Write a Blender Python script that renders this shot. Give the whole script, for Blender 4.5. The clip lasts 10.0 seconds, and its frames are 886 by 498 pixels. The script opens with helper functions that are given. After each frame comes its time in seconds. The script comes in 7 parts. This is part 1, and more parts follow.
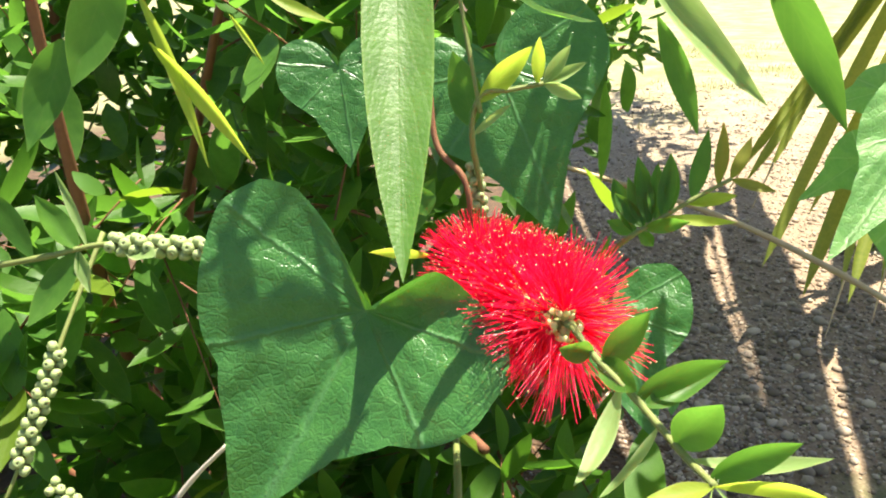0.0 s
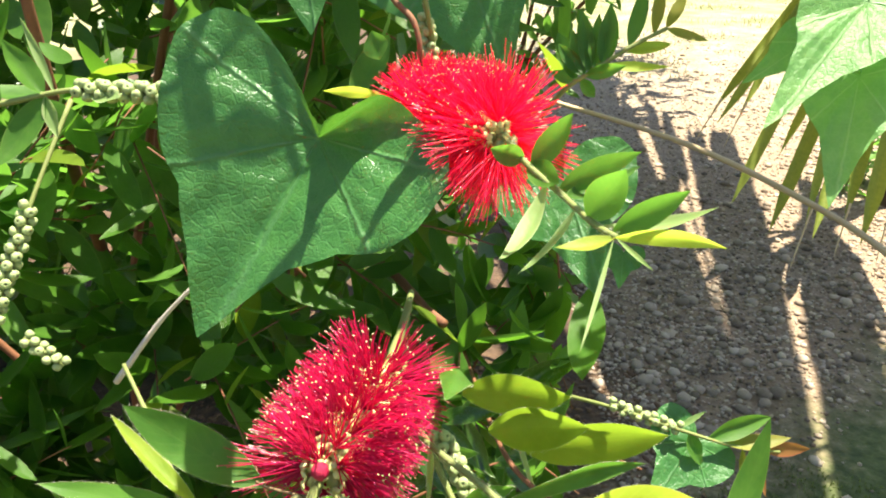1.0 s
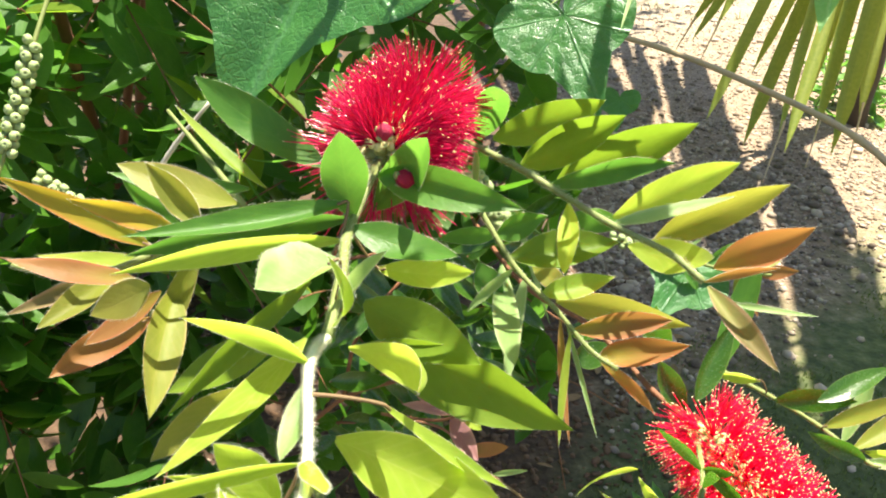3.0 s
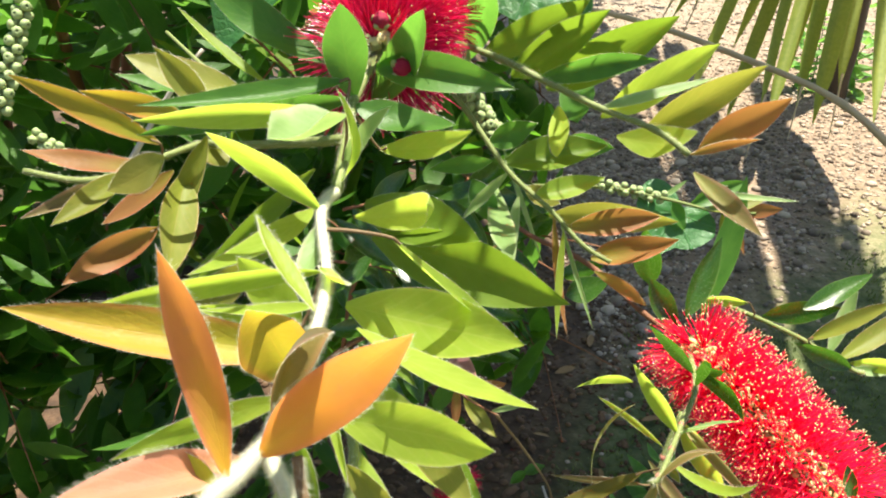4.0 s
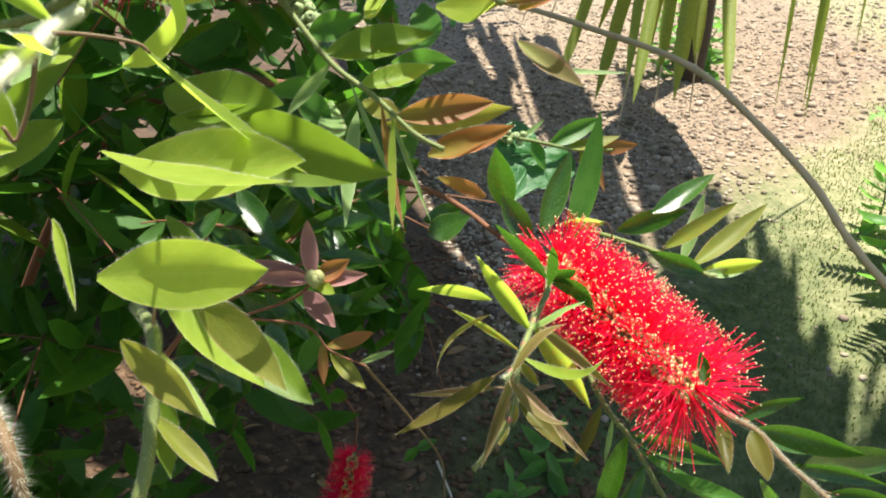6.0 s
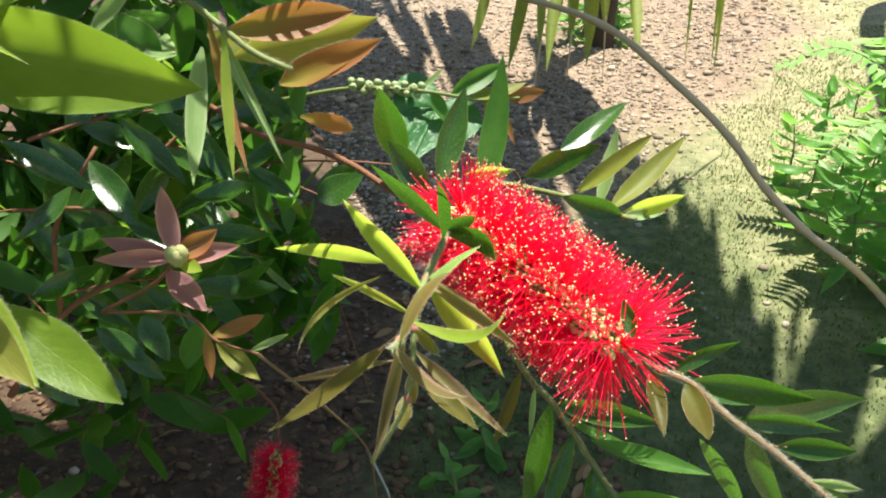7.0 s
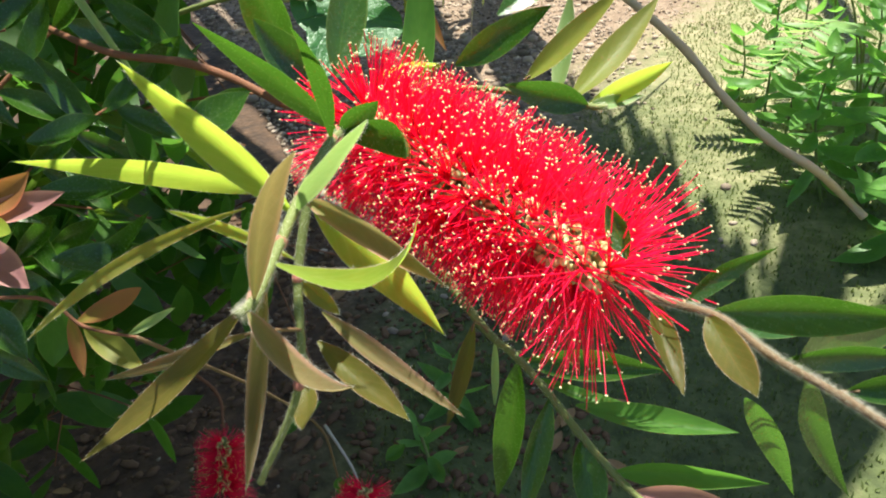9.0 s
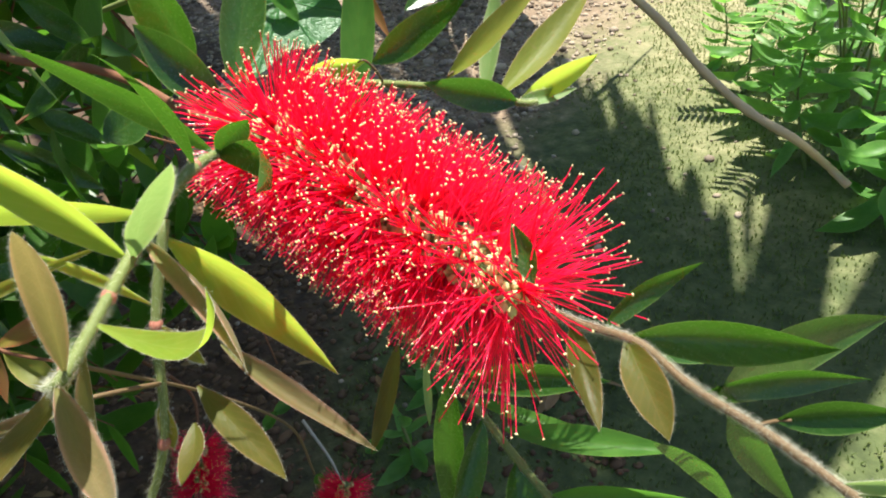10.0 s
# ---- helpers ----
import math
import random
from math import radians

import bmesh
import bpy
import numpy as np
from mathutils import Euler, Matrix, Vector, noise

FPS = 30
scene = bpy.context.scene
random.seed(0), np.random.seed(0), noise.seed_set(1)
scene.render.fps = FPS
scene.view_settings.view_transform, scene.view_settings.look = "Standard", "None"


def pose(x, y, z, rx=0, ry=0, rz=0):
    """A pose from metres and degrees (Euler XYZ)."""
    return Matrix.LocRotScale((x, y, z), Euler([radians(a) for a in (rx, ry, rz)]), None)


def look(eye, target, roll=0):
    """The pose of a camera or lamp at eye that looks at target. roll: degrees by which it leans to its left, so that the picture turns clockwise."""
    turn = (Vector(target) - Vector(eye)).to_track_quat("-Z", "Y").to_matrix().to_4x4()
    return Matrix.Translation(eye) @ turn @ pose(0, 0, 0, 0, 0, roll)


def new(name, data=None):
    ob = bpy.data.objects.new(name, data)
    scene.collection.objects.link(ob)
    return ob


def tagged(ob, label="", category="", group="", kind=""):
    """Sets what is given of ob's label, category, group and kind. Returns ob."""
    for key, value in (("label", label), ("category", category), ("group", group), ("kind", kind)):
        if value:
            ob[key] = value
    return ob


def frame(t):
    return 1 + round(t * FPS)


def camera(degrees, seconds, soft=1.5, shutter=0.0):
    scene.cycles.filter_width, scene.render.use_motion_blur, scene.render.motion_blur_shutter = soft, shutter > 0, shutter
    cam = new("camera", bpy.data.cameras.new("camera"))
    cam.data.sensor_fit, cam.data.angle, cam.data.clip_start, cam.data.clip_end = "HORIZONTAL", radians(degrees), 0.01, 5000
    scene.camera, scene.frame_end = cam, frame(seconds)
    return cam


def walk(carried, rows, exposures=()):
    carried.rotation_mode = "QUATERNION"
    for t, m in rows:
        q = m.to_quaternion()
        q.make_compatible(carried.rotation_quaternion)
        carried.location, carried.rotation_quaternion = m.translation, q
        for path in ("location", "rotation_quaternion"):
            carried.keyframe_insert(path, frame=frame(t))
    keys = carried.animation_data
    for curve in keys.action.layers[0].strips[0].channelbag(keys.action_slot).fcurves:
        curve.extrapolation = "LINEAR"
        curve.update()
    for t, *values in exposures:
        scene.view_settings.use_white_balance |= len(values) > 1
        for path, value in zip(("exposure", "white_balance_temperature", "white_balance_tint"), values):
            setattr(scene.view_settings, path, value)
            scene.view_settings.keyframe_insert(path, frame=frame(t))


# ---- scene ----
cam = camera(62.90, 10.0, 2.0)
EXPOSURE = [(0.0, 1.90, 6900, 6), (1.0, 2.02, 6900, 6), (2.2, 2.14, 6850, 6), (3.5, 1.80, 6650, 6), (4.5, 1.52, 6450, 6), (6.5, 1.42, 6250, 5), (8.5, 1.37, 6200, 5), (10.0, 1.26, 6150, 5)]
PATH = [
    (0.0, (0.0000, 0.0000, 0.9938), (-0.0226, 0.3728, 0.8504), -1.60),
    (0.5, (0.0090, -0.0271, 0.9708), (-0.0070, 0.3432, 0.8203), -1.74),
    (1.0, (0.0164, -0.0419, 0.9500), (0.0042, 0.3216, 0.7834), -0.47),
    (1.5, (0.0220, -0.0566, 0.9332), (0.0169, 0.3023, 0.7567), 0.44),
    (2.0, (0.0199, -0.0687, 0.9179), (0.0180, 0.2850, 0.7311), 1.22),
    (2.2, (0.0188, -0.0744, 0.9063), (0.0171, 0.2782, 0.7174), 0.93),
    (3.3, (-0.0127, -0.0963, 0.8809), (-0.0091, 0.2549, 0.6895), -1.45),
    (3.5, (-0.0091, -0.1020, 0.8777), (-0.0055, 0.2481, 0.6843), -1.58),
    (4.0, (-0.0125, -0.1149, 0.8583), (-0.0034, 0.2359, 0.6662), -2.55),
    (4.5, (-0.0056, -0.1259, 0.8488), (0.0090, 0.2266, 0.6604), -2.32),
    (5.0, (-0.0017, -0.1343, 0.8403), (0.0216, 0.2203, 0.6566), -3.80),
    (5.2, (-0.0014, -0.1360, 0.8356), (0.0348, 0.2163, 0.6497), -2.89),
    (6.3, (0.0185, -0.1094, 0.8026), (0.0931, 0.2329, 0.6096), -2.81),
    (6.5, (0.0266, -0.1033, 0.7957), (0.1087, 0.2362, 0.6007), -3.02),
    (7.0, (0.0337, -0.0877, 0.7776), (0.1355, 0.2431, 0.5772), -3.61),
    (7.5, (0.0381, -0.0733, 0.7578), (0.1493, 0.2504, 0.5509), -4.16),
    (8.0, (0.0487, -0.0594, 0.7454), (0.1614, 0.2599, 0.5326), -5.16),
    (8.5, (0.0536, -0.0379, 0.7311), (0.1689, 0.2777, 0.5141), -6.27),
    (9.0, (0.0657, -0.0286, 0.7225), (0.1822, 0.2827, 0.5000), -7.69),
    (9.5, (0.0810, -0.0236, 0.7215), (0.1990, 0.2833, 0.4938), -8.76),
    (10.0, (0.0958, -0.0202, 0.7194), (0.2102, 0.2840, 0.4862), -9.79),
]
walk(cam, [(t, look(eye, target, roll)) for t, eye, target, roll in PATH], EXPOSURE)

# ---------- world, sun ----------
SUN_AZ, SUN_EL = radians(55), radians(74)   # azimuth from +y towards +x
world = bpy.data.worlds.new("sky")
scene.world = world
world.use_nodes = True
wn = world.node_tree
sky = wn.nodes.new("ShaderNodeTexSky")
sky.sky_type, sky.sun_disc = "NISHITA", False
sky.sun_elevation, sky.sun_rotation = SUN_EL, SUN_AZ
wn.links.new(sky.outputs[0], wn.nodes["Background"].inputs[0])
wn.nodes["Background"].inputs[1].default_value = 0.064
sun_dir = Vector((math.sin(SUN_AZ) * math.cos(SUN_EL), math.cos(SUN_AZ) * math.cos(SUN_EL), math.sin(SUN_EL)))
sun = new("sun", bpy.data.lights.new("sun", "SUN"))
sun.data.energy, sun.data.angle, sun.data.color = 5.0, radians(0.5), (1.0, 0.94, 0.82)
sun.matrix_world = look(sun_dir * 20, (0, 0, 0))

# ---------- materials ----------
def nodes_of(name):
    m = bpy.data.materials.new(name)
    m.use_nodes = True
    nt = m.node_tree
    return m, nt, nt.nodes, nt.links, nt.nodes["Principled BSDF"]


def ramp(ns, stops):
    r = ns.new("ShaderNodeValToRGB")
    while len(r.color_ramp.elements) < len(stops):
        r.color_ramp.elements.new(0.5)
    for e, (p, c) in zip(r.color_ramp.elements, stops):
        e.position, e.color = p, (*c, 1)
    return r


def noise_tex(ns, ls, scale, detail=3.0, rough=0.55, coord=None):
    n = ns.new("ShaderNodeTexNoise")
    n.inputs["Scale"].default_value, n.inputs["Detail"].default_value, n.inputs["Roughness"].default_value = scale, detail, rough
    if coord is not None:
        ls.new(coord, n.inputs["Vector"])
    return n


def mixc(ns, ls, fac, a, b, mode="MIX"):
    m = ns.new("ShaderNodeMix")
    m.data_type, m.blend_type = "RGBA", mode
    for sock, v in ((m.inputs[0], fac), (m.inputs[6], a), (m.inputs[7], b)):
        if isinstance(v, (int, float)):
            sock.default_value = v
        elif isinstance(v, tuple):
            sock.default_value = (*v, 1)
        else:
            ls.new(v, sock)
    return m.outputs[2]


def calc(ns, ls, op, a, b=0.0, c=0.0):
    m = ns.new("ShaderNodeMath")
    m.operation = op
    for sock, v in zip(m.inputs, (a, b, c)):
        if isinstance(v, (int, float)):
            sock.default_value = v
        else:
            ls.new(v, sock)
    return m.outputs[0]


def leaf_material(name, dark, light, edge, rough=0.42, trans=0.38, vein=0.25, spread=0.5, veins=26.0, heart=False, tcol=None, foot=None, sheen=0.0, gloss=0.26):
    """Leaf: midrib and side veins from the UV map, blotches, tone by object, light coming through."""
    m, _, ns, ls, bsdf = nodes_of(name)
    uv = ns.new("ShaderNodeUVMap")
    sep = ns.new("ShaderNodeSeparateXYZ")
    ls.new(uv.outputs[0], sep.inputs[0])
    across = calc(ns, ls, "ABSOLUTE", calc(ns, ls, "SUBTRACT", sep.outputs[0], 0.5))
    geo = ns.new("ShaderNodeNewGeometry")
    info = ns.new("ShaderNodeObjectInfo")
    tone = calc(ns, ls, "FRACT", calc(ns, ls, "ADD", info.outputs["Random"], geo.outputs["Random Per Island"]))
    tc = ns.new("ShaderNodeTexCoord")
    big = noise_tex(ns, ls, 90.0, 3, 0.6, tc.outputs["Object"])
    fine = noise_tex(ns, ls, 900.0, 2, 0.6, tc.outputs["Object"])
    blotch = ns.new("ShaderNodeMapRange")
    blotch.inputs[1].default_value, blotch.inputs[2].default_value = 0.34, 0.66
    ls.new(big.outputs[0], blotch.inputs[0])
    f = calc(ns, ls, "ADD", calc(ns, ls, "MULTIPLY", tone, spread), calc(ns, ls, "MULTIPLY", blotch.outputs[0], 1.0 - spread))
    col = mixc(ns, ls, f, dark, light)
    if foot:
        # another tint towards the stalk and along the middle
        fm = ns.new("ShaderNodeMapRange")
        fm.interpolation_type = "SMOOTHSTEP"
        fm.inputs[1].default_value, fm.inputs[2].default_value = 0.80, 0.10
        ls.new(calc(ns, ls, "ADD", sep.outputs[1], calc(ns, ls, "ADD", calc(ns, ls, "MULTIPLY", across, 0.5), calc(ns, ls, "MULTIPLY", tone, 0.25))), fm.inputs[0])
        col = mixc(ns, ls, fm.outputs[0], col, foot)
    # side veins run obliquely from the midrib
    v = calc(ns, ls, "SUBTRACT", calc(ns, ls, "MULTIPLY", sep.outputs[1], veins), calc(ns, ls, "MULTIPLY", across, veins * 0.55))
    v = calc(ns, ls, "ADD", v, calc(ns, ls, "MULTIPLY", big.outputs[0], 0.9))
    wv = calc(ns, ls, "POWER", calc(ns, ls, "ABSOLUTE", calc(ns, ls, "SINE", v)), 14.0)
    if heart:
        # main veins spread from the stalk, with a net of small ones between
        ang = calc(ns, ls, "ARCTAN2", calc(ns, ls, "SUBTRACT", sep.outputs[0], 0.5), calc(ns, ls, "SUBTRACT", sep.outputs[1], 0.5))
        rad = calc(ns, ls, "MULTIPLY", calc(ns, ls, "SQRT", calc(ns, ls, "ADD", calc(ns, ls, "POWER", across, 2.0), calc(ns, ls, "POWER", calc(ns, ls, "SUBTRACT", sep.outputs[1], 0.5), 2.0))), 900.0)
        bent = calc(ns, ls, "ADD", calc(ns, ls, "MULTIPLY", ang, 3.6), calc(ns, ls, "MULTIPLY", big.outputs[0], 0.35))
        main = calc(ns, ls, "POWER", calc(ns, ls, "ABSOLUTE", calc(ns, ls, "COSINE", bent)), calc(ns, ls, "ADD", rad, 20.0))
        net = ns.new("ShaderNodeTexVoronoi")
        net.feature = "DISTANCE_TO_EDGE"
        net.inputs["Scale"].default_value = 190.0
        ls.new(tc.outputs["Object"], net.inputs["Vector"])
        small = calc(ns, ls, "SUBTRACT", 1.0, calc(ns, ls, "SMOOTH_MIN", calc(ns, ls, "MULTIPLY", net.outputs["Distance"], 9.0), 1.0, 0.4))
        wv = calc(ns, ls, "MAXIMUM", main, calc(ns, ls, "MULTIPLY", small, 0.22))
    rib = calc(ns, ls, "SUBTRACT", 1.0, calc(ns, ls, "SMOOTH_MIN", calc(ns, ls, "MULTIPLY", across, 36.0), 1.0, 0.3))
    rib = calc(ns, ls, "MAXIMUM", rib, 0.0) if not heart else wv
    lines = calc(ns, ls, "MAXIMUM", rib, calc(ns, ls, "MULTIPLY", wv, 0.45 if not heart else 0.9))
    col = mixc(ns, ls, calc(ns, ls, "MULTIPLY", lines, vein), col, edge)
    rm = ns.new("ShaderNodeMapRange")
    rm.interpolation_type = "SMOOTHSTEP"
    rm.inputs[1].default_value, rm.inputs[2].default_value, rm.inputs[4].default_value = (0.34 if sheen > 0.22 else 0.45), 0.5, 0.7
    ls.new(across, rm.inputs[0])
    rim = 0.0 if heart else rm.outputs[0]
    col = mixc(ns, ls, rim, col, edge)
    spot = ramp(ns, [(0.0, (0, 0, 0)), (0.70, (0, 0, 0)), (0.76, (1, 1, 1))])
    ls.new(noise_tex(ns, ls, 260.0, 2, 0.5, tc.outputs["Object"]).outputs[0], spot.inputs[0])
    col = mixc(ns, ls, calc(ns, ls, "MULTIPLY", spot.outputs[0], 0.35), col, tuple(0.6 * c + 0.02 for c in edge))
    ls.new(col, bsdf.inputs["Base Color"])
    rr = calc(ns, ls, "ADD", calc(ns, ls, "MULTIPLY", fine.outputs[0], 0.22), rough - 0.1)
    ls.new(rr, bsdf.inputs["Roughness"])
    bsdf.inputs["Specular IOR Level"].default_value = gloss
    bsdf.inputs["Sheen Weight"].default_value, bsdf.inputs["Sheen Roughness"].default_value = sheen * 0.4, 0.4
    bump = ns.new("ShaderNodeBump")
    bump.inputs["Strength"].default_value, bump.inputs["Distance"].default_value = 0.6, 0.0004 if not heart else 0.0016
    hsum = calc(ns, ls, "ADD", calc(ns, ls, "MULTIPLY", lines, -0.15 if not heart else -0.8), calc(ns, ls, "ADD", calc(ns, ls, "MULTIPLY", fine.outputs[0], 0.5), calc(ns, ls, "MULTIPLY", big.outputs[0], 0.8)))
    ls.new(hsum, bump.inputs["Height"])
    ls.new(bump.outputs[0], bsdf.inputs["Normal"])
    tr = ns.new("ShaderNodeBsdfTranslucent")
    tint = mixc(ns, ls, 0.55, col, tcol or tuple(min(1.0, 1.7 * c) for c in light))
    ls.new(mixc(ns, ls, 1.0, tint, (1.6, 1.6, 1.15), "MULTIPLY"), tr.inputs[0])
    mx = ns.new("ShaderNodeMixShader")
    mx.inputs[0].default_value = trans
    ls.new(bsdf.outputs[0], mx.inputs[1])
    ls.new(tr.outputs[0], mx.inputs[2])
    ls.new(mx.outputs[0], ns["Material Output"].inputs[0])
    return m


def simple(name, a, b, scale, rough=0.6, bump_d=0.0005, trans=0.0, spec=0.4, mixing=(0.6, 0.5)):
    m, _, ns, ls, bsdf = nodes_of(name)
    tc = ns.new("ShaderNodeTexCoord")
    geo = ns.new("ShaderNodeNewGeometry")
    big = noise_tex(ns, ls, scale, 4, 0.6, tc.outputs["Object"])
    fine = noise_tex(ns, ls, scale * 8, 2, 0.6, tc.outputs["Object"])
    f = calc(ns, ls, "ADD", calc(ns, ls, "MULTIPLY", big.outputs[0], mixing[0]), calc(ns, ls, "MULTIPLY", geo.outputs["Random Per Island"], mixing[1]))
    f = calc(ns, ls, "ADD", f, calc(ns, ls, "MULTIPLY", fine.outputs[0], 0.15))
    col = mixc(ns, ls, calc(ns, ls, "SUBTRACT", f, 0.1), a, b)
    ls.new(col, bsdf.inputs["Base Color"])
    bsdf.inputs["Roughness"].default_value, bsdf.inputs["Specular IOR Level"].default_value = rough, spec
    bp = ns.new("ShaderNodeBump")
    bp.inputs["Strength"].default_value, bp.inputs["Distance"].default_value = 0.6, bump_d
    ls.new(fine.outputs[0], bp.inputs["Height"])
    ls.new(bp.outputs[0], bsdf.inputs["Normal"])
    if trans:
        tr = ns.new("ShaderNodeBsdfTranslucent")
        ls.new(mixc(ns, ls, 1.0, col, (1.5, 1.5, 1.5), "MULTIPLY"), tr.inputs[0])
        mx = ns.new("ShaderNodeMixShader")
        mx.inputs[0].default_value = trans
        ls.new(bsdf.outputs[0], mx.inputs[1])
        ls.new(tr.outputs[0], mx.inputs[2])
        ls.new(mx.outputs[0], ns["Material Output"].inputs[0])
    return m


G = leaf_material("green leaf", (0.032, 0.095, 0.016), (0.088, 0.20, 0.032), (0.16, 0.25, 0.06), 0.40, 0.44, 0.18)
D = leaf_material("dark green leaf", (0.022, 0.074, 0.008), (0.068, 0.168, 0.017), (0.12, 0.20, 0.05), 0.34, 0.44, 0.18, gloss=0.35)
DG = leaf_material("glossy deep green leaf", (0.016, 0.052, 0.005), (0.044, 0.110, 0.010), (0.18, 0.26, 0.07), 0.24, 0.34, 0.2, gloss=0.7)
GM = leaf_material("mid green leaf", (0.070, 0.125, 0.010), (0.135, 0.205, 0.020), (0.17, 0.25, 0.05), 0.46, 0.44, 0.22)
L = leaf_material("young yellow-green leaf", (0.15, 0.245, 0.024), (0.31, 0.385, 0.055), (0.44, 0.45, 0.15), 0.50, 0.52, 0.30, sheen=0.15)
O = leaf_material("olive young leaf", (0.12, 0.145, 0.022), (0.23, 0.22, 0.042), (0.42, 0.28, 0.12), 0.50, 0.38, 0.16, foot=(0.17, 0.20, 0.02), sheen=0.2)
OD = leaf_material("dark olive-brown leaf", (0.060, 0.062, 0.012), (0.125, 0.105, 0.022), (0.34, 0.20, 0.09), 0.45, 0.40, 0.16, foot=(0.09, 0.10, 0.014), sheen=0.15)
R = leaf_material("bronze young leaf", (0.40, 0.110, 0.070), (0.57, 0.22, 0.045), (0.58, 0.17, 0.12), 0.52, 0.47, 0.14, foot=(0.42, 0.29, 0.03), sheen=0.25)
RY = leaf_material("yellow-bronze young leaf", (0.28, 0.195, 0.022), (0.36, 0.265, 0.030), (0.56, 0.19, 0.08), 0.52, 0.38, 0.14, foot=(0.26, 0.29, 0.03), sheen=0.25)
PS = leaf_material("salmon young leaf", (0.34, 0.125, 0.085), (0.47, 0.22, 0.13), (0.56, 0.27, 0.20), 0.55, 0.36, 0.14, foot=(0.44, 0.26, 0.10), sheen=0.3)
RU = leaf_material("rusty young leaf", (0.17, 0.085, 0.028), (0.26, 0.120, 0.040), (0.40, 0.12, 0.06), 0.5, 0.38, 0.16, foot=(0.20, 0.185, 0.025), sheen=0.25)
P = leaf_material("pinkish young leaf", (0.21, 0.095, 0.100), (0.32, 0.16, 0.16), (0.50, 0.27, 0.22), 0.55, 0.34, 0.14, foot=(0.28, 0.13, 0.14), sheen=0.25)
N = leaf_material("downy olive leaf", (0.105, 0.090, 0.032), (0.18, 0.140, 0.062), (0.44, 0.23, 0.18), 0.6, 0.34, 0.12, foot=(0.19, 0.20, 0.06), sheen=0.3)
S = leaf_material("pale grey-green leaf", (0.13, 0.22, 0.065), (0.23, 0.32, 0.12), (0.36, 0.42, 0.22), 0.50, 0.34, 0.16, sheen=0.3)
VINE = leaf_material("vine leaf", (0.026, 0.108, 0.026), (0.056, 0.172, 0.042), (0.09, 0.21, 0.09), 0.30, 0.26, 0.45, 0.3, 34.0, True, (0.12, 0.30, 0.03), gloss=0.45)
VINEPALE = leaf_material("pale vine leaf", (0.10, 0.26, 0.07), (0.18, 0.36, 0.11), (0.28, 0.44, 0.20), 0.38, 0.38, 0.75, 0.3, 30.0, True, gloss=0.4)
HERB = leaf_material("herb leaf", (0.055, 0.155, 0.030), (0.15, 0.30, 0.062), (0.26, 0.40, 0.13), 0.42, 0.42, 0.18)
STRAP = leaf_material("strap leaf", (0.12, 0.175, 0.025), (0.23, 0.26, 0.045), (0.36, 0.31, 0.09), 0.5, 0.34, 0.3, 0.4, 3.0)
BARK = simple("red-brown bark", (0.10, 0.035, 0.018), (0.24, 0.10, 0.045), 260, 0.7, 0.0006)
TWIG = simple("young green stem", (0.10, 0.14, 0.030), (0.21, 0.23, 0.075), 300, 0.65, 0.0003)
STALK = simple("brownish young stem", (0.085, 0.066, 0.024), (0.20, 0.115, 0.062), 220, 0.7, 0.0003)
WHITE = simple("woolly stem", (0.50, 0.52, 0.32), (0.70, 0.71, 0.52), 300, 0.85, 0.0003)
DEAD = simple("bleached dead twig", (0.32, 0.28, 0.22), (0.55, 0.50, 0.43), 200, 0.8, 0.0005)
TRUNK = simple("dark fibrous trunk", (0.035, 0.024, 0.016), (0.10, 0.07, 0.045), 40, 0.9, 0.004)
CANE = simple("grey-brown cane", (0.45, 0.31, 0.17), (0.70, 0.52, 0.31), 60, 0.65, 0.0012)
WOOL = simple("pale hairs", (0.66, 0.64, 0.52), (0.82, 0.80, 0.70), 50, 0.6, 0.0, 0.4)
RED = simple("red stamens", (0.62, 0.010, 0.095), (0.94, 0.052, 0.225), 110, 0.22, 0.0, 0.72, 1.0)
CRIMSON = simple("crimson stamens", (0.42, 0.008, 0.085), (0.74, 0.026, 0.155), 160, 0.26, 0.0, 0.52, 0.8)
JOINT = simple("reddish stem joint", (0.30, 0.060, 0.055), (0.46, 0.20, 0.13), 500, 0.6, 0.0003)
BUD = simple("crumpled dark red bud", (0.20, 0.004, 0.022), (0.46, 0.012, 0.060), 700, 0.55, 0.0006, 0.0, 0.3)
POLLEN = simple("cream anthers", (0.72, 0.56, 0.24), (0.90, 0.80, 0.48), 400, 0.6, 0.0)
CUP = simple("green flower cup", (0.22, 0.25, 0.07), (0.46, 0.44, 0.20), 300, 0.6, 0.0003, 0.15)
PETAL = simple("cream petals", (0.60, 0.58, 0.22), (0.84, 0.80, 0.46), 300, 0.6, 0.0003, 0.25)
POD = simple("grey-green capsule", (0.19, 0.25, 0.09), (0.36, 0.42, 0.20), 300, 0.6, 0.0004)
STONE = simple("gravel stone", (0.070, 0.045, 0.029), (0.50, 0.395, 0.30), 60, 0.8, 0.001, 0.0, 0.3, (0.25, 0.85))
CRUMB = simple("soil crumbs", (0.032, 0.017, 0.009), (0.19, 0.105, 0.054), 60, 0.9, 0.001)
LITTER = simple("dry leaf", (0.16, 0.08, 0.035), (0.38, 0.24, 0.11), 120, 0.7, 0.0005, 0.15)
GRASS = simple("moss and grass", (0.075, 0.118, 0.024), (0.20, 0.225, 0.068), 14, 0.6, 0.0, 0.35)
LAWN = simple("dry lawn grass", (0.16, 0.18, 0.060), (0.35, 0.30, 0.165), 6, 0.65, 0.0, 0.3)

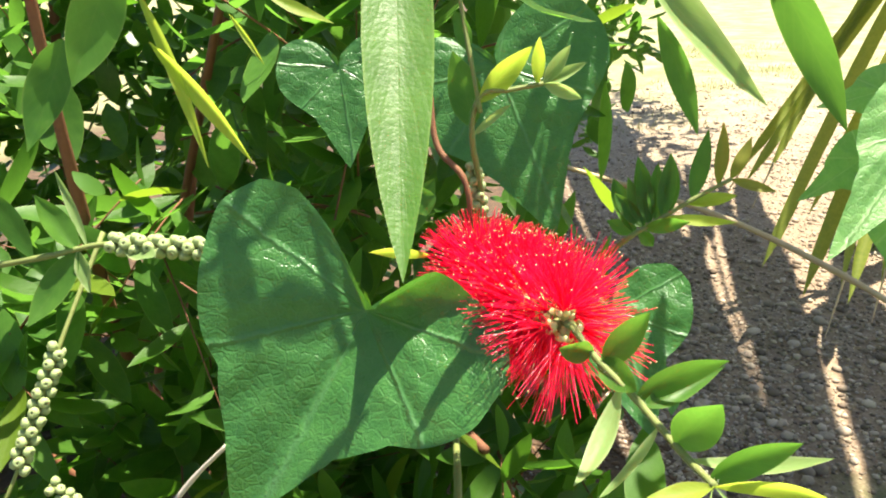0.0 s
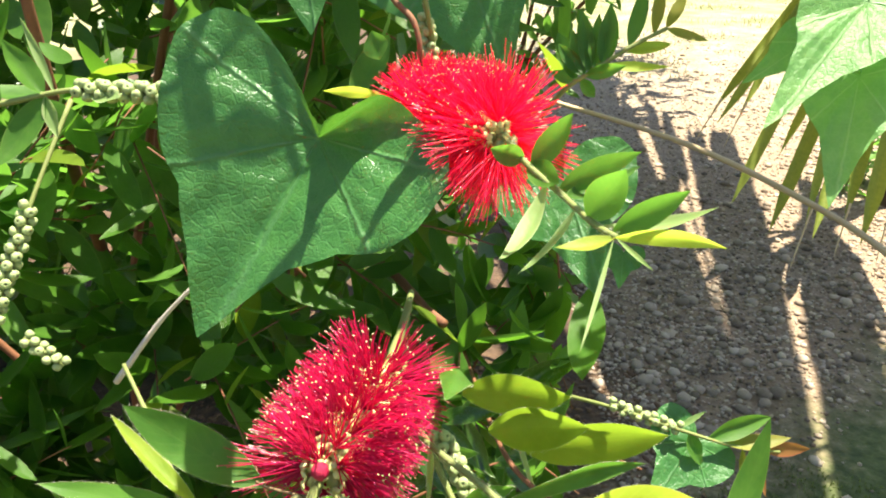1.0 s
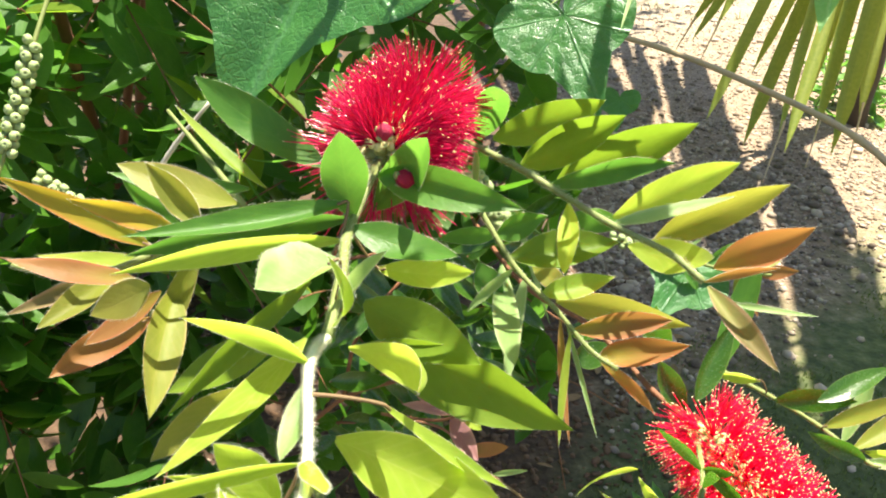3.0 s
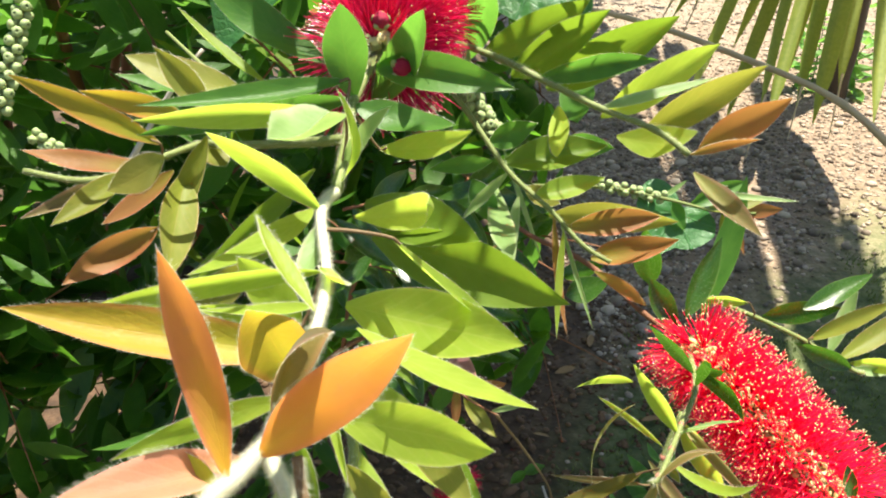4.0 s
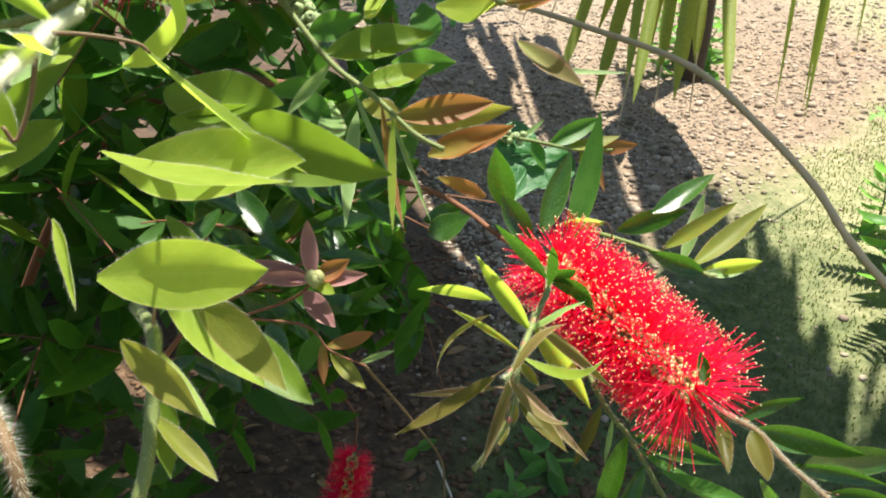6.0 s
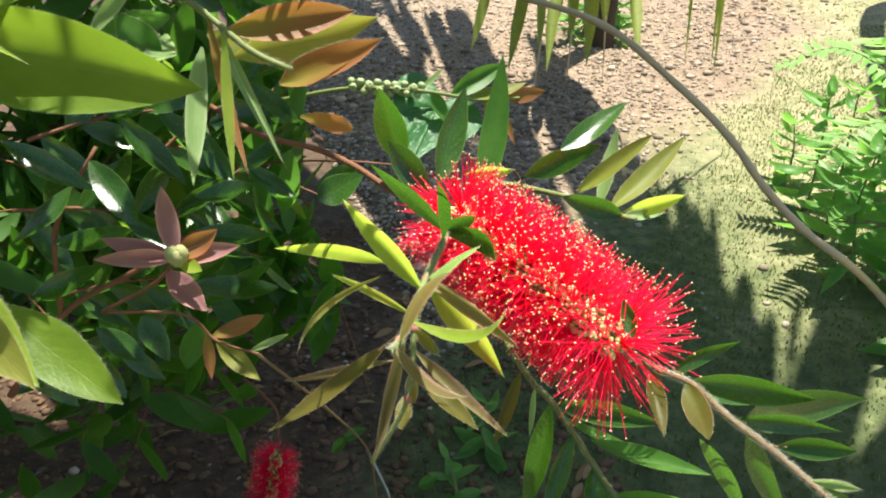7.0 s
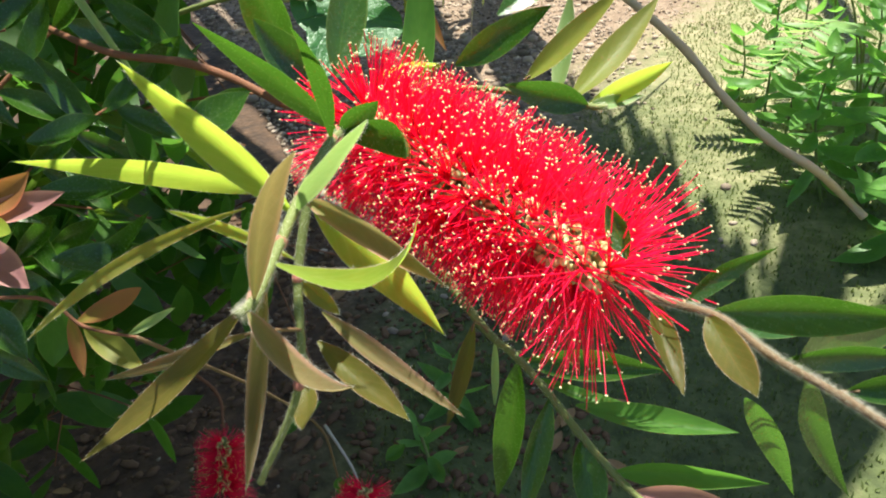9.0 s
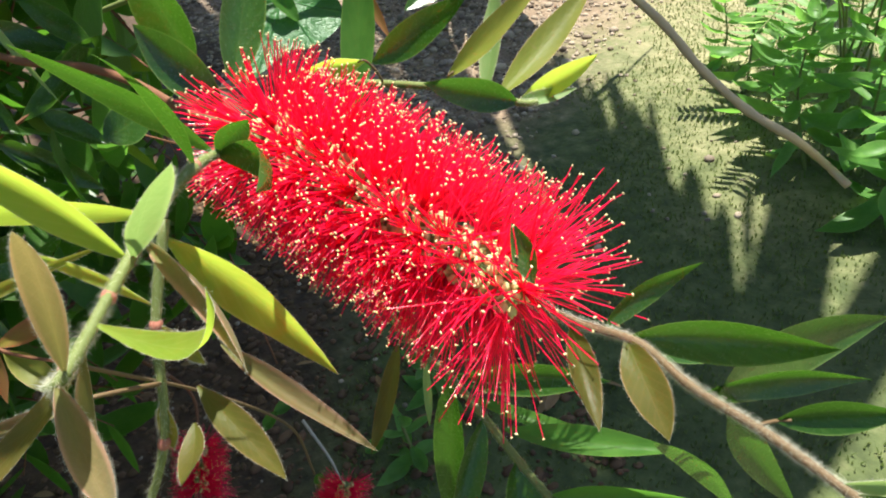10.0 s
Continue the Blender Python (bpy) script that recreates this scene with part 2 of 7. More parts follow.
# ground: gravelly path, mossy strip before it, soil under the shrub, lawn beyond
GROUND, _, gn, gl, gb = nodes_of("ground")
gco = gn.new("ShaderNodeNewGeometry").outputs["Position"]
gs = gn.new("ShaderNodeSeparateXYZ")
gl.new(gco, gs.inputs[0])
n1 = noise_tex(gn, gl, 2.2, 5, 0.6, gco).outputs[0]
n2 = noise_tex(gn, gl, 28, 5, 0.65, gco).outputs[0]
n3 = noise_tex(gn, gl, 160, 3, 0.6, gco).outputs[0]
cell = gn.new("ShaderNodeTexVoronoi")
cell.inputs["Scale"].default_value = 75.0
gl.new(gco, cell.inputs["Vector"])
gravel = ramp(gn, [(0.25, (0.060, 0.037, 0.022)), (0.52, (0.178, 0.117, 0.074)), (0.82, (0.44, 0.34, 0.24))])
gl.new(calc(gn, gl, "ADD", calc(gn, gl, "MULTIPLY", n2, 0.65), calc(gn, gl, "MULTIPLY", n3, 0.45)), gravel.inputs[0])
gcol = mixc(gn, gl, calc(gn, gl, "MULTIPLY", cell.outputs["Color"], 0.4), gravel.outputs[0], (0.24, 0.17, 0.115))
moss = ramp(gn, [(0.3, (0.042, 0.056, 0.016)), (0.55, (0.085, 0.105, 0.032)), (0.8, (0.16, 0.16, 0.07))])
gl.new(n2, moss.inputs[0])
soil = ramp(gn, [(0.3, (0.026, 0.014, 0.007)), (0.6, (0.086, 0.047, 0.024)), (0.85, (0.20, 0.118, 0.064))])
gl.new(n2, soil.inputs[0])
lawn = ramp(gn, [(0.3, (0.14, 0.155, 0.055)), (0.55, (0.26, 0.23, 0.12)), (0.8, (0.38, 0.325, 0.20))])
gl.new(calc(gn, gl, "ADD", calc(gn, gl, "MULTIPLY", n2, 0.4), calc(gn, gl, "MULTIPLY", noise_tex(gn, gl, 7.0, 4, 0.6, gco).outputs[0], 0.6)), lawn.inputs[0])
wob = calc(gn, gl, "MULTIPLY", calc(gn, gl, "SUBTRACT", n1, 0.5), 0.7)
wob = calc(gn, gl, "ADD", wob, calc(gn, gl, "MULTIPLY", calc(gn, gl, "SUBTRACT", n2, 0.5), 0.35))
# signed distance across the path: y - 0.66 x - 0.66
across = calc(gn, gl, "ADD", calc(gn, gl, "SUBTRACT", calc(gn, gl, "SUBTRACT", gs.outputs[1], calc(gn, gl, "MULTIPLY", gs.outputs[0], 0.62)), 0.70), wob)
near = gn.new("ShaderNodeMapRange")
near.inputs[1].default_value, near.inputs[2].default_value = -0.10, 0.16
gl.new(across, near.inputs[0])
# moss blends to the paler lawn colour along x, which also paints its sunlit part
dry = gn.new("ShaderNodeMapRange")
dry.inputs[1].default_value, dry.inputs[2].default_value = 0.80, 1.35
gl.new(calc(gn, gl, "ADD", gs.outputs[0], wob), dry.inputs[0])
mosscol = mixc(gn, gl, dry.outputs[0], moss.outputs[0], lawn.outputs[0])
gcol = mixc(gn, gl, near.outputs[0], mosscol, gcol)
far = gn.new("ShaderNodeMapRange")
far.inputs[1].default_value, far.inputs[2].default_value = -0.10, 0.16
gl.new(calc(gn, gl, "ADD", calc(gn, gl, "SUBTRACT", calc(gn, gl, "SUBTRACT", gs.outputs[0], calc(gn, gl, "MULTIPLY", gs.outputs[1], 0.27)), 1.85), calc(gn, gl, "MULTIPLY", wob, 0.5)), far.inputs[0])
gcol = mixc(gn, gl, far.outputs[0], gcol, lawn.outputs[0])
# farther path is lightened and patched: sun and dapple painted into the colour
pale = gn.new("ShaderNodeMapRange")
pale.inputs[1].default_value, pale.inputs[2].default_value, pale.inputs[4].default_value = 2.6, 5.5, 0.6
gl.new(calc(gn, gl, "ADD", gs.outputs[1], wob), pale.inputs[0])
pale_flecks = ramp(gn, [(0.32, (0.15, 0.12, 0.07)), (0.5, (0.30, 0.25, 0.18)), (0.7, (0.42, 0.36, 0.28))])
gl.new(noise_tex(gn, gl, 5.0, 6, 0.7, gco).outputs[0], pale_flecks.inputs[0])
gcol = mixc(gn, gl, pale.outputs[0], gcol, pale_flecks.outputs[0])
# grass grows into the path farther on; its patchy tone also paints dapple
grown = ramp(gn, [(0.38, (0, 0, 0)), (0.56, (1, 1, 1))])
gl.new(noise_tex(gn, gl, 1.7, 5, 0.65, gco).outputs[0], grown.inputs[0])
on = gn.new("ShaderNodeMapRange")
on.inputs[1].default_value, on.inputs[2].default_value = 4.6, 7.5
gl.new(gs.outputs[1], on.inputs[0])
turf = ramp(gn, [(0.3, (0.09, 0.11, 0.03)), (0.55, (0.22, 0.22, 0.085)), (0.8, (0.36, 0.33, 0.18))])
gl.new(noise_tex(gn, gl, 4.0, 6, 0.7, gco).outputs[0], turf.inputs[0])
gcol = mixc(gn, gl, calc(gn, gl, "MULTIPLY", grown.outputs[0], on.outputs[0]), gcol, turf.outputs[0])
under = gn.new("ShaderNodeMapRange")
under.inputs[1].default_value, under.inputs[2].default_value = -0.06, -0.22
gl.new(calc(gn, gl, "ADD", calc(gn, gl, "SUBTRACT", gs.outputs[0], calc(gn, gl, "MULTIPLY", calc(gn, gl, "MINIMUM", gs.outputs[1], 1.15), 0.45)), calc(gn, gl, "MULTIPLY", wob, 0.4)), under.inputs[0])
bed = gn.new("ShaderNodeMapRange")
bed.inputs[1].default_value, bed.inputs[2].default_value = -3.2, -2.6
gl.new(calc(gn, gl, "ADD", gs.outputs[0], wob), bed.inputs[0])
gcol = mixc(gn, gl, under.outputs[0], gcol, mixc(gn, gl, bed.outputs[0], lawn.outputs[0], soil.outputs[0]))
gl.new(gcol, gb.inputs["Base Color"])
gb.inputs["Roughness"].default_value = 0.9
gbp = gn.new("ShaderNodeBump")
gbp.inputs["Strength"].default_value, gbp.inputs["Distance"].default_value = 0.8, 0.0045
gl.new(calc(gn, gl, "ADD", n2, calc(gn, gl, "ADD", calc(gn, gl, "MULTIPLY", n3, 0.35), calc(gn, gl, "MULTIPLY", cell.outputs["Distance"], -0.6))), gbp.inputs["Height"])
gl.new(gbp.outputs[0], gb.inputs["Normal"])

# ---------- builders ----------
ORG = {}
rnd = random.Random(11)


def thing(name, at, label, category, group="", kind=""):
    e = new(name)
    e.empty_display_size = 0.02
    e.location = at
    ORG[e] = Vector(at)
    return tagged(e, label, category, group, kind)


def mesh_of(name, verts, faces, uvs=None, smooth=True):
    me = bpy.data.meshes.new(name)
    me.from_pydata(verts, [], faces)
    if uvs is not None:
        layer = me.uv_layers.new(name="UVMap")
        idx = np.empty(len(me.loops), dtype=np.int32)
        me.loops.foreach_get("vertex_index", idx)
        layer.data.foreach_set("uv", np.asarray(uvs, dtype=np.float32)[idx].ravel())
    if smooth:
        me.polygons.foreach_set("use_smooth", [True] * len(me.polygons))
    me.update()
    return me


def part(name, me, material, parent=None, label="", at=None, kind="", category=""):
    """Links a mesh whose points lie about `at` in the world as one object under parent."""
    at = Vector(at) if at is not None else (ORG[parent].copy() if parent else Vector())
    ob = new(name, me)
    if not me.materials:
        me.materials.append(material)
    ob.parent = parent
    ob.location = at - (ORG[parent] if parent else Vector())
    ORG[ob] = at
    return tagged(ob, label, category, "", kind)


def blade_points(base, tip, width, normal, bend, fold=0.12, nl=9, nw=4, shape=(0.72, 0.85), twist=0.0, wave=0.0):
    """A lanceolate blade from base to tip, about base. Returns points, faces, uvs and the two edges."""
    base, tip, n = Vector(base), Vector(tip), Vector(normal)
    a = tip - base
    ln = a.length
    a.normalize()
    n = (n - a * n.dot(a)).normalized()
    side = a.cross(n)
    pa, pb = shape
    top = (pa / (pa + pb)) ** pa * (pb / (pa + pb)) ** pb
    pts, uvs, faces = [], [], []
    ph = rnd.uniform(0, 6.28)
    for i in range(nl + 1):
        s = i / nl
        w = 0.5 * width * max(s ** pa * (1 - s) ** pb / top, 0.035 if i < nl else 0.0)
        if i == 0:
            w = 0.045 * width
        q = Matrix.Rotation(twist * (s - 0.3), 3, a)
        sd, nn = q @ side, q @ n
        c = a * (ln * s) - n * (bend * ln * (4 * s * (1 - s) - 1.6 * s))
        c = c - n * (bend * ln * 1.6 * s)
        for j in range(nw + 1):
            u = 2 * j / nw - 1
            z = fold * w * abs(u) ** 1.4 + wave * w * math.sin(9 * s + ph + 1.5 * u) * abs(u)
            pts.append(c + sd * (w * u) + nn * z)
            uvs.append((j / nw, s))
    for i in range(nl):
        for j in range(nw):
            k = i * (nw + 1) + j
            faces.append((k, k + 1, k + nw + 2, k + nw + 1))
    return pts, faces, uvs


def hairs_mesh(roots, dirs, length, thick):
    v, f = [], []
    for p, d in zip(roots, dirs):
        d = d.normalized()
        s = d.orthogonal().normalized() * thick
        t = d.cross(s).normalized() * thick
        ln = length * rnd.uniform(0.5, 1.25)
        k = len(v)
        v += [p + s, p - s * 0.5 + t * 0.87, p - s * 0.5 - t * 0.87, p + d * ln]
        f += [(k, k + 1, k + 3), (k + 1, k + 2, k + 3), (k + 2, k, k + 3)]
    return mesh_of("hairs", v, f)


HAIRY = set()
STEMS = {}


def leaf(branch, mat, base, tip, width, normal, bend, label="", hairy=None):
    b0 = Vector(base)
    q = min(STEMS[branch], key=lambda p: (p - b0).length_squared) - b0 if branch in STEMS else Vector()
    if q.length < 0.013:
        b0 += q * 0.92
        q = Vector()
    base = b0
    pts, faces, uvs = blade_points(base, tip, width, normal, bend, rnd.uniform(0.75, 1.2) if mat is N else rnd.uniform(0.15, 0.60), 12, 6,
                                   (rnd.uniform(0.76, 0.92), rnd.uniform(0.92, 1.15)), rnd.uniform(-0.55, 0.55), rnd.uniform(0.03, 0.14))
    ob = part("leaf", mesh_of("leaf", pts, faces, uvs), mat, branch, label, base)
    if 0.0012 < q.length < 0.018:
        # short stalk to the nearest point of the twig
        d = (Vector(tip) - b0).normalized()
        v, f = tube_points(smooth_path([q, q * 0.5 - d * (0.06 * q.length), Vector(), d * 0.003], 4), 0.0005, 0.0004, 6)
        part("stalk", mesh_of("leaf_stalk", v, f), STALK, ob, "", base)
    if mat is not DG and (branch in HAIRY if hairy is None else hairy):
        roots, dirs = [], []
        nw = 6
        for e, sg in ((0, -1), (nw, 1)):
            for i in range(12):
                p, q = pts[i * 7 + e], pts[(i + 1) * 7 + e]
                inner = pts[i * 7 + 3]
                for k in range(24):
                    r = p.lerp(q, rnd.random())
                    roots.append(r)
                    dirs.append((r - inner).normalized() + (q - p).normalized() * rnd.uniform(0.2, 0.9) + Vector((rnd.gauss(0, 0.3), rnd.gauss(0, 0.3), rnd.gauss(0, 0.3))))
        part("hairs", hairs_mesh(roots, dirs, 0.00090, 0.000010), WOOL, ob, "", base)
    return ob


def smooth_path(points, n=6):
    """Catmull-Rom through the points."""
    p = [Vector(q) for q in points]
    p = [p[0] * 2 - p[1]] + p + [p[-1] * 2 - p[-2]]
    out = []
    for i in range(1, len(p) - 2):
        for k in range(n):
            t = k / n
            out.append(0.5 * (2 * p[i] + (p[i + 1] - p[i - 1]) * t + (2 * p[i - 1] - 5 * p[i] + 4 * p[i + 1] - p[i + 2]) * t * t
                              + (3 * p[i] - p[i - 1] - 3 * p[i + 1] + p[i + 2]) * t ** 3))
    return out + [p[-2]]


def tube_points(path, r0, r1, sides=8, knots=0.0):
    v, f = [], []
    n = len(path)
    up = Vector((0.3, 0.2, 1)).normalized()
    for i, p in enumerate(path):
        d = (path[min(i + 1, n - 1)] - path[max(i - 1, 0)]).normalized()
        s = d.cross(up)
        s = (s if s.length > 1e-3 else d.orthogonal()).normalized()
        t = d.cross(s)
        r = (r0 + (r1 - r0) * i / (n - 1)) * (1 + knots * (noise.noise(p * 300) + (0.5 if i % 6 == 0 else 0)))
        for k in range(sides):
            an = 2 * math.pi * k / sides
            v.append(p + (s * math.cos(an) + t * math.sin(an)) * r)
    for i in range(n - 1):
        for k in range(sides):
            a, b = i * sides + k, i * sides + (k + 1) % sides
            f.append((a, b, b + sides, a + sides))
    f += [tuple(range(sides))[::-1], tuple((n - 1) * sides + k for k in range(sides))]
    return v, f


def stem(parent, points, r0, r1, mat, name="stem", hair=0, label=""):
    path = smooth_path(points)
    at = path[0].copy()
    v, f = tube_points([p - at for p in path], r0, r1, 8, 0.17)
    ob = part(name, mesh_of(name, v, f), mat, parent, label, at)
    STEMS.setdefault(parent, []).extend(path)
    if hair:
        roots, dirs = [], []
        for i in range(len(path) - 1):
            d = path[i + 1] - path[i]
            for k in range(hair * 4):
                o = Vector((rnd.gauss(0, 1), rnd.gauss(0, 1), rnd.gauss(0, 1)))
                o = (o - d * (o.dot(d) / d.length_squared)).normalized()
                roots.append(path[i] - at + d * rnd.random() + o * (r0 + (r1 - r0) * i / len(path)) * 0.95)
                dirs.append(o + d.normalized() * 0.5)
        part("hairs", hairs_mesh(roots, dirs, 0.0014, 0.000015), WOOL, ob, "", at)
    return ob


def blobs(centres, axes, ra, rb, rings=3, sides=6):
    """Small closed ellipsoids: centre, long axis, half length, radius."""
    v, f = [], []
    for c, ax in zip(centres, axes):
        ax = ax.normalized()
        s = ax.orthogonal().normalized()
        t = ax.cross(s)
        k = len(v)
        v.append(c - ax * ra)
        for i in range(1, rings + 1):
            th = math.pi * i / (rings + 1)
            for j in range(sides):
                an = 2 * math.pi * j / sides
                v.append(c - ax * (ra * math.cos(th)) + (s * math.cos(an) + t * math.sin(an)) * (rb * math.sin(th)))
        v.append(c + ax * ra)
        for j in range(sides):
            f.append((k, k + 1 + (j + 1) % sides, k + 1 + j))
            for i in range(rings - 1):
                a, b = k + 1 + i * sides + j, k + 1 + i * sides + (j + 1) % sides
                f.append((a, b, b + sides, a + sides))
            e = k + 1 + (rings - 1) * sides
            f.append((e + j, e + (j + 1) % sides, len(v) - 1))
    return v, f


def flower_spike(branch, p0, p1, length, n_fl=52, per=30, mat=RED, lean=0.25, thick=0.00021, label="", anther=0.00062, pale_flecks=0.4, bare=None):
    """Brush of long stamens standing out from a stem p0 -> p1, each tuft out of a small green cup."""
    p0, p1 = Vector(p0), Vector(p1)
    ax = (p1 - p0).normalized()
    s0 = ax.orthogonal().normalized()
    t0 = ax.cross(s0)
    path = [Vector(), (p1 - p0) * 0.5, p1 - p0]
    v, f = tube_points(smooth_path(path), 0.0022, 0.0016, 8, 0.1)
    spike = part("flower_spike", mesh_of("flower_axis", v, f), TWIG, branch, label, p0)
    fv, ff, ac, aa, cc, ca, bc, ba = [], [], [], [], [], [], [], []
    for i in range(n_fl):
        h = (i + 0.5) / n_fl
        ph = i * 2.39996
        rad = s0 * math.cos(ph) + t0 * math.sin(ph)
        ln0 = lean + 0.55 * max(0.0, h - 0.75) * 4 * 0.45 - 1.0 * max(0.0, 0.2 - h) * 3
        out = (rad + ax * ln0).normalized()
        c = (p1 - p0) * (0.06 + 0.92 * h) + rad * 0.0034
        cc.append(c)
        ca.append(out)
        # five round petals about the rim of each cup
        u0 = out.orthogonal().normalized()
        w0 = out.cross(u0)
        for k in range(5):
            an = k * 1.2566 + ph
            q = u0 * math.cos(an) + w0 * math.sin(an)
            bc.append(c + out * 0.0030 + q * rnd.uniform(0.0019, 0.0026))
            ba.append(out * 0.5 + q * rnd.uniform(0.4, 1.2) + Vector((rnd.gauss(0, 0.2), rnd.gauss(0, 0.2), rnd.gauss(0, 0.2))))
        open_side = bare and 0.74 < h < 0.97 and rad.dot(bare) > 0.38 + 2.5 * max(0.0, 0.84 - h)
        n_st = int(per * 0.42) if open_side else per
        late = max(0.0, min(1.0, (h - 0.80) / 0.12)) if bare else 0.0
        for k in range(int(n_st * (1 - 0.30 * late))):
            d = (out + Vector((rnd.gauss(0, 1), rnd.gauss(0, 1), rnd.gauss(0, 1))) * (0.25 + 0.10 * late + (0.22 if open_side else 0.0))).normalized()
            ln = length * rnd.uniform(0.80, 1.08) * (1.0 + 0.35 * max(0.0, h - 0.85) / 0.15)
            b = c + out * 0.002
            sag = Vector((rnd.gauss(0, 1), rnd.gauss(0, 1), rnd.gauss(0, 1))) * (0.022 * ln)
            s = d.orthogonal().normalized()
            t = d.cross(s)
            kk = len(fv)
            for m in range(4):
                u = m / 3
                r = thick * (1.15 - 0.6 * u)
                q = b + d * (ln * u) + sag * (4 * u * (1 - u))
                fv += [q + s * r, q - s * r * 0.5 + t * r * 0.87, q - s * r * 0.5 - t * r * 0.87]
            for m in range(3):
                for e in range(3):
                    a0, b0 = kk + m * 3 + e, kk + m * 3 + (e + 1) % 3
                    ff.append((a0, b0, b0 + 3, a0 + 3))
            if rnd.random() < pale_flecks:
                ac.append(b + d * ln)
                aa.append(d.cross(Vector((rnd.gauss(0, 1), rnd.gauss(0, 1), rnd.gauss(0, 1)))) + d * 0.3)
    part("stamen_brush", mesh_of("stamens", fv, ff), mat, spike, "fine red stamens standing out all round", p0, "stuff")
    v, f = blobs(ac, aa, anther, anther * 0.6, 2, 4)
    part("anther_dust", mesh_of("anthers", v, f), POLLEN, spike, "cream anthers on the stamens", p0, "stuff")
    v, f = blobs(cc, ca, 0.0030, 0.0021, 3, 7)
    part("cup_mass", mesh_of("flower_cups", v, f), CUP, spike, "small green flower cups", p0, "stuff")
    v, f = blobs(bc, ba, 0.0004, 0.0017, 2, 8)
    part("petal_mass", mesh_of("petals", v, f), PETAL, spike, "pale green petals of the tufts", p0, "stuff")
    return spike


def flower_bud(branch, at, way, size):
    """Unopened flower: a ball of crumpled stamens in a pale downy cup with five petals."""
    at, way = Vector(at), Vector(way).normalized()
    v, f = blobs([Vector()], [way], size, size * 0.95, 8, 14)
    v = [p * (1.0 + 0.16 * noise.noise(p * 900 + at * 50) + 0.10 * noise.noise(p * 2200)) for p in v]
    bud = part("flower_bud", mesh_of("bud", v, f), BUD, branch, "crumpled crimson ball of unopened stamens", at)
    v, f = blobs([way * (-size * 1.0)], [way], size * 1.0, size * 0.75, 6, 10)
    part("calyx", mesh_of("calyx", v, f), CUP, bud, "pale green downy cup", at)
    u0 = way.orthogonal().normalized()
    w0 = way.cross(u0)
    ring = [u0 * math.cos(k * 1.2566) + w0 * math.sin(k * 1.2566) for k in range(5)]
    v, f = blobs([q * (size * 0.98) - way * (size * 0.1) for q in ring], [q + way * 0.3 for q in ring], size * 0.12, size * 0.42, 2, 8)
    part("petal_ring", mesh_of("petal_ring", v, f), CUP, bud, "cream petals round the bud", at)
    return bud


def capsules(parent, p0, p1, n, r=0.0026):
    p0, p1 = Vector(p0), Vector(p1)
    ax = (p1 - p0).normalized()
    s0, cs, ca = ax.orthogonal().normalized(), [], []
    t0 = ax.cross(s0)
    for i in range(n):
        ph = i * 2.4
        rad = s0 * math.cos(ph) + t0 * math.sin(ph)
        cs.append((p1 - p0) * ((i + 0.5) / n) + rad * (r * 1.15))
        ca.append(rad + ax * 0.2)
    v, f = tube_points([Vector(), (p1 - p0) * 0.5, p1 - p0], 0.0014, 0.001, 6)
    ob = part("seed_spike", mesh_of("seed_axis", v, f), TWIG, parent, "", p0)
    for c, a in zip(cs, ca):
        part("capsule", CAPSULE, POD, ob, "", p0 + c).rotation_mode = "QUATERNION"
        o = ob.children[-1]
        o.rotation_quaternion = a.to_track_quat("Z", "Y")
        o.scale = (r / 0.0026,) * 3
    return ob


_v, _f = [], []
for _i, (_r, _z) in enumerate(((0.0012, -0.0021), (0.0024, -0.0010), (0.0026, 0.0006), (0.0021, 0.0016), (0.0011, 0.0021), (0.0005, 0.0018))):
    for _k in range(8):
        _v.append((_r * math.cos(_k * math.pi / 4), _r * math.sin(_k * math.pi / 4), _z))
    if _i:
        for _k in range(8):
            _a, _b = (_i - 1) * 8 + _k, (_i - 1) * 8 + (_k + 1) % 8
            _f.append((_a, _b, _b + 8, _a + 8))
CAPSULE = mesh_of("capsule", _v, _f)


HEART_X = (0.0, 0.03, 0.06, 0.10, 0.17, 0.25, 0.40, 0.52, 0.63, 0.72, 0.80, 0.90, 1.0)
HEART_R = (1.0, 0.86, 0.75, 0.64, 0.545, 0.555, 0.60, 0.61, 0.57, 0.46, 0.32, 0.14, 0.03)


# the two flanks of the large leaf, from tip to notch
FLANK_X = (0.0, 0.03, 0.06, 0.10, 0.22, 0.41, 0.54, 0.62, 0.67, 0.70, 0.73, 0.80, 0.86, 0.90, 1.0)
FLANK_A = (1.0, 0.90, 0.82, 0.74, 0.61, 0.68, 0.71, 0.67, 0.56, 0.36, 0.10, 0.05, 0.04, 0.03, 0.03)
FLANK_B = (1.0, 0.80, 0.67, 0.58, 0.50, 0.545, 0.53, 0.50, 0.46, 0.43, 0.40, 0.34, 0.28, 0.12, 0.03)


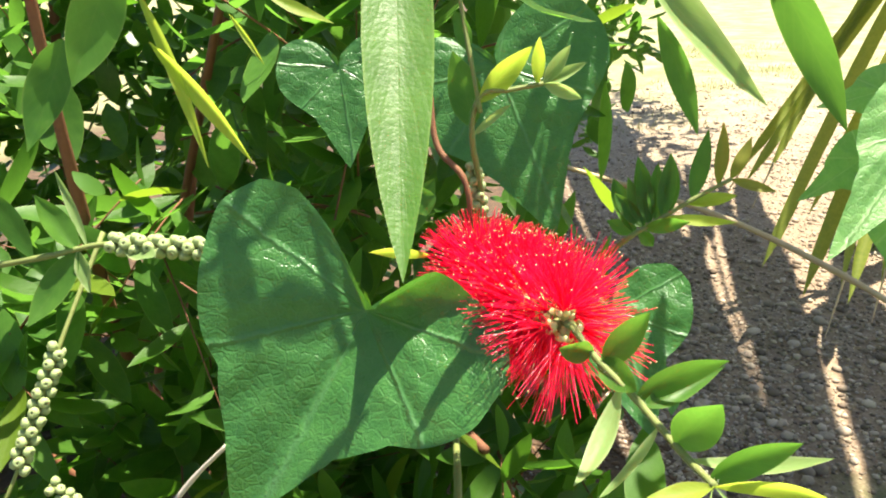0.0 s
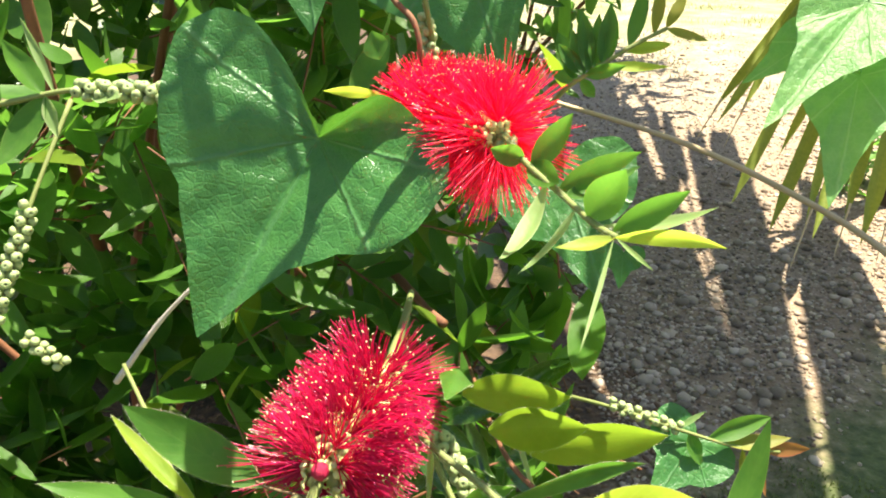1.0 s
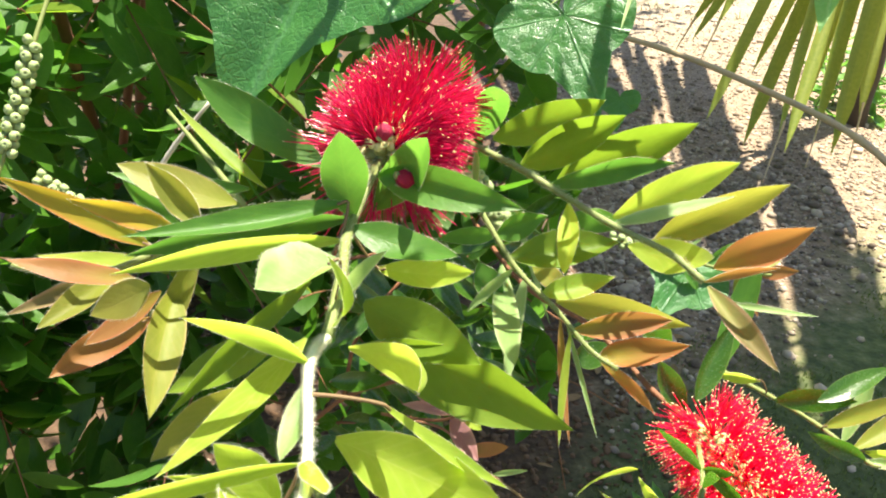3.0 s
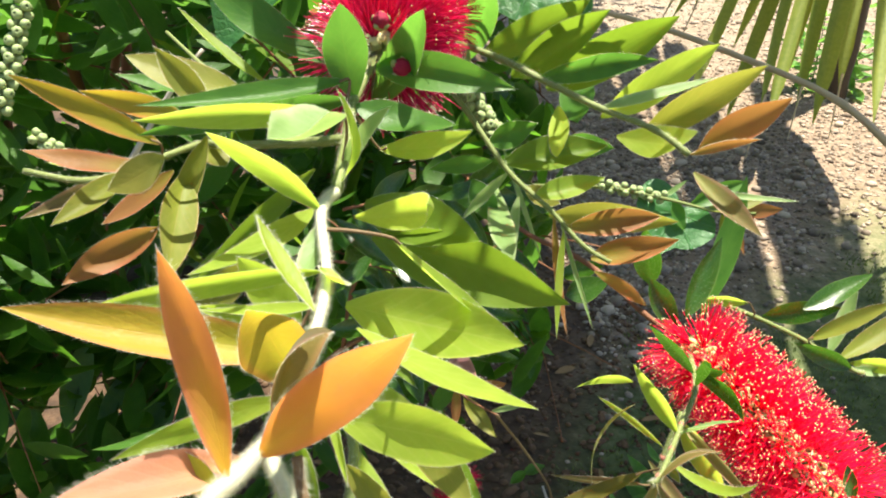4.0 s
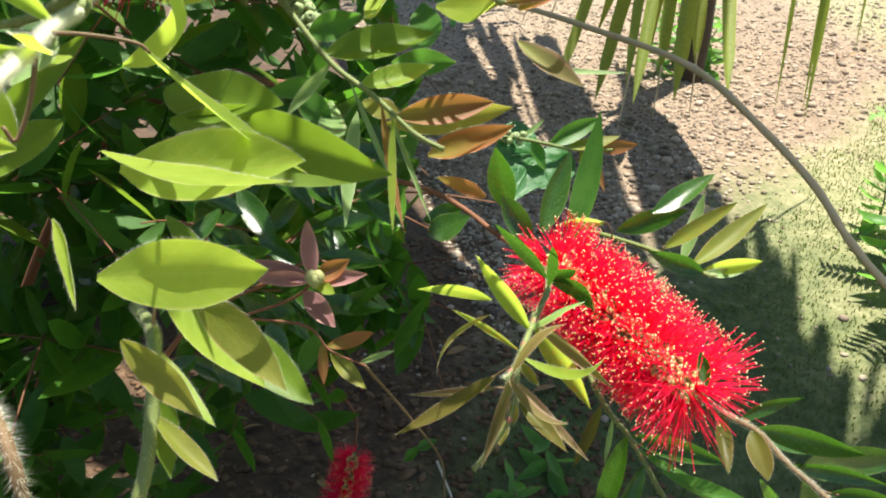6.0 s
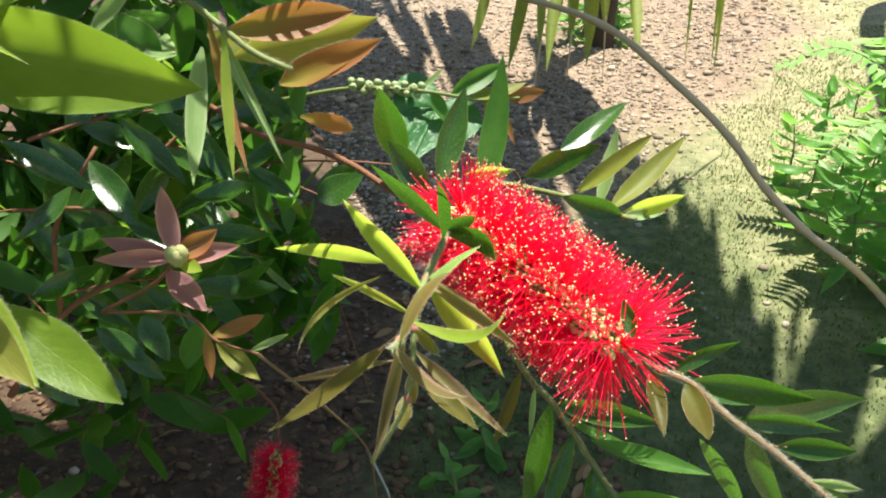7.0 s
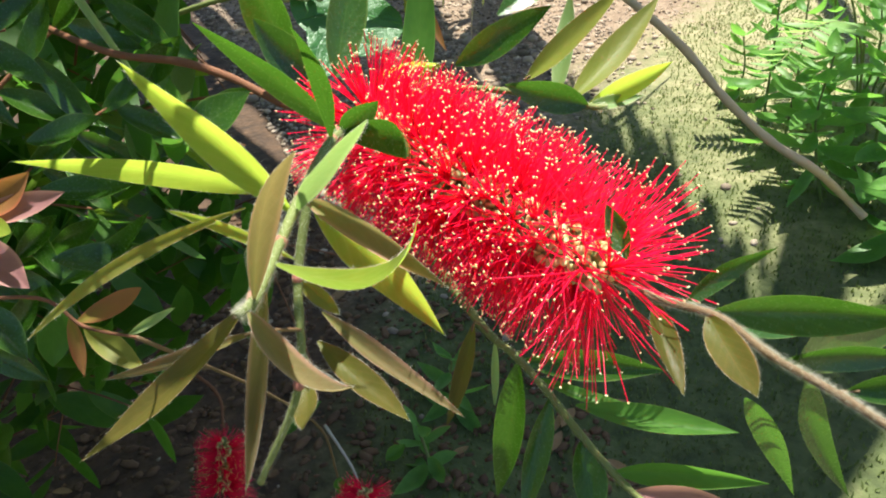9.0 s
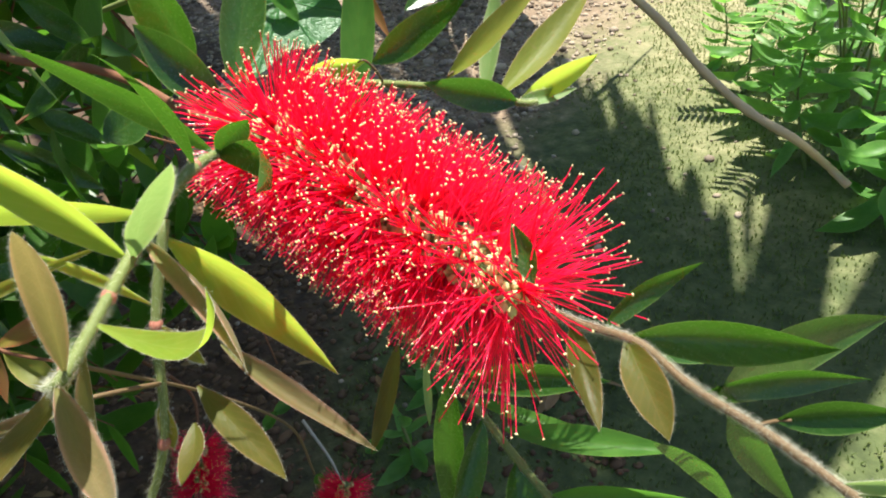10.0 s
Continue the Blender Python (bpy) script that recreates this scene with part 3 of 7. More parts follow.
def heart_leaf(parent, notch, tip, broad, normal, mat=VINE, cup=0.10, label="", droop=0.0, fold=0.0, lift=0.0, flanks=(HEART_X, HEART_R, HEART_R)):
    """Heart-shaped vine leaf: a fan of rings about the notch where the stalk joins."""
    notch, tip, n = Vector(notch), Vector(tip), Vector(normal)
    a = tip - notch
    ln = a.length
    a.normalize()
    n = (n - a * n.dot(a)).normalized()
    s = a.cross(n)
    rings, spokes = 20, 120
    v, uv, f = [Vector()], [(0.5, 0.0)], []
    ph = rnd.uniform(0, 6)
    for i in range(1, rings + 1):
        u = i / rings
        for k in range(spokes + 1):
            th = -math.pi + 2 * math.pi * k / spokes
            x = abs(th) / math.pi
            # outline: pointed tip, hollow flanks, broad lobes, notch
            rr = float(np.interp(x, flanks[0], flanks[1 if th > 0 else 2]))
            rr += 0.010 * math.sin(7 * th + ph) * min(1.0, rr * 3)
            p = a * (math.cos(th) * rr * ln * u) + s * (math.sin(th) * rr * ln * broad * u)
            width = ln
            z = cup * width * (abs(math.sin(th)) * rr * u) ** 1.5 - droop * ln * (rr * u * max(0, math.cos(th))) ** 2
            z += lift * width * max(0.0, -math.sin(th)) * rr * u
            z += fold * width * u * max(0.0, (x - 0.70) / 0.30) ** 1.5
            z += 0.016 * width * u ** 0.7 * (1 - abs(math.cos(3.6 * th)) ** 5) * (1.0 if rr > 0.05 else 0.0)
            z += 0.014 * width * noise.noise(Vector((p.x, p.y, p.z)) * (5.5 / width)) + 0.006 * width * noise.noise(Vector((p.x, p.y, p.z)) * (15 / width))
            z += 0.010 * width * math.sin(5 * th + ph) * u + 0.005 * width * math.sin(17 * th + 9 * u + ph) * u * u
            v.append(p + n * z)
            uv.append((0.5 + 0.5 * math.sin(th) * u * rr, 0.5 + 0.5 * math.cos(th) * u * rr))
    for k in range(spokes):
        f.append((0, 1 + k, 2 + k))
        for i in range(rings - 1):
            b = 1 + i * (spokes + 1) + k
            f.append((b, b + spokes + 1, b + spokes + 2, b + 1))
    return part("leaf", mesh_of("heart_leaf", v, f, uv), mat, parent, label, notch)


def mass(name, verts, faces, mats, uvs=None):
    """Many copies of one small shape joined in one mesh."""
    vs, fs = np.asarray(verts, float), np.asarray(faces)
    ms = np.array([np.array(m) for m in mats])
    out = np.einsum("nij,vj->nvi", ms[:, :3, :3], vs) + ms[:, None, :3, 3]
    k = len(vs)
    ff = (fs[None] + (np.arange(len(ms)) * k)[:, None, None]).reshape(-1, fs.shape[1])
    return mesh_of(name, out.reshape(-1, 3).tolist(), ff.tolist(), None if uvs is None else np.tile(np.asarray(uvs), (len(ms), 1)))


def rand_turn():
    return Euler((rnd.uniform(0, 6.28), rnd.uniform(0, 6.28), rnd.uniform(0, 6.28))).to_matrix().to_4x4()

# ---------- ground ----------
ticks = [math.copysign(abs(t) ** 1.0 * 0.05 if abs(t) < 60 else 3.0 + (abs(t) - 60) ** 3 * 0.05, t) for t in range(-80, 81)]
gv, gf = [], []
for yy in ticks:
    for xx in ticks:
        px, py = xx + 0.6, yy + 1.4
        near_w = 1.0 / (1.0 + (abs(xx) + abs(yy)) ** 2 * 0.02)
        hz = 0.018 * noise.noise(Vector((px * 3.1, py * 3.1, 0))) + 0.008 * noise.noise(Vector((px * 11, py * 11, 2)))
        gv.append((px, py, hz * near_w))
NT = len(ticks)
for iy in range(NT - 1):
    for ix in range(NT - 1):
        k = iy * NT + ix
        gf.append((k, k + 1, k + NT + 1, k + NT))
ground = part("ground", mesh_of("ground", gv, gf), GROUND)
tagged(ground, "gravelly garden path with mossy edge, dark soil and dry lawn", "ground", "", "structure")


def ground_z(x, y):
    w = 1.0 / (1.0 + (abs(x - 0.6) + abs(y - 1.4)) ** 2 * 0.02)
    return w * (0.018 * noise.noise(Vector((x * 3.1, y * 3.1, 0))) + 0.008 * noise.noise(Vector((x * 11, y * 11, 2))))


# stones of the path
phi = (1 + 5 ** 0.5) / 2
ico = [Vector(p).normalized() for p in ((-1, phi, 0), (1, phi, 0), (-1, -phi, 0), (1, -phi, 0), (0, -1, phi), (0, 1, phi), (0, -1, -phi), (0, 1, -phi), (phi, 0, -1), (phi, 0, 1), (-phi, 0, -1), (-phi, 0, 1))]
ico_f = [(0, 11, 5), (0, 5, 1), (0, 1, 7), (0, 7, 10), (0, 10, 11), (1, 5, 9), (5, 11, 4), (11, 10, 2), (10, 7, 6), (7, 1, 8), (3, 9, 4), (3, 4, 2), (3, 2, 6), (3, 6, 8), (3, 8, 9), (4, 9, 5), (2, 4, 11), (6, 2, 10), (8, 6, 7), (9, 8, 1)]
ms = []
while len(ms) < 34000:
    x, y = rnd.uniform(0.3, 4.2), rnd.uniform(0.7, 6.5)
    d = y - 0.62 * x - 0.70
    if d < rnd.uniform(-0.05, 0.35) and rnd.random() < 0.985:
        continue
    if rnd.random() > 1.0 / (1 + 0.45 * max(0.0, x * x + y * y - 1.5)):
        continue
    r = rnd.choice((0.002, 0.003, 0.003, 0.004, 0.005, 0.006)) * rnd.uniform(0.7, 1.3)
    if rnd.random() < 0.10:
        r *= rnd.uniform(1.8, 2.7)
    ms.append(Matrix.Translation((x, y, ground_z(x, y) + r * 0.25)) @ Matrix.Rotation(rnd.uniform(0, 6.28), 4, "Z") @ Matrix.Diagonal((r * rnd.uniform(0.8, 1.5), r, r * rnd.uniform(0.5, 0.8), 1)) @ rand_turn())
# a few lie on the soil under the shrub
for i in range(150):
    x, y = rnd.uniform(-0.4, 0.5), rnd.uniform(0.5, 1.3)
    r = rnd.uniform(0.002, 0.005) * (1.8 if rnd.random() < 0.12 else 1.0)
    ms.append(Matrix.Translation((x, y, ground_z(x, y) + r * 0.25)) @ Matrix.Rotation(rnd.uniform(0, 6.28), 4, "Z") @ Matrix.Diagonal((r * rnd.uniform(0.8, 1.5), r, r * rnd.uniform(0.5, 0.8), 1)) @ rand_turn())
pebbles = part("pebbles", mass("pebbles", [tuple(p) for p in ico], ico_f, ms), STONE)
tagged(pebbles, "small grey and brown stones strewn over the path", "gravel", "", "stuff")

# crumbs of soil and rotting leaf under the shrub
ms = []
while len(ms) < 5000:
    x, y = rnd.uniform(-0.6, 0.45), rnd.uniform(0.4, 1.4)
    r = rnd.choice((0.002, 0.003, 0.004, 0.006)) * rnd.uniform(0.7, 1.4)
    ms.append(Matrix.Translation((x, y, ground_z(x, y) + r * 0.25)) @ Matrix.Rotation(rnd.uniform(0, 6.28), 4, "Z") @ Matrix.Diagonal((r * rnd.uniform(0.8, 2.2), r, r * rnd.uniform(0.3, 0.7), 1)) @ rand_turn())
crumbs = part("soil_litter", mass("soil_litter", [tuple(p) for p in ico], ico_f, ms), CRUMB)
tagged(crumbs, "dark crumbs of soil, bark and rotting leaves", "litter", "", "stuff")

# grass and moss blades
gb_v = [(-0.5, 0, 0), (0.5, 0, 0), (-0.3, 0.12, 0.55), (0.3, 0.12, 0.55), (0, 0.4, 1.0)]
gb_f = [(0, 1, 3), (0, 3, 2), (2, 3, 4)]


def tuft(count, box, test, hmin, hmax, w):
    out = []
    while len(out) < count:
        x, y = rnd.uniform(box[0], box[1]), rnd.uniform(box[2], box[3])
        if not test(x, y):
            continue
        h = rnd.uniform(hmin, hmax)
        out.append(Matrix.Translation((x, y, ground_z(x, y) - 0.002)) @ Matrix.Rotation(rnd.uniform(0, 6.28), 4, "Z") @ Matrix.Rotation(rnd.uniform(-0.2, 0.7), 4, "X") @ Matrix.Diagonal((w, h, h, 1)))
    return out


moss_ms = tuft(46000, (0.0, 2.6, 0.2, 2.2), lambda x, y: y - 0.62 * x - 0.70 + 0.5 * noise.noise(Vector((x * 3, y * 3, 5))) < 0.02 and x > 0.13 + 0.45 * (y - 0.6) + 0.14 * noise.noise(Vector((x * 5, y * 5, 1))), 0.004, 0.012, 0.0038)
grass = part("grass", mass("grass", gb_v, gb_f, moss_ms), GRASS)
tagged(grass, "short grass and moss beside the path", "grass", "", "stuff")
lawn_ms = tuft(34000, (0.9, 9.0, -1.5, 10.0), lambda x, y: rnd.random() < 1.0 / (1.0 + 0.12 * ((x - 1.6) ** 2 + (y - 1.6) ** 2)) ** 1.5 and (x - 0.27 * y - 1.85 + 0.2 * noise.noise(Vector((x * 2, y * 2, 7))) > 0.0 or (x > 1.12 and y - 0.62 * x - 0.70 < 0.1) or (y > 4.8 + noise.noise(Vector((x * 3, y * 2, 1))) and x > 1.2)), 0.005, 0.013, 0.0036)
lawn_ob = part("lawn", mass("lawn", gb_v, gb_f, lawn_ms), LAWN)
tagged(lawn_ob, "dry yellowish lawn grass in the sun", "lawn", "", "stuff")

far_ms = tuft(2600, (0.5, 6.0, 4.3, 10.0), lambda x, y: noise.noise(Vector((x * 1.7, y * 1.7, 0.4))) > 0.30 - 0.06 * (y - 4.3), 0.015, 0.05, 0.008)
far_grass = part("grass", mass("far_grass", gb_v, gb_f, far_ms), LAWN)
tagged(far_grass, "tufts of dry grass growing into the path", "grass", "", "stuff")

# dry leaves on the soil
for i in range(46):
    if i < 34:
        x, y = rnd.uniform(-0.45, 0.5), rnd.uniform(0.45, 1.15)
    else:
        x, y = rnd.uniform(2.2, 2.7), rnd.uniform(2.3, 2.7)
    an, ln = rnd.uniform(0, 6.28), rnd.uniform(0.02, 0.045)
    b = Vector((x, y, ground_z(x, y) + 0.006))
    t = b + Vector((math.cos(an) * ln, math.sin(an) * ln, rnd.uniform(-0.002, 0.006)))
    pts, faces, uvs = blade_points(b, t, ln * 0.34, (rnd.gauss(0, 0.3), rnd.gauss(0, 0.3), 1), rnd.uniform(-0.1, 0.15), 0.4, 6, 2)
    dry = part("dry_leaf", mesh_of("dry_leaf", pts, faces, uvs), LITTER, None, "", b)
    tagged(dry, "curled brown dry leaf lying on the soil", "dry leaf", "dry leaves on the soil")

# ---------- the shrub behind: limbs, twigs, leaves ----------
shrub = thing("bottlebrush_shrub", (-0.55, 0.95, 0.0), "dense bottlebrush shrub with dark green narrow leaves, half in shade", "shrub")
for q, r in (([(-0.55, 0.95, 0.0), (-0.5, 0.9, 0.35), (-0.35, 0.75, 0.7), (-0.2, 0.6, 1.0)], 0.008),
             ([(-0.5, 0.93, 0.05), (-0.75, 0.85, 0.5), (-0.8, 0.7, 0.95), (-0.7, 0.6, 1.25)], 0.007),
             ([(-0.5, 0.92, 0.15), (-0.3, 0.85, 0.45), (-0.1, 0.65, 0.62), (0.0, 0.45, 0.66)], 0.008),
             ([(-0.45, 0.88, 0.4), (-0.35, 0.62, 0.62), (-0.30, 0.50, 0.85), (-0.28, 0.46, 1.1)], 0.007),
             ([(-0.42, 0.85, 0.5), (-0.3, 0.8, 0.9), (-0.1, 0.75, 1.2)], 0.008)):
    stem(shrub, q, r, r * 0.45, BARK, "limb")


def shrub_ok(p):
    x, y, z = p
    edge = 0.085 + 0.10 * (y - 0.35) + 0.05 * noise.noise(Vector((y * 6, z * 6, 3)))
    if x > edge:
        return False
    low = max(0.06, 0.79 - 0.72 * (y + 0.10) - 0.28 * min(1.0, max(0.0, (-0.08 - x) / 0.15)))
    if z < low + 0.05 * noise.noise(Vector((x * 7, y * 7, 9))):
        return False
    if z > 0.96 + 0.14 * y + 0.1 * noise.noise(Vector((x * 5, y * 5, 4))):
        return False
    # the open space in front of the shrub
    front = 0.43 - 0.35 * max(0.0, -0.28 - x) + (0.10 if z > 0.75 else -0.10 * (0.75 - z))
    return front + 0.05 * noise.noise(Vector((x * 8, z * 8, 1))) < y < front + 0.26


unit, unit_f, unit_uv = blade_points((0, 0, 0), (0, 1, 0), 0.33, (0, 0, 1), 0.06, 0.22, 6, 2)
LEAF_SHAPES = []
for i in range(6):
    pp, ff, uu = blade_points((0, 0, 0), (0, 1, 0), rnd.uniform(0.26, 0.38), (0, 0, 1), rnd.uniform(-0.05, 0.14), rnd.uniform(0.1, 0.4), 6, 2, (0.72, 0.85), rnd.uniform(-0.5, 0.5))
    LEAF_SHAPES.append(mesh_of("shrub_leaf", pp, ff, uu))
spots, twig_v, twig_f = [], [], []
tries = 0
while len(spots) < 3900 and tries < 60000:
    tries += 1
    p = Vector((rnd.uniform(-0.95, 0.2), rnd.uniform(0.15, 1.2), rnd.uniform(0.05, 1.4)))
    if not shrub_ok(p) or noise.noise(p * 7.0) < 0.03:
        continue
    d = Vector((rnd.gauss(0.35, 0.5), rnd.gauss(-0.45, 0.5), rnd.gauss(0.15, 0.5))).normalized()
    ln = rnd.uniform(0.07, 0.17)
    pts = [p + d * (ln * k / 4) + Vector((0, 0, -0.02 * (k / 4) ** 2)) for k in range(5)]
    had = len(spots)
    nl = int(ln / 0.0105)
    for k in range(nl):
        s = (k + 0.5) / nl
        c = p + d * (ln * s) + Vector((0, 0, -0.02 * s * s))
        ph = k * 2.4 + p.x * 50
        o = d.orthogonal().normalized()
        rad = o * math.cos(ph) + d.cross(o) * math.sin(ph)
        ay = (rad + d * rnd.uniform(0.3, 0.9) + Vector((0, 0, rnd.uniform(-0.2, 0.25)))).normalized()
        az = (Vector((rnd.gauss(0, 0.5), rnd.gauss(0, 0.5), 1.0)))
        axx = ay.cross(az).normalized()
        az = axx.cross(ay)
        sz = rnd.uniform(0.056, 0.098) * (1.0 - 0.35 * s)
        if not shrub_ok(c + ay * sz * 0.7) and (rnd.random() < 0.8 or c.x + ay.x * sz > 0.09 + 0.1 * (c.y - 0.35)):
            continue
        m = Matrix((axx, ay, az)).transposed().to_4x4()
        spots.append(Matrix.Translation(c) @ m @ Matrix.Diagonal((sz, sz, sz, 1)))
    if len(spots) - had >= 4:
        v, f = tube_points(pts, 0.0011, 0.0006, 4)
        k0 = len(twig_v)
        twig_v += v
        twig_f += [tuple(i + k0 for i in q) for q in f if len(q) == 4]
org = ORG[shrub]
spots.sort(key=lambda m: (m.translation - Vector((0.0, 0.0, 0.8))).length)
part("twig_mass", mesh_of("shrub_twigs", [v - org for v in twig_v], twig_f), BARK, shrub, "thin brown twigs", None, "stuff")
# foliage below 0.65 m takes the darker green: its shade is put into the colour
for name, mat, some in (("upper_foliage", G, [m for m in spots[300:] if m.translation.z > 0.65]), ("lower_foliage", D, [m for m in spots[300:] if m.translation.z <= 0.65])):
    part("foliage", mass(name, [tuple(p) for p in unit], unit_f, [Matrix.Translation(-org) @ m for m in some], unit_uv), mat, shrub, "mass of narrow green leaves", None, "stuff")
# nearest leaves: lighter green among the upper ones paints sun, darker below paints shade
for i, m in enumerate(spots[:300]):
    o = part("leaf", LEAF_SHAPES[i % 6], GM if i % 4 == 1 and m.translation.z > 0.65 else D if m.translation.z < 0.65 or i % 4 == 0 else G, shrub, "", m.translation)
    o.rotation_mode = "QUATERNION"
    o.rotation_quaternion = m.to_quaternion()
    o.scale = m.to_scale()

# shrubs that close the garden behind
hedge = thing("garden_shrub", (-1.0, 1.5, 0.0), "dense green garden shrub in shade behind the bottlebrush", "shrub")
stem(hedge, [(-1.0, 1.5, -0.02), (-0.9, 1.45, 0.5), (-0.8, 1.4, 1.0)], 0.02, 0.008, BARK, "trunk")
hs = []
for i in range(5200):
    x = rnd.uniform(-2.4, 0.05)
    p = Vector((x, 1.25 + 0.25 * rnd.random() + 0.12 * noise.noise(Vector((x * 4, 0, 2))) + max(0.0, -1.2 - x) * -0.5, rnd.uniform(0.0, 1.35)))
    ay = Vector((rnd.gauss(0, 0.6), rnd.gauss(-0.5, 0.5), rnd.gauss(-0.1, 0.6))).normalized()
    axx = ay.cross(Vector((rnd.gauss(0, 0.4), rnd.gauss(-0.3, 0.4), 1))).normalized()
    sz = rnd.uniform(0.06, 0.10)
    hs.append(Matrix.Translation(p - ORG[hedge]) @ Matrix((axx, ay, axx.cross(ay))).transposed().to_4x4() @ Matrix.Diagonal((sz * 1.3, sz, sz, 1)))
part("foliage", mass("hedge_foliage", [tuple(p) for p in unit], unit_f, hs, unit_uv), D, hedge, "mass of dark green leaves", None, "stuff")

def leafy_mass(owner, count, centre, radii, lo, hi, mat, label):
    """Loose clumps of leaves in a rounded space."""
    pick, out = random.Random(count), []
    while len(out) < count:
        u = Vector((pick.uniform(-1, 1), pick.uniform(-1, 1), pick.uniform(-1, 1)))
        p = Vector(centre) + Vector((u.x * radii[0], u.y * radii[1], u.z * radii[2]))
        if u.length > 1.0 or noise.noise(p * (0.9 / min(radii))) < 0.0:
            continue
        ay = Vector((pick.gauss(0, 0.6), pick.gauss(-0.3, 0.5), pick.gauss(-0.1, 0.5))).normalized()
        axx = ay.cross(Vector((pick.gauss(0, 0.4), pick.gauss(-0.2, 0.4), 1))).normalized()
        sz = pick.uniform(lo, hi)
        out.append(Matrix.Translation(p - ORG[owner]) @ Matrix((axx, ay, axx.cross(ay))).transposed().to_4x4() @ Matrix.Diagonal((sz * 1.2, sz, sz, 1)))
    part("foliage", mass("foliage", [tuple(p) for p in unit], unit_f, out, unit_uv), mat, owner, label, None, "stuff")


edge_shrub = thing("garden_shrub", (0.06, 2.4, -0.01), "slender green shrub at the edge of the path", "shrub")
for q in ([(0.06, 2.4, -0.02), (0.16, 2.38, 0.4), (0.30, 2.35, 0.75), (0.36, 2.33, 1.1)], [(0.14, 2.38, 0.35), (0.22, 2.33, 0.7), (0.22, 2.3, 1.0)], [(0.2, 2.37, 0.5), (0.38, 2.36, 0.7), (0.50, 2.35, 0.82)]):
    stem(edge_shrub, q, 0.009, 0.003, BARK, "limb")
leafy_mass(edge_shrub, 420, (0.31, 2.34, 0.86), (0.24, 0.22, 0.44), 0.05, 0.085, G, "loose green leaves")
leafy_mass(hedge, 2200, (-0.85, 1.75, 0.85), (0.95, 0.22, 0.75), 0.07, 0.11, D, "mass of dark green leaves")
# tree added out of view, so that its crown dapples the far path
tree = thing("garden_tree", (0.1, 6.4, -0.02), "unseen tree added to cast dappled shade on the far path", "tree")
stem(tree, [(0.1, 6.4, -0.03), (0.2, 6.3, 1.0), (0.5, 6.1, 1.9), (1.1, 5.8, 2.4)], 0.06, 0.035, BARK, "trunk")
for q in ([(0.5, 6.1, 1.9), (1.2, 5.2, 2.4), (1.7, 4.5, 2.6)], [(1.1, 5.8, 2.4), (1.7, 5.7, 2.7), (2.3, 5.6, 2.8)], [(1.1, 5.8, 2.4), (1.5, 6.6, 2.7), (1.9, 7.2, 2.8)], [(0.5, 6.1, 1.9), (0.7, 5.0, 2.3), (1.0, 4.1, 2.5)]):
    stem(tree, q, 0.03, 0.008, BARK, "limb")
leafy_mass(tree, 800, (1.40, 5.4, 2.7), (0.70, 1.6, 0.35), 0.09, 0.15, G, "open crown of leaves added out of view for shade")

# ---------- bottlebrush branches in front ----------
LB = "branches of the shrub"


def branch(name_label, at, hairy=True):
    b = thing("bottlebrush_branch", at, name_label, "branch", LB)
    if hairy:
        HAIRY.add(b)
    return b


# branch with the first flower, in front of the heart-shaped leaf
BR = branch("bottlebrush branch with an open red flower spike and green leaves", (-0.0022, 0.2892, 0.8731), False)
stem(BR, [(-0.0181, 0.5047, 0.8201), (-0.0116, 0.3864, 0.8474), (-0.0068, 0.3269, 0.8600)], 0.002, 0.002, TWIG)
flower_spike(BR, (-0.0072, 0.3288, 0.8594), (0.0326, 0.2437, 0.8690), 0.0245, 64, 60, RED, 0.15, 0.00026, "bright red brush of stamens", 0.00042, 0.25, Vector((-0.05, -0.96, 0.28)))
stem(BR, [(0.0326, 0.2437, 0.8690), (0.0405, 0.2323, 0.8614), (0.0511, 0.2145, 0.8564), (0.0596, 0.1854, 0.8557), (0.0634, 0.1673, 0.8586)], 0.0014, 0.0011, TWIG, "stem", 12)
leaf(BR, G, (0.0434, 0.2383, 0.8625), (0.0258, 0.2244, 0.8702), 0.0092, (0.58, -0.81, -0.13), 0.10)
leaf(BR, G, (0.0449, 0.2324, 0.8613), (0.0564, 0.2257, 0.8835), 0.0106, (-0.60, -0.79, 0.07), 0.10)
leaf(BR, G, (0.0423, 0.2328, 0.8624), (0.0512, 0.2127, 0.8600), 0.0107, (-0.73, -0.39, 0.56), 0.10)
leaf(BR, G, (0.0521, 0.2153, 0.8583), (0.0799, 0.2116, 0.8728), 0.0101, (-0.12, -0.99, -0.03), 0.10)
leaf(BR, G, (0.0532, 0.2124, 0.8563), (0.0832, 0.2242, 0.8635), 0.0078, (0.01, -0.55, 0.84), 0.12)
leaf(BR, G, (0.0591, 0.1877, 0.8561), (0.0676, 0.1802, 0.8766), 0.0133, (-0.66, -0.75, -0.01), 0.10)
leaf(BR, S, (0.0608, 0.1833, 0.8584), (0.0933, 0.1655, 0.8694), 0.0059, (-0.44, -0.27, 0.86), 0.10)
leaf(BR, G, (0.0630, 0.1695, 0.8587), (0.0837, 0.1641, 0.8752), 0.0087, (-0.34, -0.93, 0.12), 0.10)
leaf(BR, L, (0.0651, 0.1663, 0.8559), (0.0952, 0.1580, 0.8589), 0.0066, (-0.23, -0.94, -0.26), 0.10)
leaf(BR, L, (0.0625, 0.1675, 0.8591), (0.0445, 0.1654, 0.8558), 0.0063, (-0.14, -0.30, 0.94), 0.10)
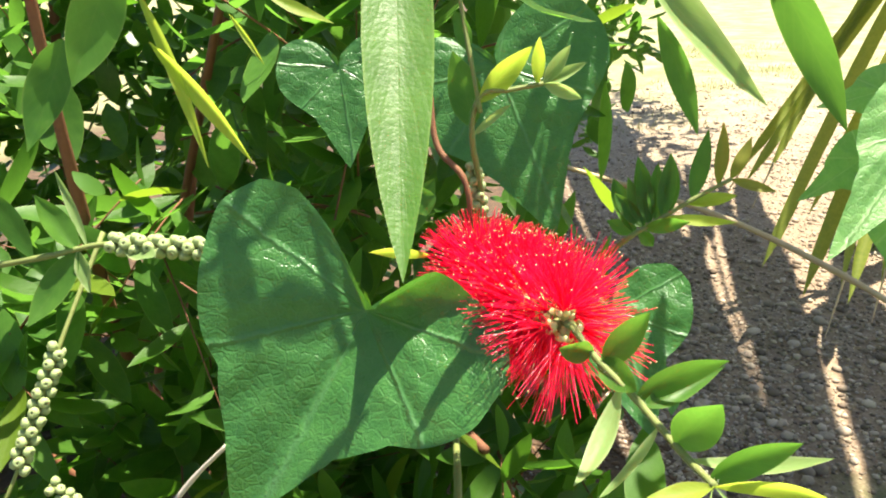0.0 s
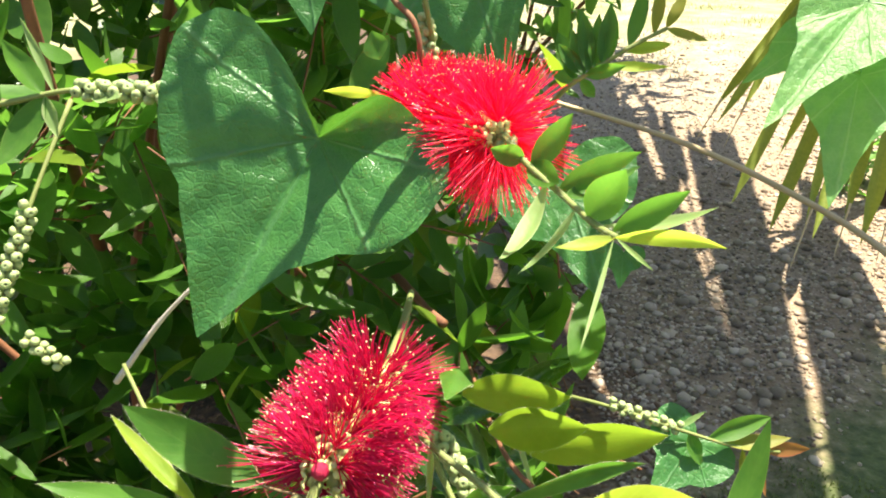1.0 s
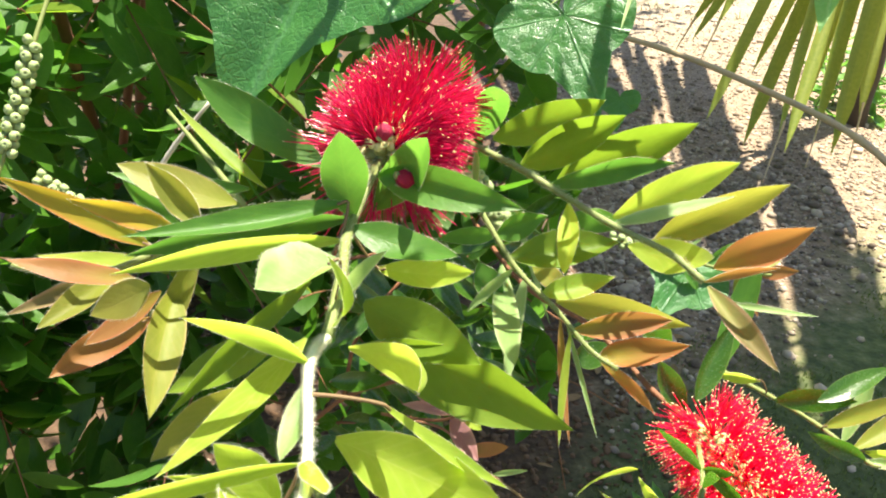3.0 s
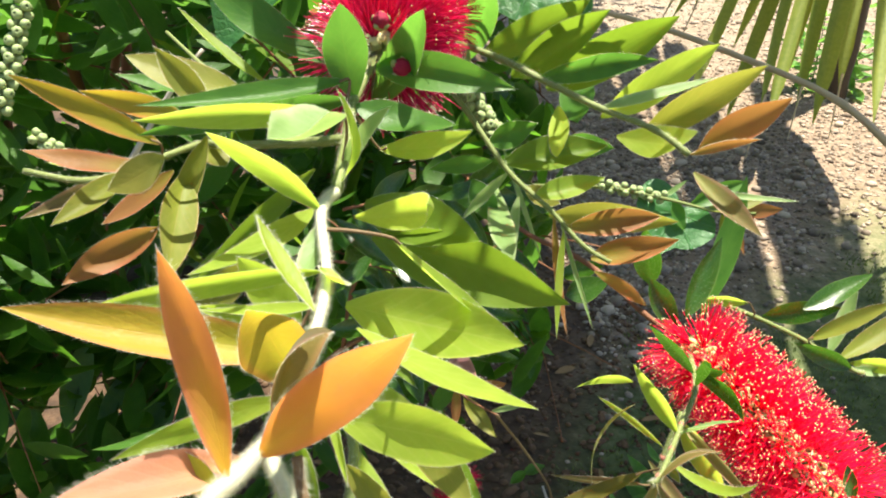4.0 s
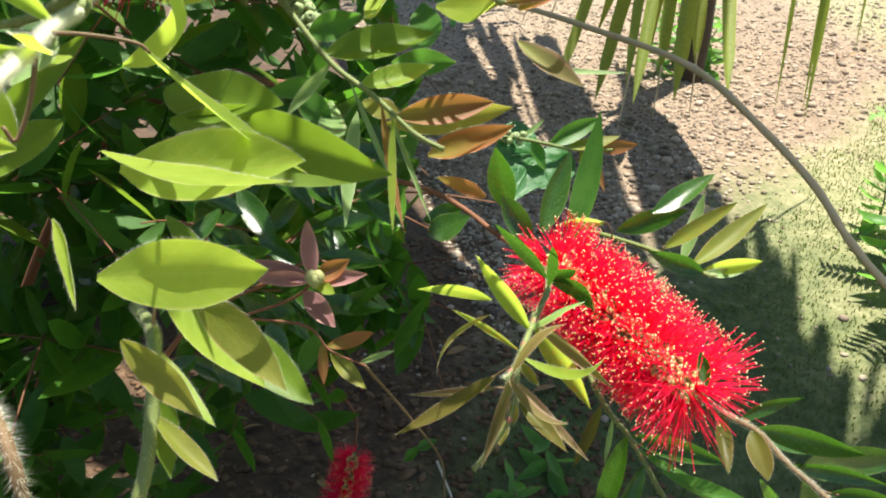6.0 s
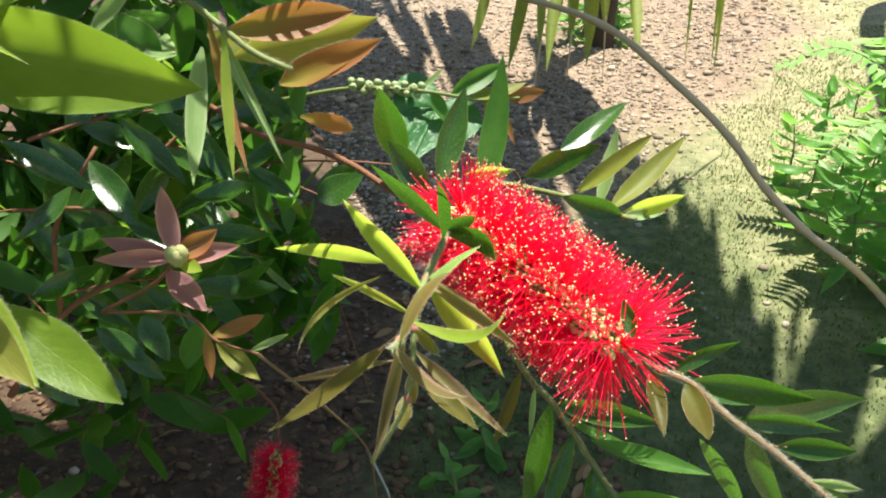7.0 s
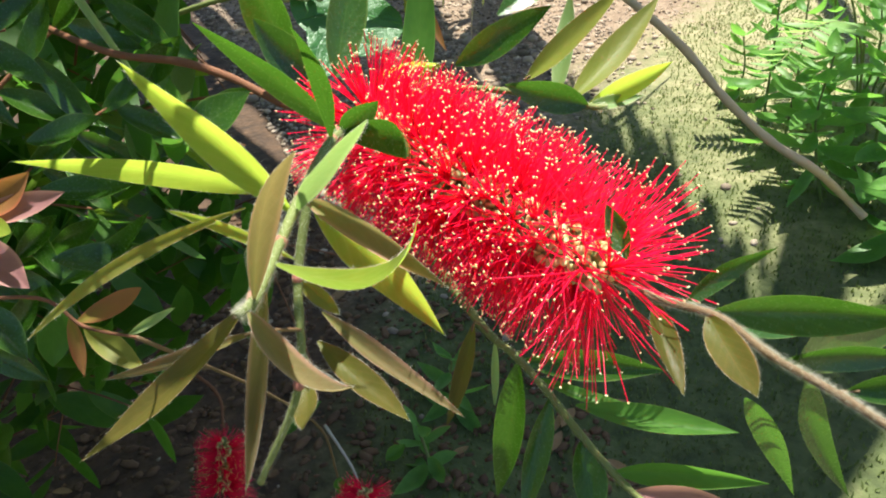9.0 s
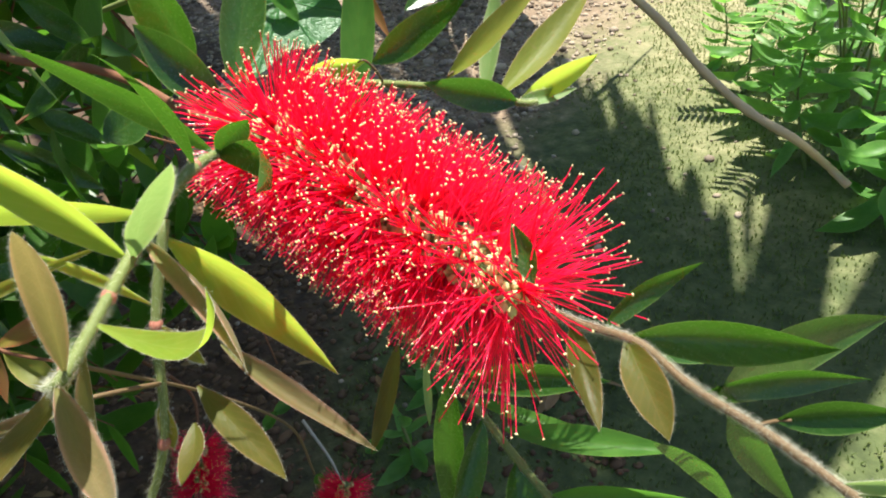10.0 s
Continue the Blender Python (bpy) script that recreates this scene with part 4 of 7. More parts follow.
leaf(BR, S, (0.0573, 0.1655, 0.8548), (0.0494, 0.1359, 0.8358), 0.0015, (-0.12, -0.51, 0.85), 0.05)
leaf(BR, S, (0.0650, 0.1661, 0.8554), (0.0703, 0.1456, 0.8576), 0.0015, (-0.72, -0.11, 0.68), 0.05)
leaf(BR, S, (0.0424, 0.2188, 0.8545), (0.0279, 0.1903, 0.8391), 0.0080, (-0.32, -0.32, 0.89), 0.15)
leaf(BR, S, (0.0534, 0.1970, 0.8528), (0.0346, 0.1886, 0.8344), 0.0041, (-0.56, -0.38, 0.74), 0.10)

# branch with the second flower and the young shoot that grows on from it
BR = branch("bottlebrush branch with a crimson flower spike and bronze young tip leaves", (-0.0110, 0.1683, 0.8060))
stem(BR, [(-0.0169, 0.3561, 0.7376), (-0.0111, 0.2342, 0.7850), (-0.0110, 0.1683, 0.8060)], 0.002, 0.002, TWIG)
flower_spike(BR, (-0.0111, 0.1688, 0.8069), (-0.0256, 0.1205, 0.8012), 0.0205, 56, 42, CRIMSON, 0.15, 0.00022, "crimson brush of stamens", 0.00036, 0.22)
for at, size in (((-0.0222, 0.1090, 0.8150), 0.0027), ((-0.0165, 0.1085, 0.8005), 0.0034), ((-0.0325, 0.1100, 0.8000), 0.0027), ((-0.0345, 0.1090, 0.7965), 0.0022)):
    flower_bud(BR, at, Vector(at) - Vector((-0.0240, 0.1260, 0.8020)), size)
stem(BR, [(-0.0256, 0.1205, 0.8012), (-0.0315, 0.0854, 0.7961), (-0.0320, 0.0684, 0.7920), (-0.0336, 0.0485, 0.7868)], 0.0015, 0.0014, TWIG, "stem", 26)
stem(BR, [(-0.0336, 0.0485, 0.7868), (-0.0366, 0.0394, 0.7859), (-0.0317, 0.0015, 0.7879), (-0.0342, -0.0244, 0.7859), (-0.0361, -0.0356, 0.7862), (-0.0387, -0.0438, 0.7876), (-0.0413, -0.0516, 0.7898), (-0.0433, -0.0617, 0.7899)], 0.0010, 0.0007, WHITE, "stem", 110, "white woolly young stem")
stem(BR, [(-0.0403, -0.0244, 0.7707), (-0.0362, -0.0339, 0.7681), (-0.0364, -0.0440, 0.7619), (-0.0360, -0.0520, 0.7550), (-0.0390, -0.0600, 0.7370)], 0.0011, 0.0009, WHITE, "stem", 110)
leaf(BR, L, (-0.0366, 0.0394, 0.7859), (-0.0523, 0.0156, 0.8145), 0.0059, (0.40, -0.80, -0.45), 0.08)
leaf(BR, G, (-0.0411, 0.1182, 0.8008), (-0.0759, 0.1159, 0.8306), 0.0132, (0.54, -0.62, 0.58), 0.06)
leaf(BR, G, (-0.0303, 0.0887, 0.7943), (-0.0312, 0.0805, 0.8252), 0.0125, (0.31, -0.92, -0.23), 0.10)
leaf(BR, G, (-0.0280, 0.1221, 0.7845), (-0.0097, 0.0832, 0.8222), 0.0123, (-0.72, -0.63, -0.30), 0.10)
leaf(BR, G, (-0.0165, 0.1133, 0.7945), (0.0171, 0.0962, 0.7955), 0.0120, (-0.41, -0.77, 0.48), -0.08)
leaf(BR, G, (-0.0360, 0.0931, 0.7947), (-0.0891, 0.0763, 0.7941), 0.0086, (0.30, -0.95, -0.00), 0.06)
leaf(BR, L, (-0.0378, 0.0835, 0.7844), (-0.0748, 0.0395, 0.8098), 0.0069, (0.72, -0.68, -0.14), 0.06)
leaf(BR, L, (-0.0283, 0.0497, 0.7889), (-0.0292, 0.0338, 0.8162), 0.0057, (0.89, -0.41, -0.21), -0.10)
leaf(BR, S, (-0.0252, 0.0598, 0.7886), (-0.0195, 0.0564, 0.8047), 0.0066, (0.61, -0.70, -0.36), 0.10)
leaf(BR, L, (-0.0245, 0.0876, 0.7822), (0.0010, 0.0615, 0.7957), 0.0078, (-0.72, -0.41, 0.57), 0.12)
leaf(BR, L, (-0.0315, 0.0653, 0.7712), (-0.0119, 0.0146, 0.7978), 0.0087, (-0.94, -0.25, 0.22), 0.15)
leaf(BR, L, (-0.0268, 0.0078, 0.7981), (-0.0277, -0.0033, 0.7918), 0.0059, (0.56, -0.44, 0.70), 0.10)
leaf(BR, GM, (-0.0303, 0.1025, 0.7455), (0.0321, 0.0756, 0.7313), 0.0215, (-0.30, -0.88, 0.36), 0.06)
leaf(BR, GM, (-0.0333, 0.1206, 0.7500), (0.0040, 0.0793, 0.7540), 0.0183, (-0.51, -0.39, 0.77), 0.06)
leaf(BR, L, (-0.0356, 0.0549, 0.7494), (0.0080, 0.0150, 0.7616), 0.0169, (-0.61, -0.47, 0.64), 0.05)
leaf(BR, L, (-0.0204, 0.0285, 0.7835), (0.0081, 0.0353, 0.7506), 0.0050, (0.76, -0.06, 0.65), 0.04)
leaf(BR, L, (-0.0289, 0.0186, 0.7665), (0.0058, -0.0157, 0.7702), 0.0069, (0.01, 0.12, 0.99), 0.05)
leaf(BR, L, (-0.0365, 0.0199, 0.7395), (-0.0008, -0.0045, 0.7496), 0.0138, (-0.59, -0.66, 0.46), 0.06)
leaf(BR, L, (-0.0426, 0.0070, 0.7904), (-0.0726, -0.0137, 0.7941), 0.0049, (0.56, -0.83, -0.08), 0.05)
leaf(BR, L, (-0.0425, 0.0660, 0.7742), (-0.0558, -0.0011, 0.7936), 0.0074, (0.43, 0.17, 0.89), 0.05)
leaf(BR, L, (-0.0275, -0.0358, 0.8069), (-0.0355, -0.0244, 0.8157), 0.0032, (0.65, -0.12, 0.75), 0.05)
leaf(BR, RY, (-0.0347, -0.0255, 0.7881), (-0.0353, -0.0385, 0.8094), 0.0100, (0.35, -0.80, -0.48), 0.12)
leaf(BR, N, (-0.0365, -0.0345, 0.7882), (-0.0234, -0.0480, 0.8120), 0.0046, (0.14, -0.83, -0.54), 0.18)
leaf(BR, R, (-0.0337, -0.0413, 0.7850), (-0.0144, -0.0512, 0.8133), 0.0082, (-0.45, -0.89, -0.01), 0.06)
leaf(BR, R, (-0.0410, -0.0451, 0.7921), (-0.0432, -0.0410, 0.8200), 0.0055, (0.15, -0.98, 0.15), 0.10)
leaf(BR, RY, (-0.0440, -0.0155, 0.7858), (-0.0752, -0.0234, 0.8027), 0.0080, (0.48, -0.64, 0.60), 0.06)
leaf(BR, PS, (-0.0395, -0.0630, 0.7970), (-0.0388, -0.0718, 0.8125), 0.0026, (0.95, -0.26, -0.19), 0.10)
leaf(BR, R, (-0.0368, -0.0612, 0.7896), (-0.0295, -0.0688, 0.8071), 0.0061, (-0.15, -0.93, -0.34), 0.15)
leaf(BR, PS, (-0.0378, -0.0602, 0.7946), (-0.0373, -0.0785, 0.8015), 0.0051, (0.84, 0.21, 0.50), 0.15)
leaf(BR, PS, (-0.0430, -0.0391, 0.7861), (-0.0577, -0.0542, 0.7945), 0.0068, (0.56, -0.09, 0.82), 0.04)
leaf(BR, L, (-0.0404, -0.0528, 0.7748), (-0.0646, -0.0548, 0.7679), 0.0062, (0.02, -0.98, 0.21), 0.08)
leaf(BR, RY, (-0.0334, -0.0498, 0.7707), (-0.0515, -0.0510, 0.7769), 0.0051, (0.32, -0.47, 0.82), 0.06)
leaf(BR, R, (-0.0452, -0.0644, 0.7889), (-0.0516, -0.0690, 0.7857), 0.0041, (0.51, -0.84, 0.18), 0.10)
stem(BR, [(-0.0320, -0.0400, 0.7860), (-0.0310, -0.0440, 0.7810), (-0.0280, -0.0500, 0.7730), (-0.0250, -0.0560, 0.7670), (-0.0220, -0.0620, 0.7640), (-0.0220, -0.0660, 0.7490)], 0.0008, 0.0006, STALK, "stem", 16, "smooth brown leaf stalk")
leaf(BR, L, (-0.0370, -0.0300, 0.7770), (-0.0420, -0.0340, 0.7510), 0.0042, (0.25, -0.85, 0.45), 0.06)
leaf(BR, GM, (-0.0320, -0.0320, 0.7780), (-0.0320, -0.0360, 0.7650), 0.0026, (-0.35, -0.85, 0.35), 0.10)
leaf(BR, L, (-0.0410, -0.0260, 0.7860), (-0.0630, -0.0300, 0.7780), 0.0042, (0.10, -0.90, 0.40), 0.08)
leaf(BR, L, (-0.0465, -0.0332, 0.7683), (-0.0358, -0.0457, 0.7674), 0.0044, (-0.62, -0.57, 0.54), 0.08)
leaf(BR, O, (-0.0212, 0.0331, 0.7254), (-0.0034, 0.0202, 0.7028), 0.0097, (-0.11, -0.90, 0.42), 0.08)
leaf(BR, O, (-0.0360, 0.0215, 0.7228), (-0.0212, 0.0117, 0.7058), 0.0078, (-0.18, -0.91, 0.37), 0.06)
leaf(BR, GM, (-0.0458, 0.0960, 0.7736), (-0.0900, 0.0773, 0.7384), 0.0076, (0.33, -0.94, 0.08), 0.06)
leaf(BR, GM, (-0.0606, 0.1048, 0.7476), (-0.0968, 0.0967, 0.7320), 0.0139, (-0.15, -0.69, 0.71), 0.06)
leaf(BR, O, (-0.0608, 0.0655, 0.7590), (-0.0864, 0.0564, 0.7418), 0.0100, (0.22, -0.96, 0.18), 0.06)
leaf(BR, L, (-0.0413, 0.0142, 0.7698), (-0.0633, 0.0175, 0.7754), 0.0056, (-0.01, -0.89, 0.46), 0.10)
leaf(BR, L, (-0.0352, 0.0033, 0.7606), (-0.0303, -0.0132, 0.7517), 0.0032, (-0.65, -0.50, 0.57), 0.05)
leaf(BR, L, (-0.0393, -0.0022, 0.7805), (-0.0559, 0.0009, 0.7849), 0.0034, (0.21, -0.22, 0.95), 0.05)
leaf(BR, R, (-0.0420, -0.0549, 0.7900), (-0.0622, -0.0545, 0.7892), 0.0061, (-0.04, -0.58, 0.81), 0.08)
leaf(BR, RY, (-0.0425, -0.0580, 0.7905), (-0.0539, -0.0625, 0.7876), 0.0065, (0.27, -0.90, 0.34), 0.12)
leaf(BR, L, (-0.0457, -0.0554, 0.7824), (-0.0613, -0.0582, 0.7801), 0.0060, (0.13, -0.94, 0.32), 0.08)
leaf(BR, L, (-0.0436, -0.0472, 0.7873), (-0.0522, -0.0421, 0.7898), 0.0049, (-0.27, -0.76, 0.59), 0.10)
leaf(BR, R, (-0.0413, -0.0619, 0.7898), (-0.0463, -0.0671, 0.7857), 0.0042, (0.13, -0.69, 0.72), 0.10)
leaf(BR, S, (-0.0305, 0.0567, 0.8024), (-0.0476, 0.0451, 0.8021), 0.0224, (-0.10, 0.12, 0.99), 0.10)
leaf(BR, L, (-0.0398, 0.0114, 0.7723), (-0.0494, 0.0102, 0.7906), 0.0082, (0.33, -0.94, 0.11), 0.10)
leaf(BR, G, (-0.0224, 0.0849, 0.8023), (-0.0024, 0.0744, 0.7929), 0.0104, (0.08, -0.57, 0.82), 0.10)
leaf(BR, S, (-0.0319, 0.0331, 0.7806), (-0.0395, 0.0159, 0.7805), 0.0057, (0.12, -0.06, 0.99), 0.10)

# side twigs of that branch
BR = branch("bottlebrush twig with bronze and olive young leaves", (-0.0691, 0.1194, 0.7741))
stem(BR, [(-0.0317, 0.0687, 0.7925), (-0.0482, 0.0954, 0.7827), (-0.0691, 0.1194, 0.7741), (-0.0889, 0.1297, 0.7718), (-0.1010, 0.1183, 0.7715), (-0.1214, 0.1108, 0.7679), (-0.1433, 0.1130, 0.7716)], 0.0015, 0.001, TWIG, "stem", 14)
stem(BR, [(-0.0890, 0.1287, 0.7701), (-0.0926, 0.1184, 0.7615), (-0.1053, 0.1174, 0.7490)], 0.0012, 0.001, TWIG)
leaf(BR, RY, (-0.0948, 0.1066, 0.7807), (-0.1342, 0.1047, 0.8057), 0.0081, (0.19, -0.95, 0.23), 0.06)
leaf(BR, O, (-0.0717, 0.0870, 0.7971), (-0.0845, 0.0911, 0.8142), 0.0080, (0.07, -0.96, 0.28), 0.08)
leaf(BR, G, (-0.0973, 0.1344, 0.7818), (-0.1040, 0.1173, 0.7986), 0.0065, (0.96, -0.28, 0.10), 0.06)
leaf(BR, L, (-0.1047, 0.1188, 0.7724), (-0.1384, 0.1189, 0.7720), 0.0059, (-0.01, -0.48, 0.88), 0.06)
leaf(BR, RU, (-0.1108, 0.1276, 0.7412), (-0.1406, 0.1077, 0.7307), 0.0116, (0.47, -0.84, 0.27), 0.12)
leaf(BR, O, (-0.0820, 0.0890, 0.7782), (-0.0774, 0.0441, 0.7672), 0.0104, (0.58, -0.14, 0.81), 0.08)
leaf(BR, RU, (-0.0932, 0.0878, 0.7803), (-0.1274, 0.0873, 0.7879), 0.0071, (0.19, -0.54, 0.82), 0.05)
leaf(BR, O, (-0.0791, 0.0650, 0.7918), (-0.0966, 0.0661, 0.7826), 0.0093, (-0.29, -0.85, 0.45), 0.10)
leaf(BR, O, (-0.1076, 0.1071, 0.7634), (-0.1286, 0.0920, 0.7613), 0.0088, (0.29, -0.52, 0.80), 0.06)
leaf(BR, O, (-0.0859, 0.1305, 0.7734), (-0.0814, 0.1258, 0.7647), 0.0108, (0.56, -0.56, 0.61), 0.08)
leaf(BR, N, (-0.1104, 0.1097, 0.7660), (-0.1456, 0.1056, 0.7579), 0.0061, (-0.09, -0.67, 0.73), 0.08)
leaf(BR, G, (-0.0650, 0.1153, 0.7953), (-0.1081, 0.1180, 0.8007), 0.0076, (0.07, -0.53, 0.85), 0.06)
leaf(BR, L, (-0.0599, 0.1154, 0.7954), (-0.0870, 0.1276, 0.8184), 0.0058, (0.57, -0.22, 0.79), 0.06)
leaf(BR, O, (-0.0635, 0.0950, 0.7998), (-0.0965, 0.1005, 0.8103), 0.0113, (0.15, -0.59, 0.79), 0.06)
leaf(BR, G, (-0.0312, 0.0859, 0.8035), (-0.0828, 0.0642, 0.8059), 0.0070, (0.25, -0.50, 0.83), 0.04)
leaf(BR, O, (-0.0742, 0.0890, 0.7886), (-0.0892, 0.0741, 0.7609), 0.0073, (0.00, -0.88, 0.47), 0.06)
leaf(BR, RY, (-0.0806, 0.0919, 0.7940), (-0.1104, 0.0959, 0.8019), 0.0069, (-0.05, -0.95, 0.29), 0.06)
leaf(BR, RU, (-0.0812, 0.0751, 0.7839), (-0.1017, 0.0685, 0.7718), 0.0065, (-0.17, -0.72, 0.67), 0.06)

BR = branch("bottlebrush twig with green leaves and a bronze tip", (0.0037, 0.1433, 0.7985))
stem(BR, [(-0.0115, 0.2509, 0.7657), (-0.0052, 0.1741, 0.7921), (0.0037, 0.1433, 0.7985), (0.0187, 0.1298, 0.7949), (0.0297, 0.1215, 0.7903), (0.0452, 0.1070, 0.7848), (0.0601, 0.0964, 0.7804), (0.0689, 0.0887, 0.7747)], 0.0012, 0.0009, TWIG, "stem", 20)
leaf(BR, GM, (0.0156, 0.1877, 0.7838), (0.0505, 0.1495, 0.8106), 0.0146, (-0.79, -0.57, 0.22), 0.08)
leaf(BR, GM, (0.0256, 0.1726, 0.7783), (0.0542, 0.1354, 0.8097), 0.0148, (-0.84, -0.53, 0.13), 0.08)
leaf(BR, GM, (0.0389, 0.1667, 0.7740), (0.0788, 0.1369, 0.8060), 0.0162, (-0.57, -0.82, -0.05), 0.06)
leaf(BR, G, (0.0307, 0.1268, 0.7897), (0.0754, 0.1434, 0.7895), 0.0094, (0.34, -0.92, -0.17), 0.06)
leaf(BR, L, (0.0556, 0.1438, 0.7690), (0.0837, 0.1119, 0.8020), 0.0128, (-0.83, -0.53, 0.18), 0.06)
leaf(BR, O, (0.0686, 0.1360, 0.7630), (0.1006, 0.1126, 0.7943), 0.0118, (-0.56, -0.83, -0.05), 0.08)
leaf(BR, S, (0.0469, 0.1069, 0.7848), (0.0832, 0.1103, 0.7917), 0.0065, (-0.15, -0.29, 0.94), 0.05)
leaf(BR, RU, (0.0791, 0.1063, 0.7690), (0.1003, 0.0929, 0.7895), 0.0106, (-0.73, -0.57, 0.37), 0.06)
leaf(BR, N, (0.0812, 0.1132, 0.7579), (0.0895, 0.0750, 0.7521), 0.0079, (-0.26, -0.20, 0.94), 0.06)
leaf(BR, L, (0.0558, 0.1218, 0.7693), (0.0719, 0.0915, 0.7810), 0.0118, (-0.79, -0.19, 0.59), 0.20)
leaf(BR, S, (0.0921, 0.1219, 0.7458), (0.1223, 0.1160, 0.7430), 0.0025, (-0.06, -0.66, 0.75), 0.03)
leaf(BR, RU, (0.0723, 0.0889, 0.7731), (0.0917, 0.0910, 0.7774), 0.0035, (0.12, -0.99, -0.07), 0.06)
leaf(BR, L, (0.0402, 0.1492, 0.7724), (0.0305, 0.0995, 0.7719), 0.0076, (-0.30, 0.05, 0.95), 0.08)
leaf(BR, G, (0.0108, 0.2029, 0.7783), (0.0107, 0.1334, 0.8204), 0.0129, (-0.48, -0.45, -0.75), 0.10)
leaf(BR, S, (0.0396, 0.3227, 0.6932), (0.0641, 0.2987, 0.6159), 0.0034, (-0.08, -0.96, 0.27), -0.06)
leaf(BR, S, (0.0075, 0.1420, 0.7962), (0.0050, 0.1332, 0.7800), 0.0025, (-0.39, -0.78, 0.49), 0.05)

BR = branch("bottlebrush twig with olive and rust-red young leaves", (0.0035, 0.1733, 0.7699))
stem(BR, [(-0.0049, 0.1895, 0.7786), (0.0075, 0.1653, 0.7658), (0.0213, 0.1463, 0.7479), (0.0347, 0.1328, 0.7379), (0.0460, 0.1222, 0.7270), (0.0557, 0.1168, 0.7216)], 0.0012, 0.0008, TWIG, "stem", 12)
capsules(BR, (0.0067, 0.1778, 0.7737), (0.0205, 0.1617, 0.7541), 26, 0.0023)
leaf(BR, G, (0.0132, 0.1538, 0.7552), (0.0351, 0.1626, 0.7613), 0.0108, (0.30, -0.92, 0.24), 0.08)
leaf(BR, GM, (0.0212, 0.1474, 0.7541), (0.0617, 0.1527, 0.7542), 0.0152, (0.09, -0.66, 0.74), 0.06)
leaf(BR, L, (0.0308, 0.1369, 0.7454), (0.0585, 0.1422, 0.7452), 0.0095, (0.12, -0.61, 0.78), 0.06)
leaf(BR, O, (0.0434, 0.1766, 0.7127), (0.0853, 0.1306, 0.7298), 0.0134, (-0.76, -0.61, 0.21), 0.06)
leaf(BR, RU, (0.0425, 0.1269, 0.7315), (0.0784, 0.1315, 0.7322), 0.0103, (0.12, -0.96, 0.26), 0.06)
leaf(BR, RU, (0.0535, 0.1366, 0.7122), (0.0846, 0.1264, 0.7244), 0.0112, (-0.45, -0.56, 0.69), 0.06)
leaf(BR, RU, (0.0604, 0.1559, 0.6947), (0.0710, 0.1161, 0.7018), 0.0060, (-0.91, -0.18, 0.37), 0.08)
leaf(BR, S, (0.0218, 0.1999, 0.7184), (0.0171, 0.1028, 0.7350), 0.0108, (0.09, 0.16, 0.98), 0.06)
leaf(BR, S, (0.0138, 0.1462, 0.7412), (0.0026, 0.1410, 0.7315), 0.0043, (0.24, -0.94, 0.23), 0.06)
leaf(BR, RU, (0.0346, 0.1313, 0.7352), (0.0382, 0.1049, 0.6973), 0.0031, (0.17, -0.80, 0.57), 0.06)
leaf(BR, S, (0.0377, 0.1297, 0.7323), (0.0480, 0.1060, 0.6994), 0.0017, (-0.18, -0.82, 0.54), 0.06)
leaf(BR, L, (0.0307, 0.1202, 0.7274), (0.0340, 0.1038, 0.6976), 0.0031, (0.19, -0.85, 0.49), 0.04)
leaf(BR, G, (0.0095, 0.1806, 0.7308), (0.0191, 0.1707, 0.7130), 0.0123, (0.22, -0.80, 0.56), 0.06)
leaf(BR, O, (0.0361, 0.2021, 0.7160), (0.0503, 0.1857, 0.7140), 0.0098, (-0.48, -0.51, 0.71), 0.08)
leaf(BR, G, (0.0237, 0.2304, 0.7190), (-0.0088, 0.2353, 0.7140), 0.0106, (-0.13, -0.98, -0.14), 0.06)
leaf(BR, S, (0.0331, 0.2005, 0.7120), (0.0203, 0.1588, 0.6750), 0.0082, (0.44, -0.67, 0.60), 0.05)
leaf(BR, G, (0.0549, 0.2369, 0.7230), (0.0862, 0.2292, 0.7227), 0.0137, (-0.24, -0.96, -0.13), 0.06)

# branch with the third flower
BR = branch("bottlebrush branch with a large bright red flower spike", (0.0334, 0.3292, 0.6439))
stem(BR, [(0.0110, 0.5153, 0.6105), (0.0310, 0.3744, 0.6353), (0.0440, 0.3172, 0.6408), (0.0585, 0.2968, 0.6368), (0.0789, 0.2758, 0.6348), (0.0941, 0.2497, 0.6319), (0.1058, 0.2184, 0.6287), (0.1216, 0.1898, 0.6261)], 0.0015, 0.0017, BARK, "stem", 0, "red-brown woody stem")
flower_spike(BR, (0.1208, 0.1929, 0.6304), (0.1621, 0.1004, 0.6018), 0.0240, 84, 44, RED, 0.18, 0.00026, "large bright red brush of stamens", 0.00048, 0.72, Vector((-0.45, -0.69, 0.57)))
stem(BR, [(0.1606, 0.1016, 0.6027), (0.1659, 0.0888, 0.6014), (0.1729, 0.0734, 0.6026), (0.1751, 0.0586, 0.6005), (0.1799, 0.0419, 0.5986), (0.1838, 0.0262, 0.5958), (0.1881, 0.0124, 0.5924)], 0.0011, 0.0009, STALK, "stem", 60)
leaf(BR, DG, (0.1767, 0.0771, 0.5992), (0.1908, 0.0390, 0.6184), 0.0099, (-0.94, -0.23, 0.23), 0.06)
leaf(BR, DG, (0.1693, 0.0729, 0.6037), (0.1946, 0.0641, 0.5946), 0.0071, (0.13, -0.51, 0.85), 0.06)
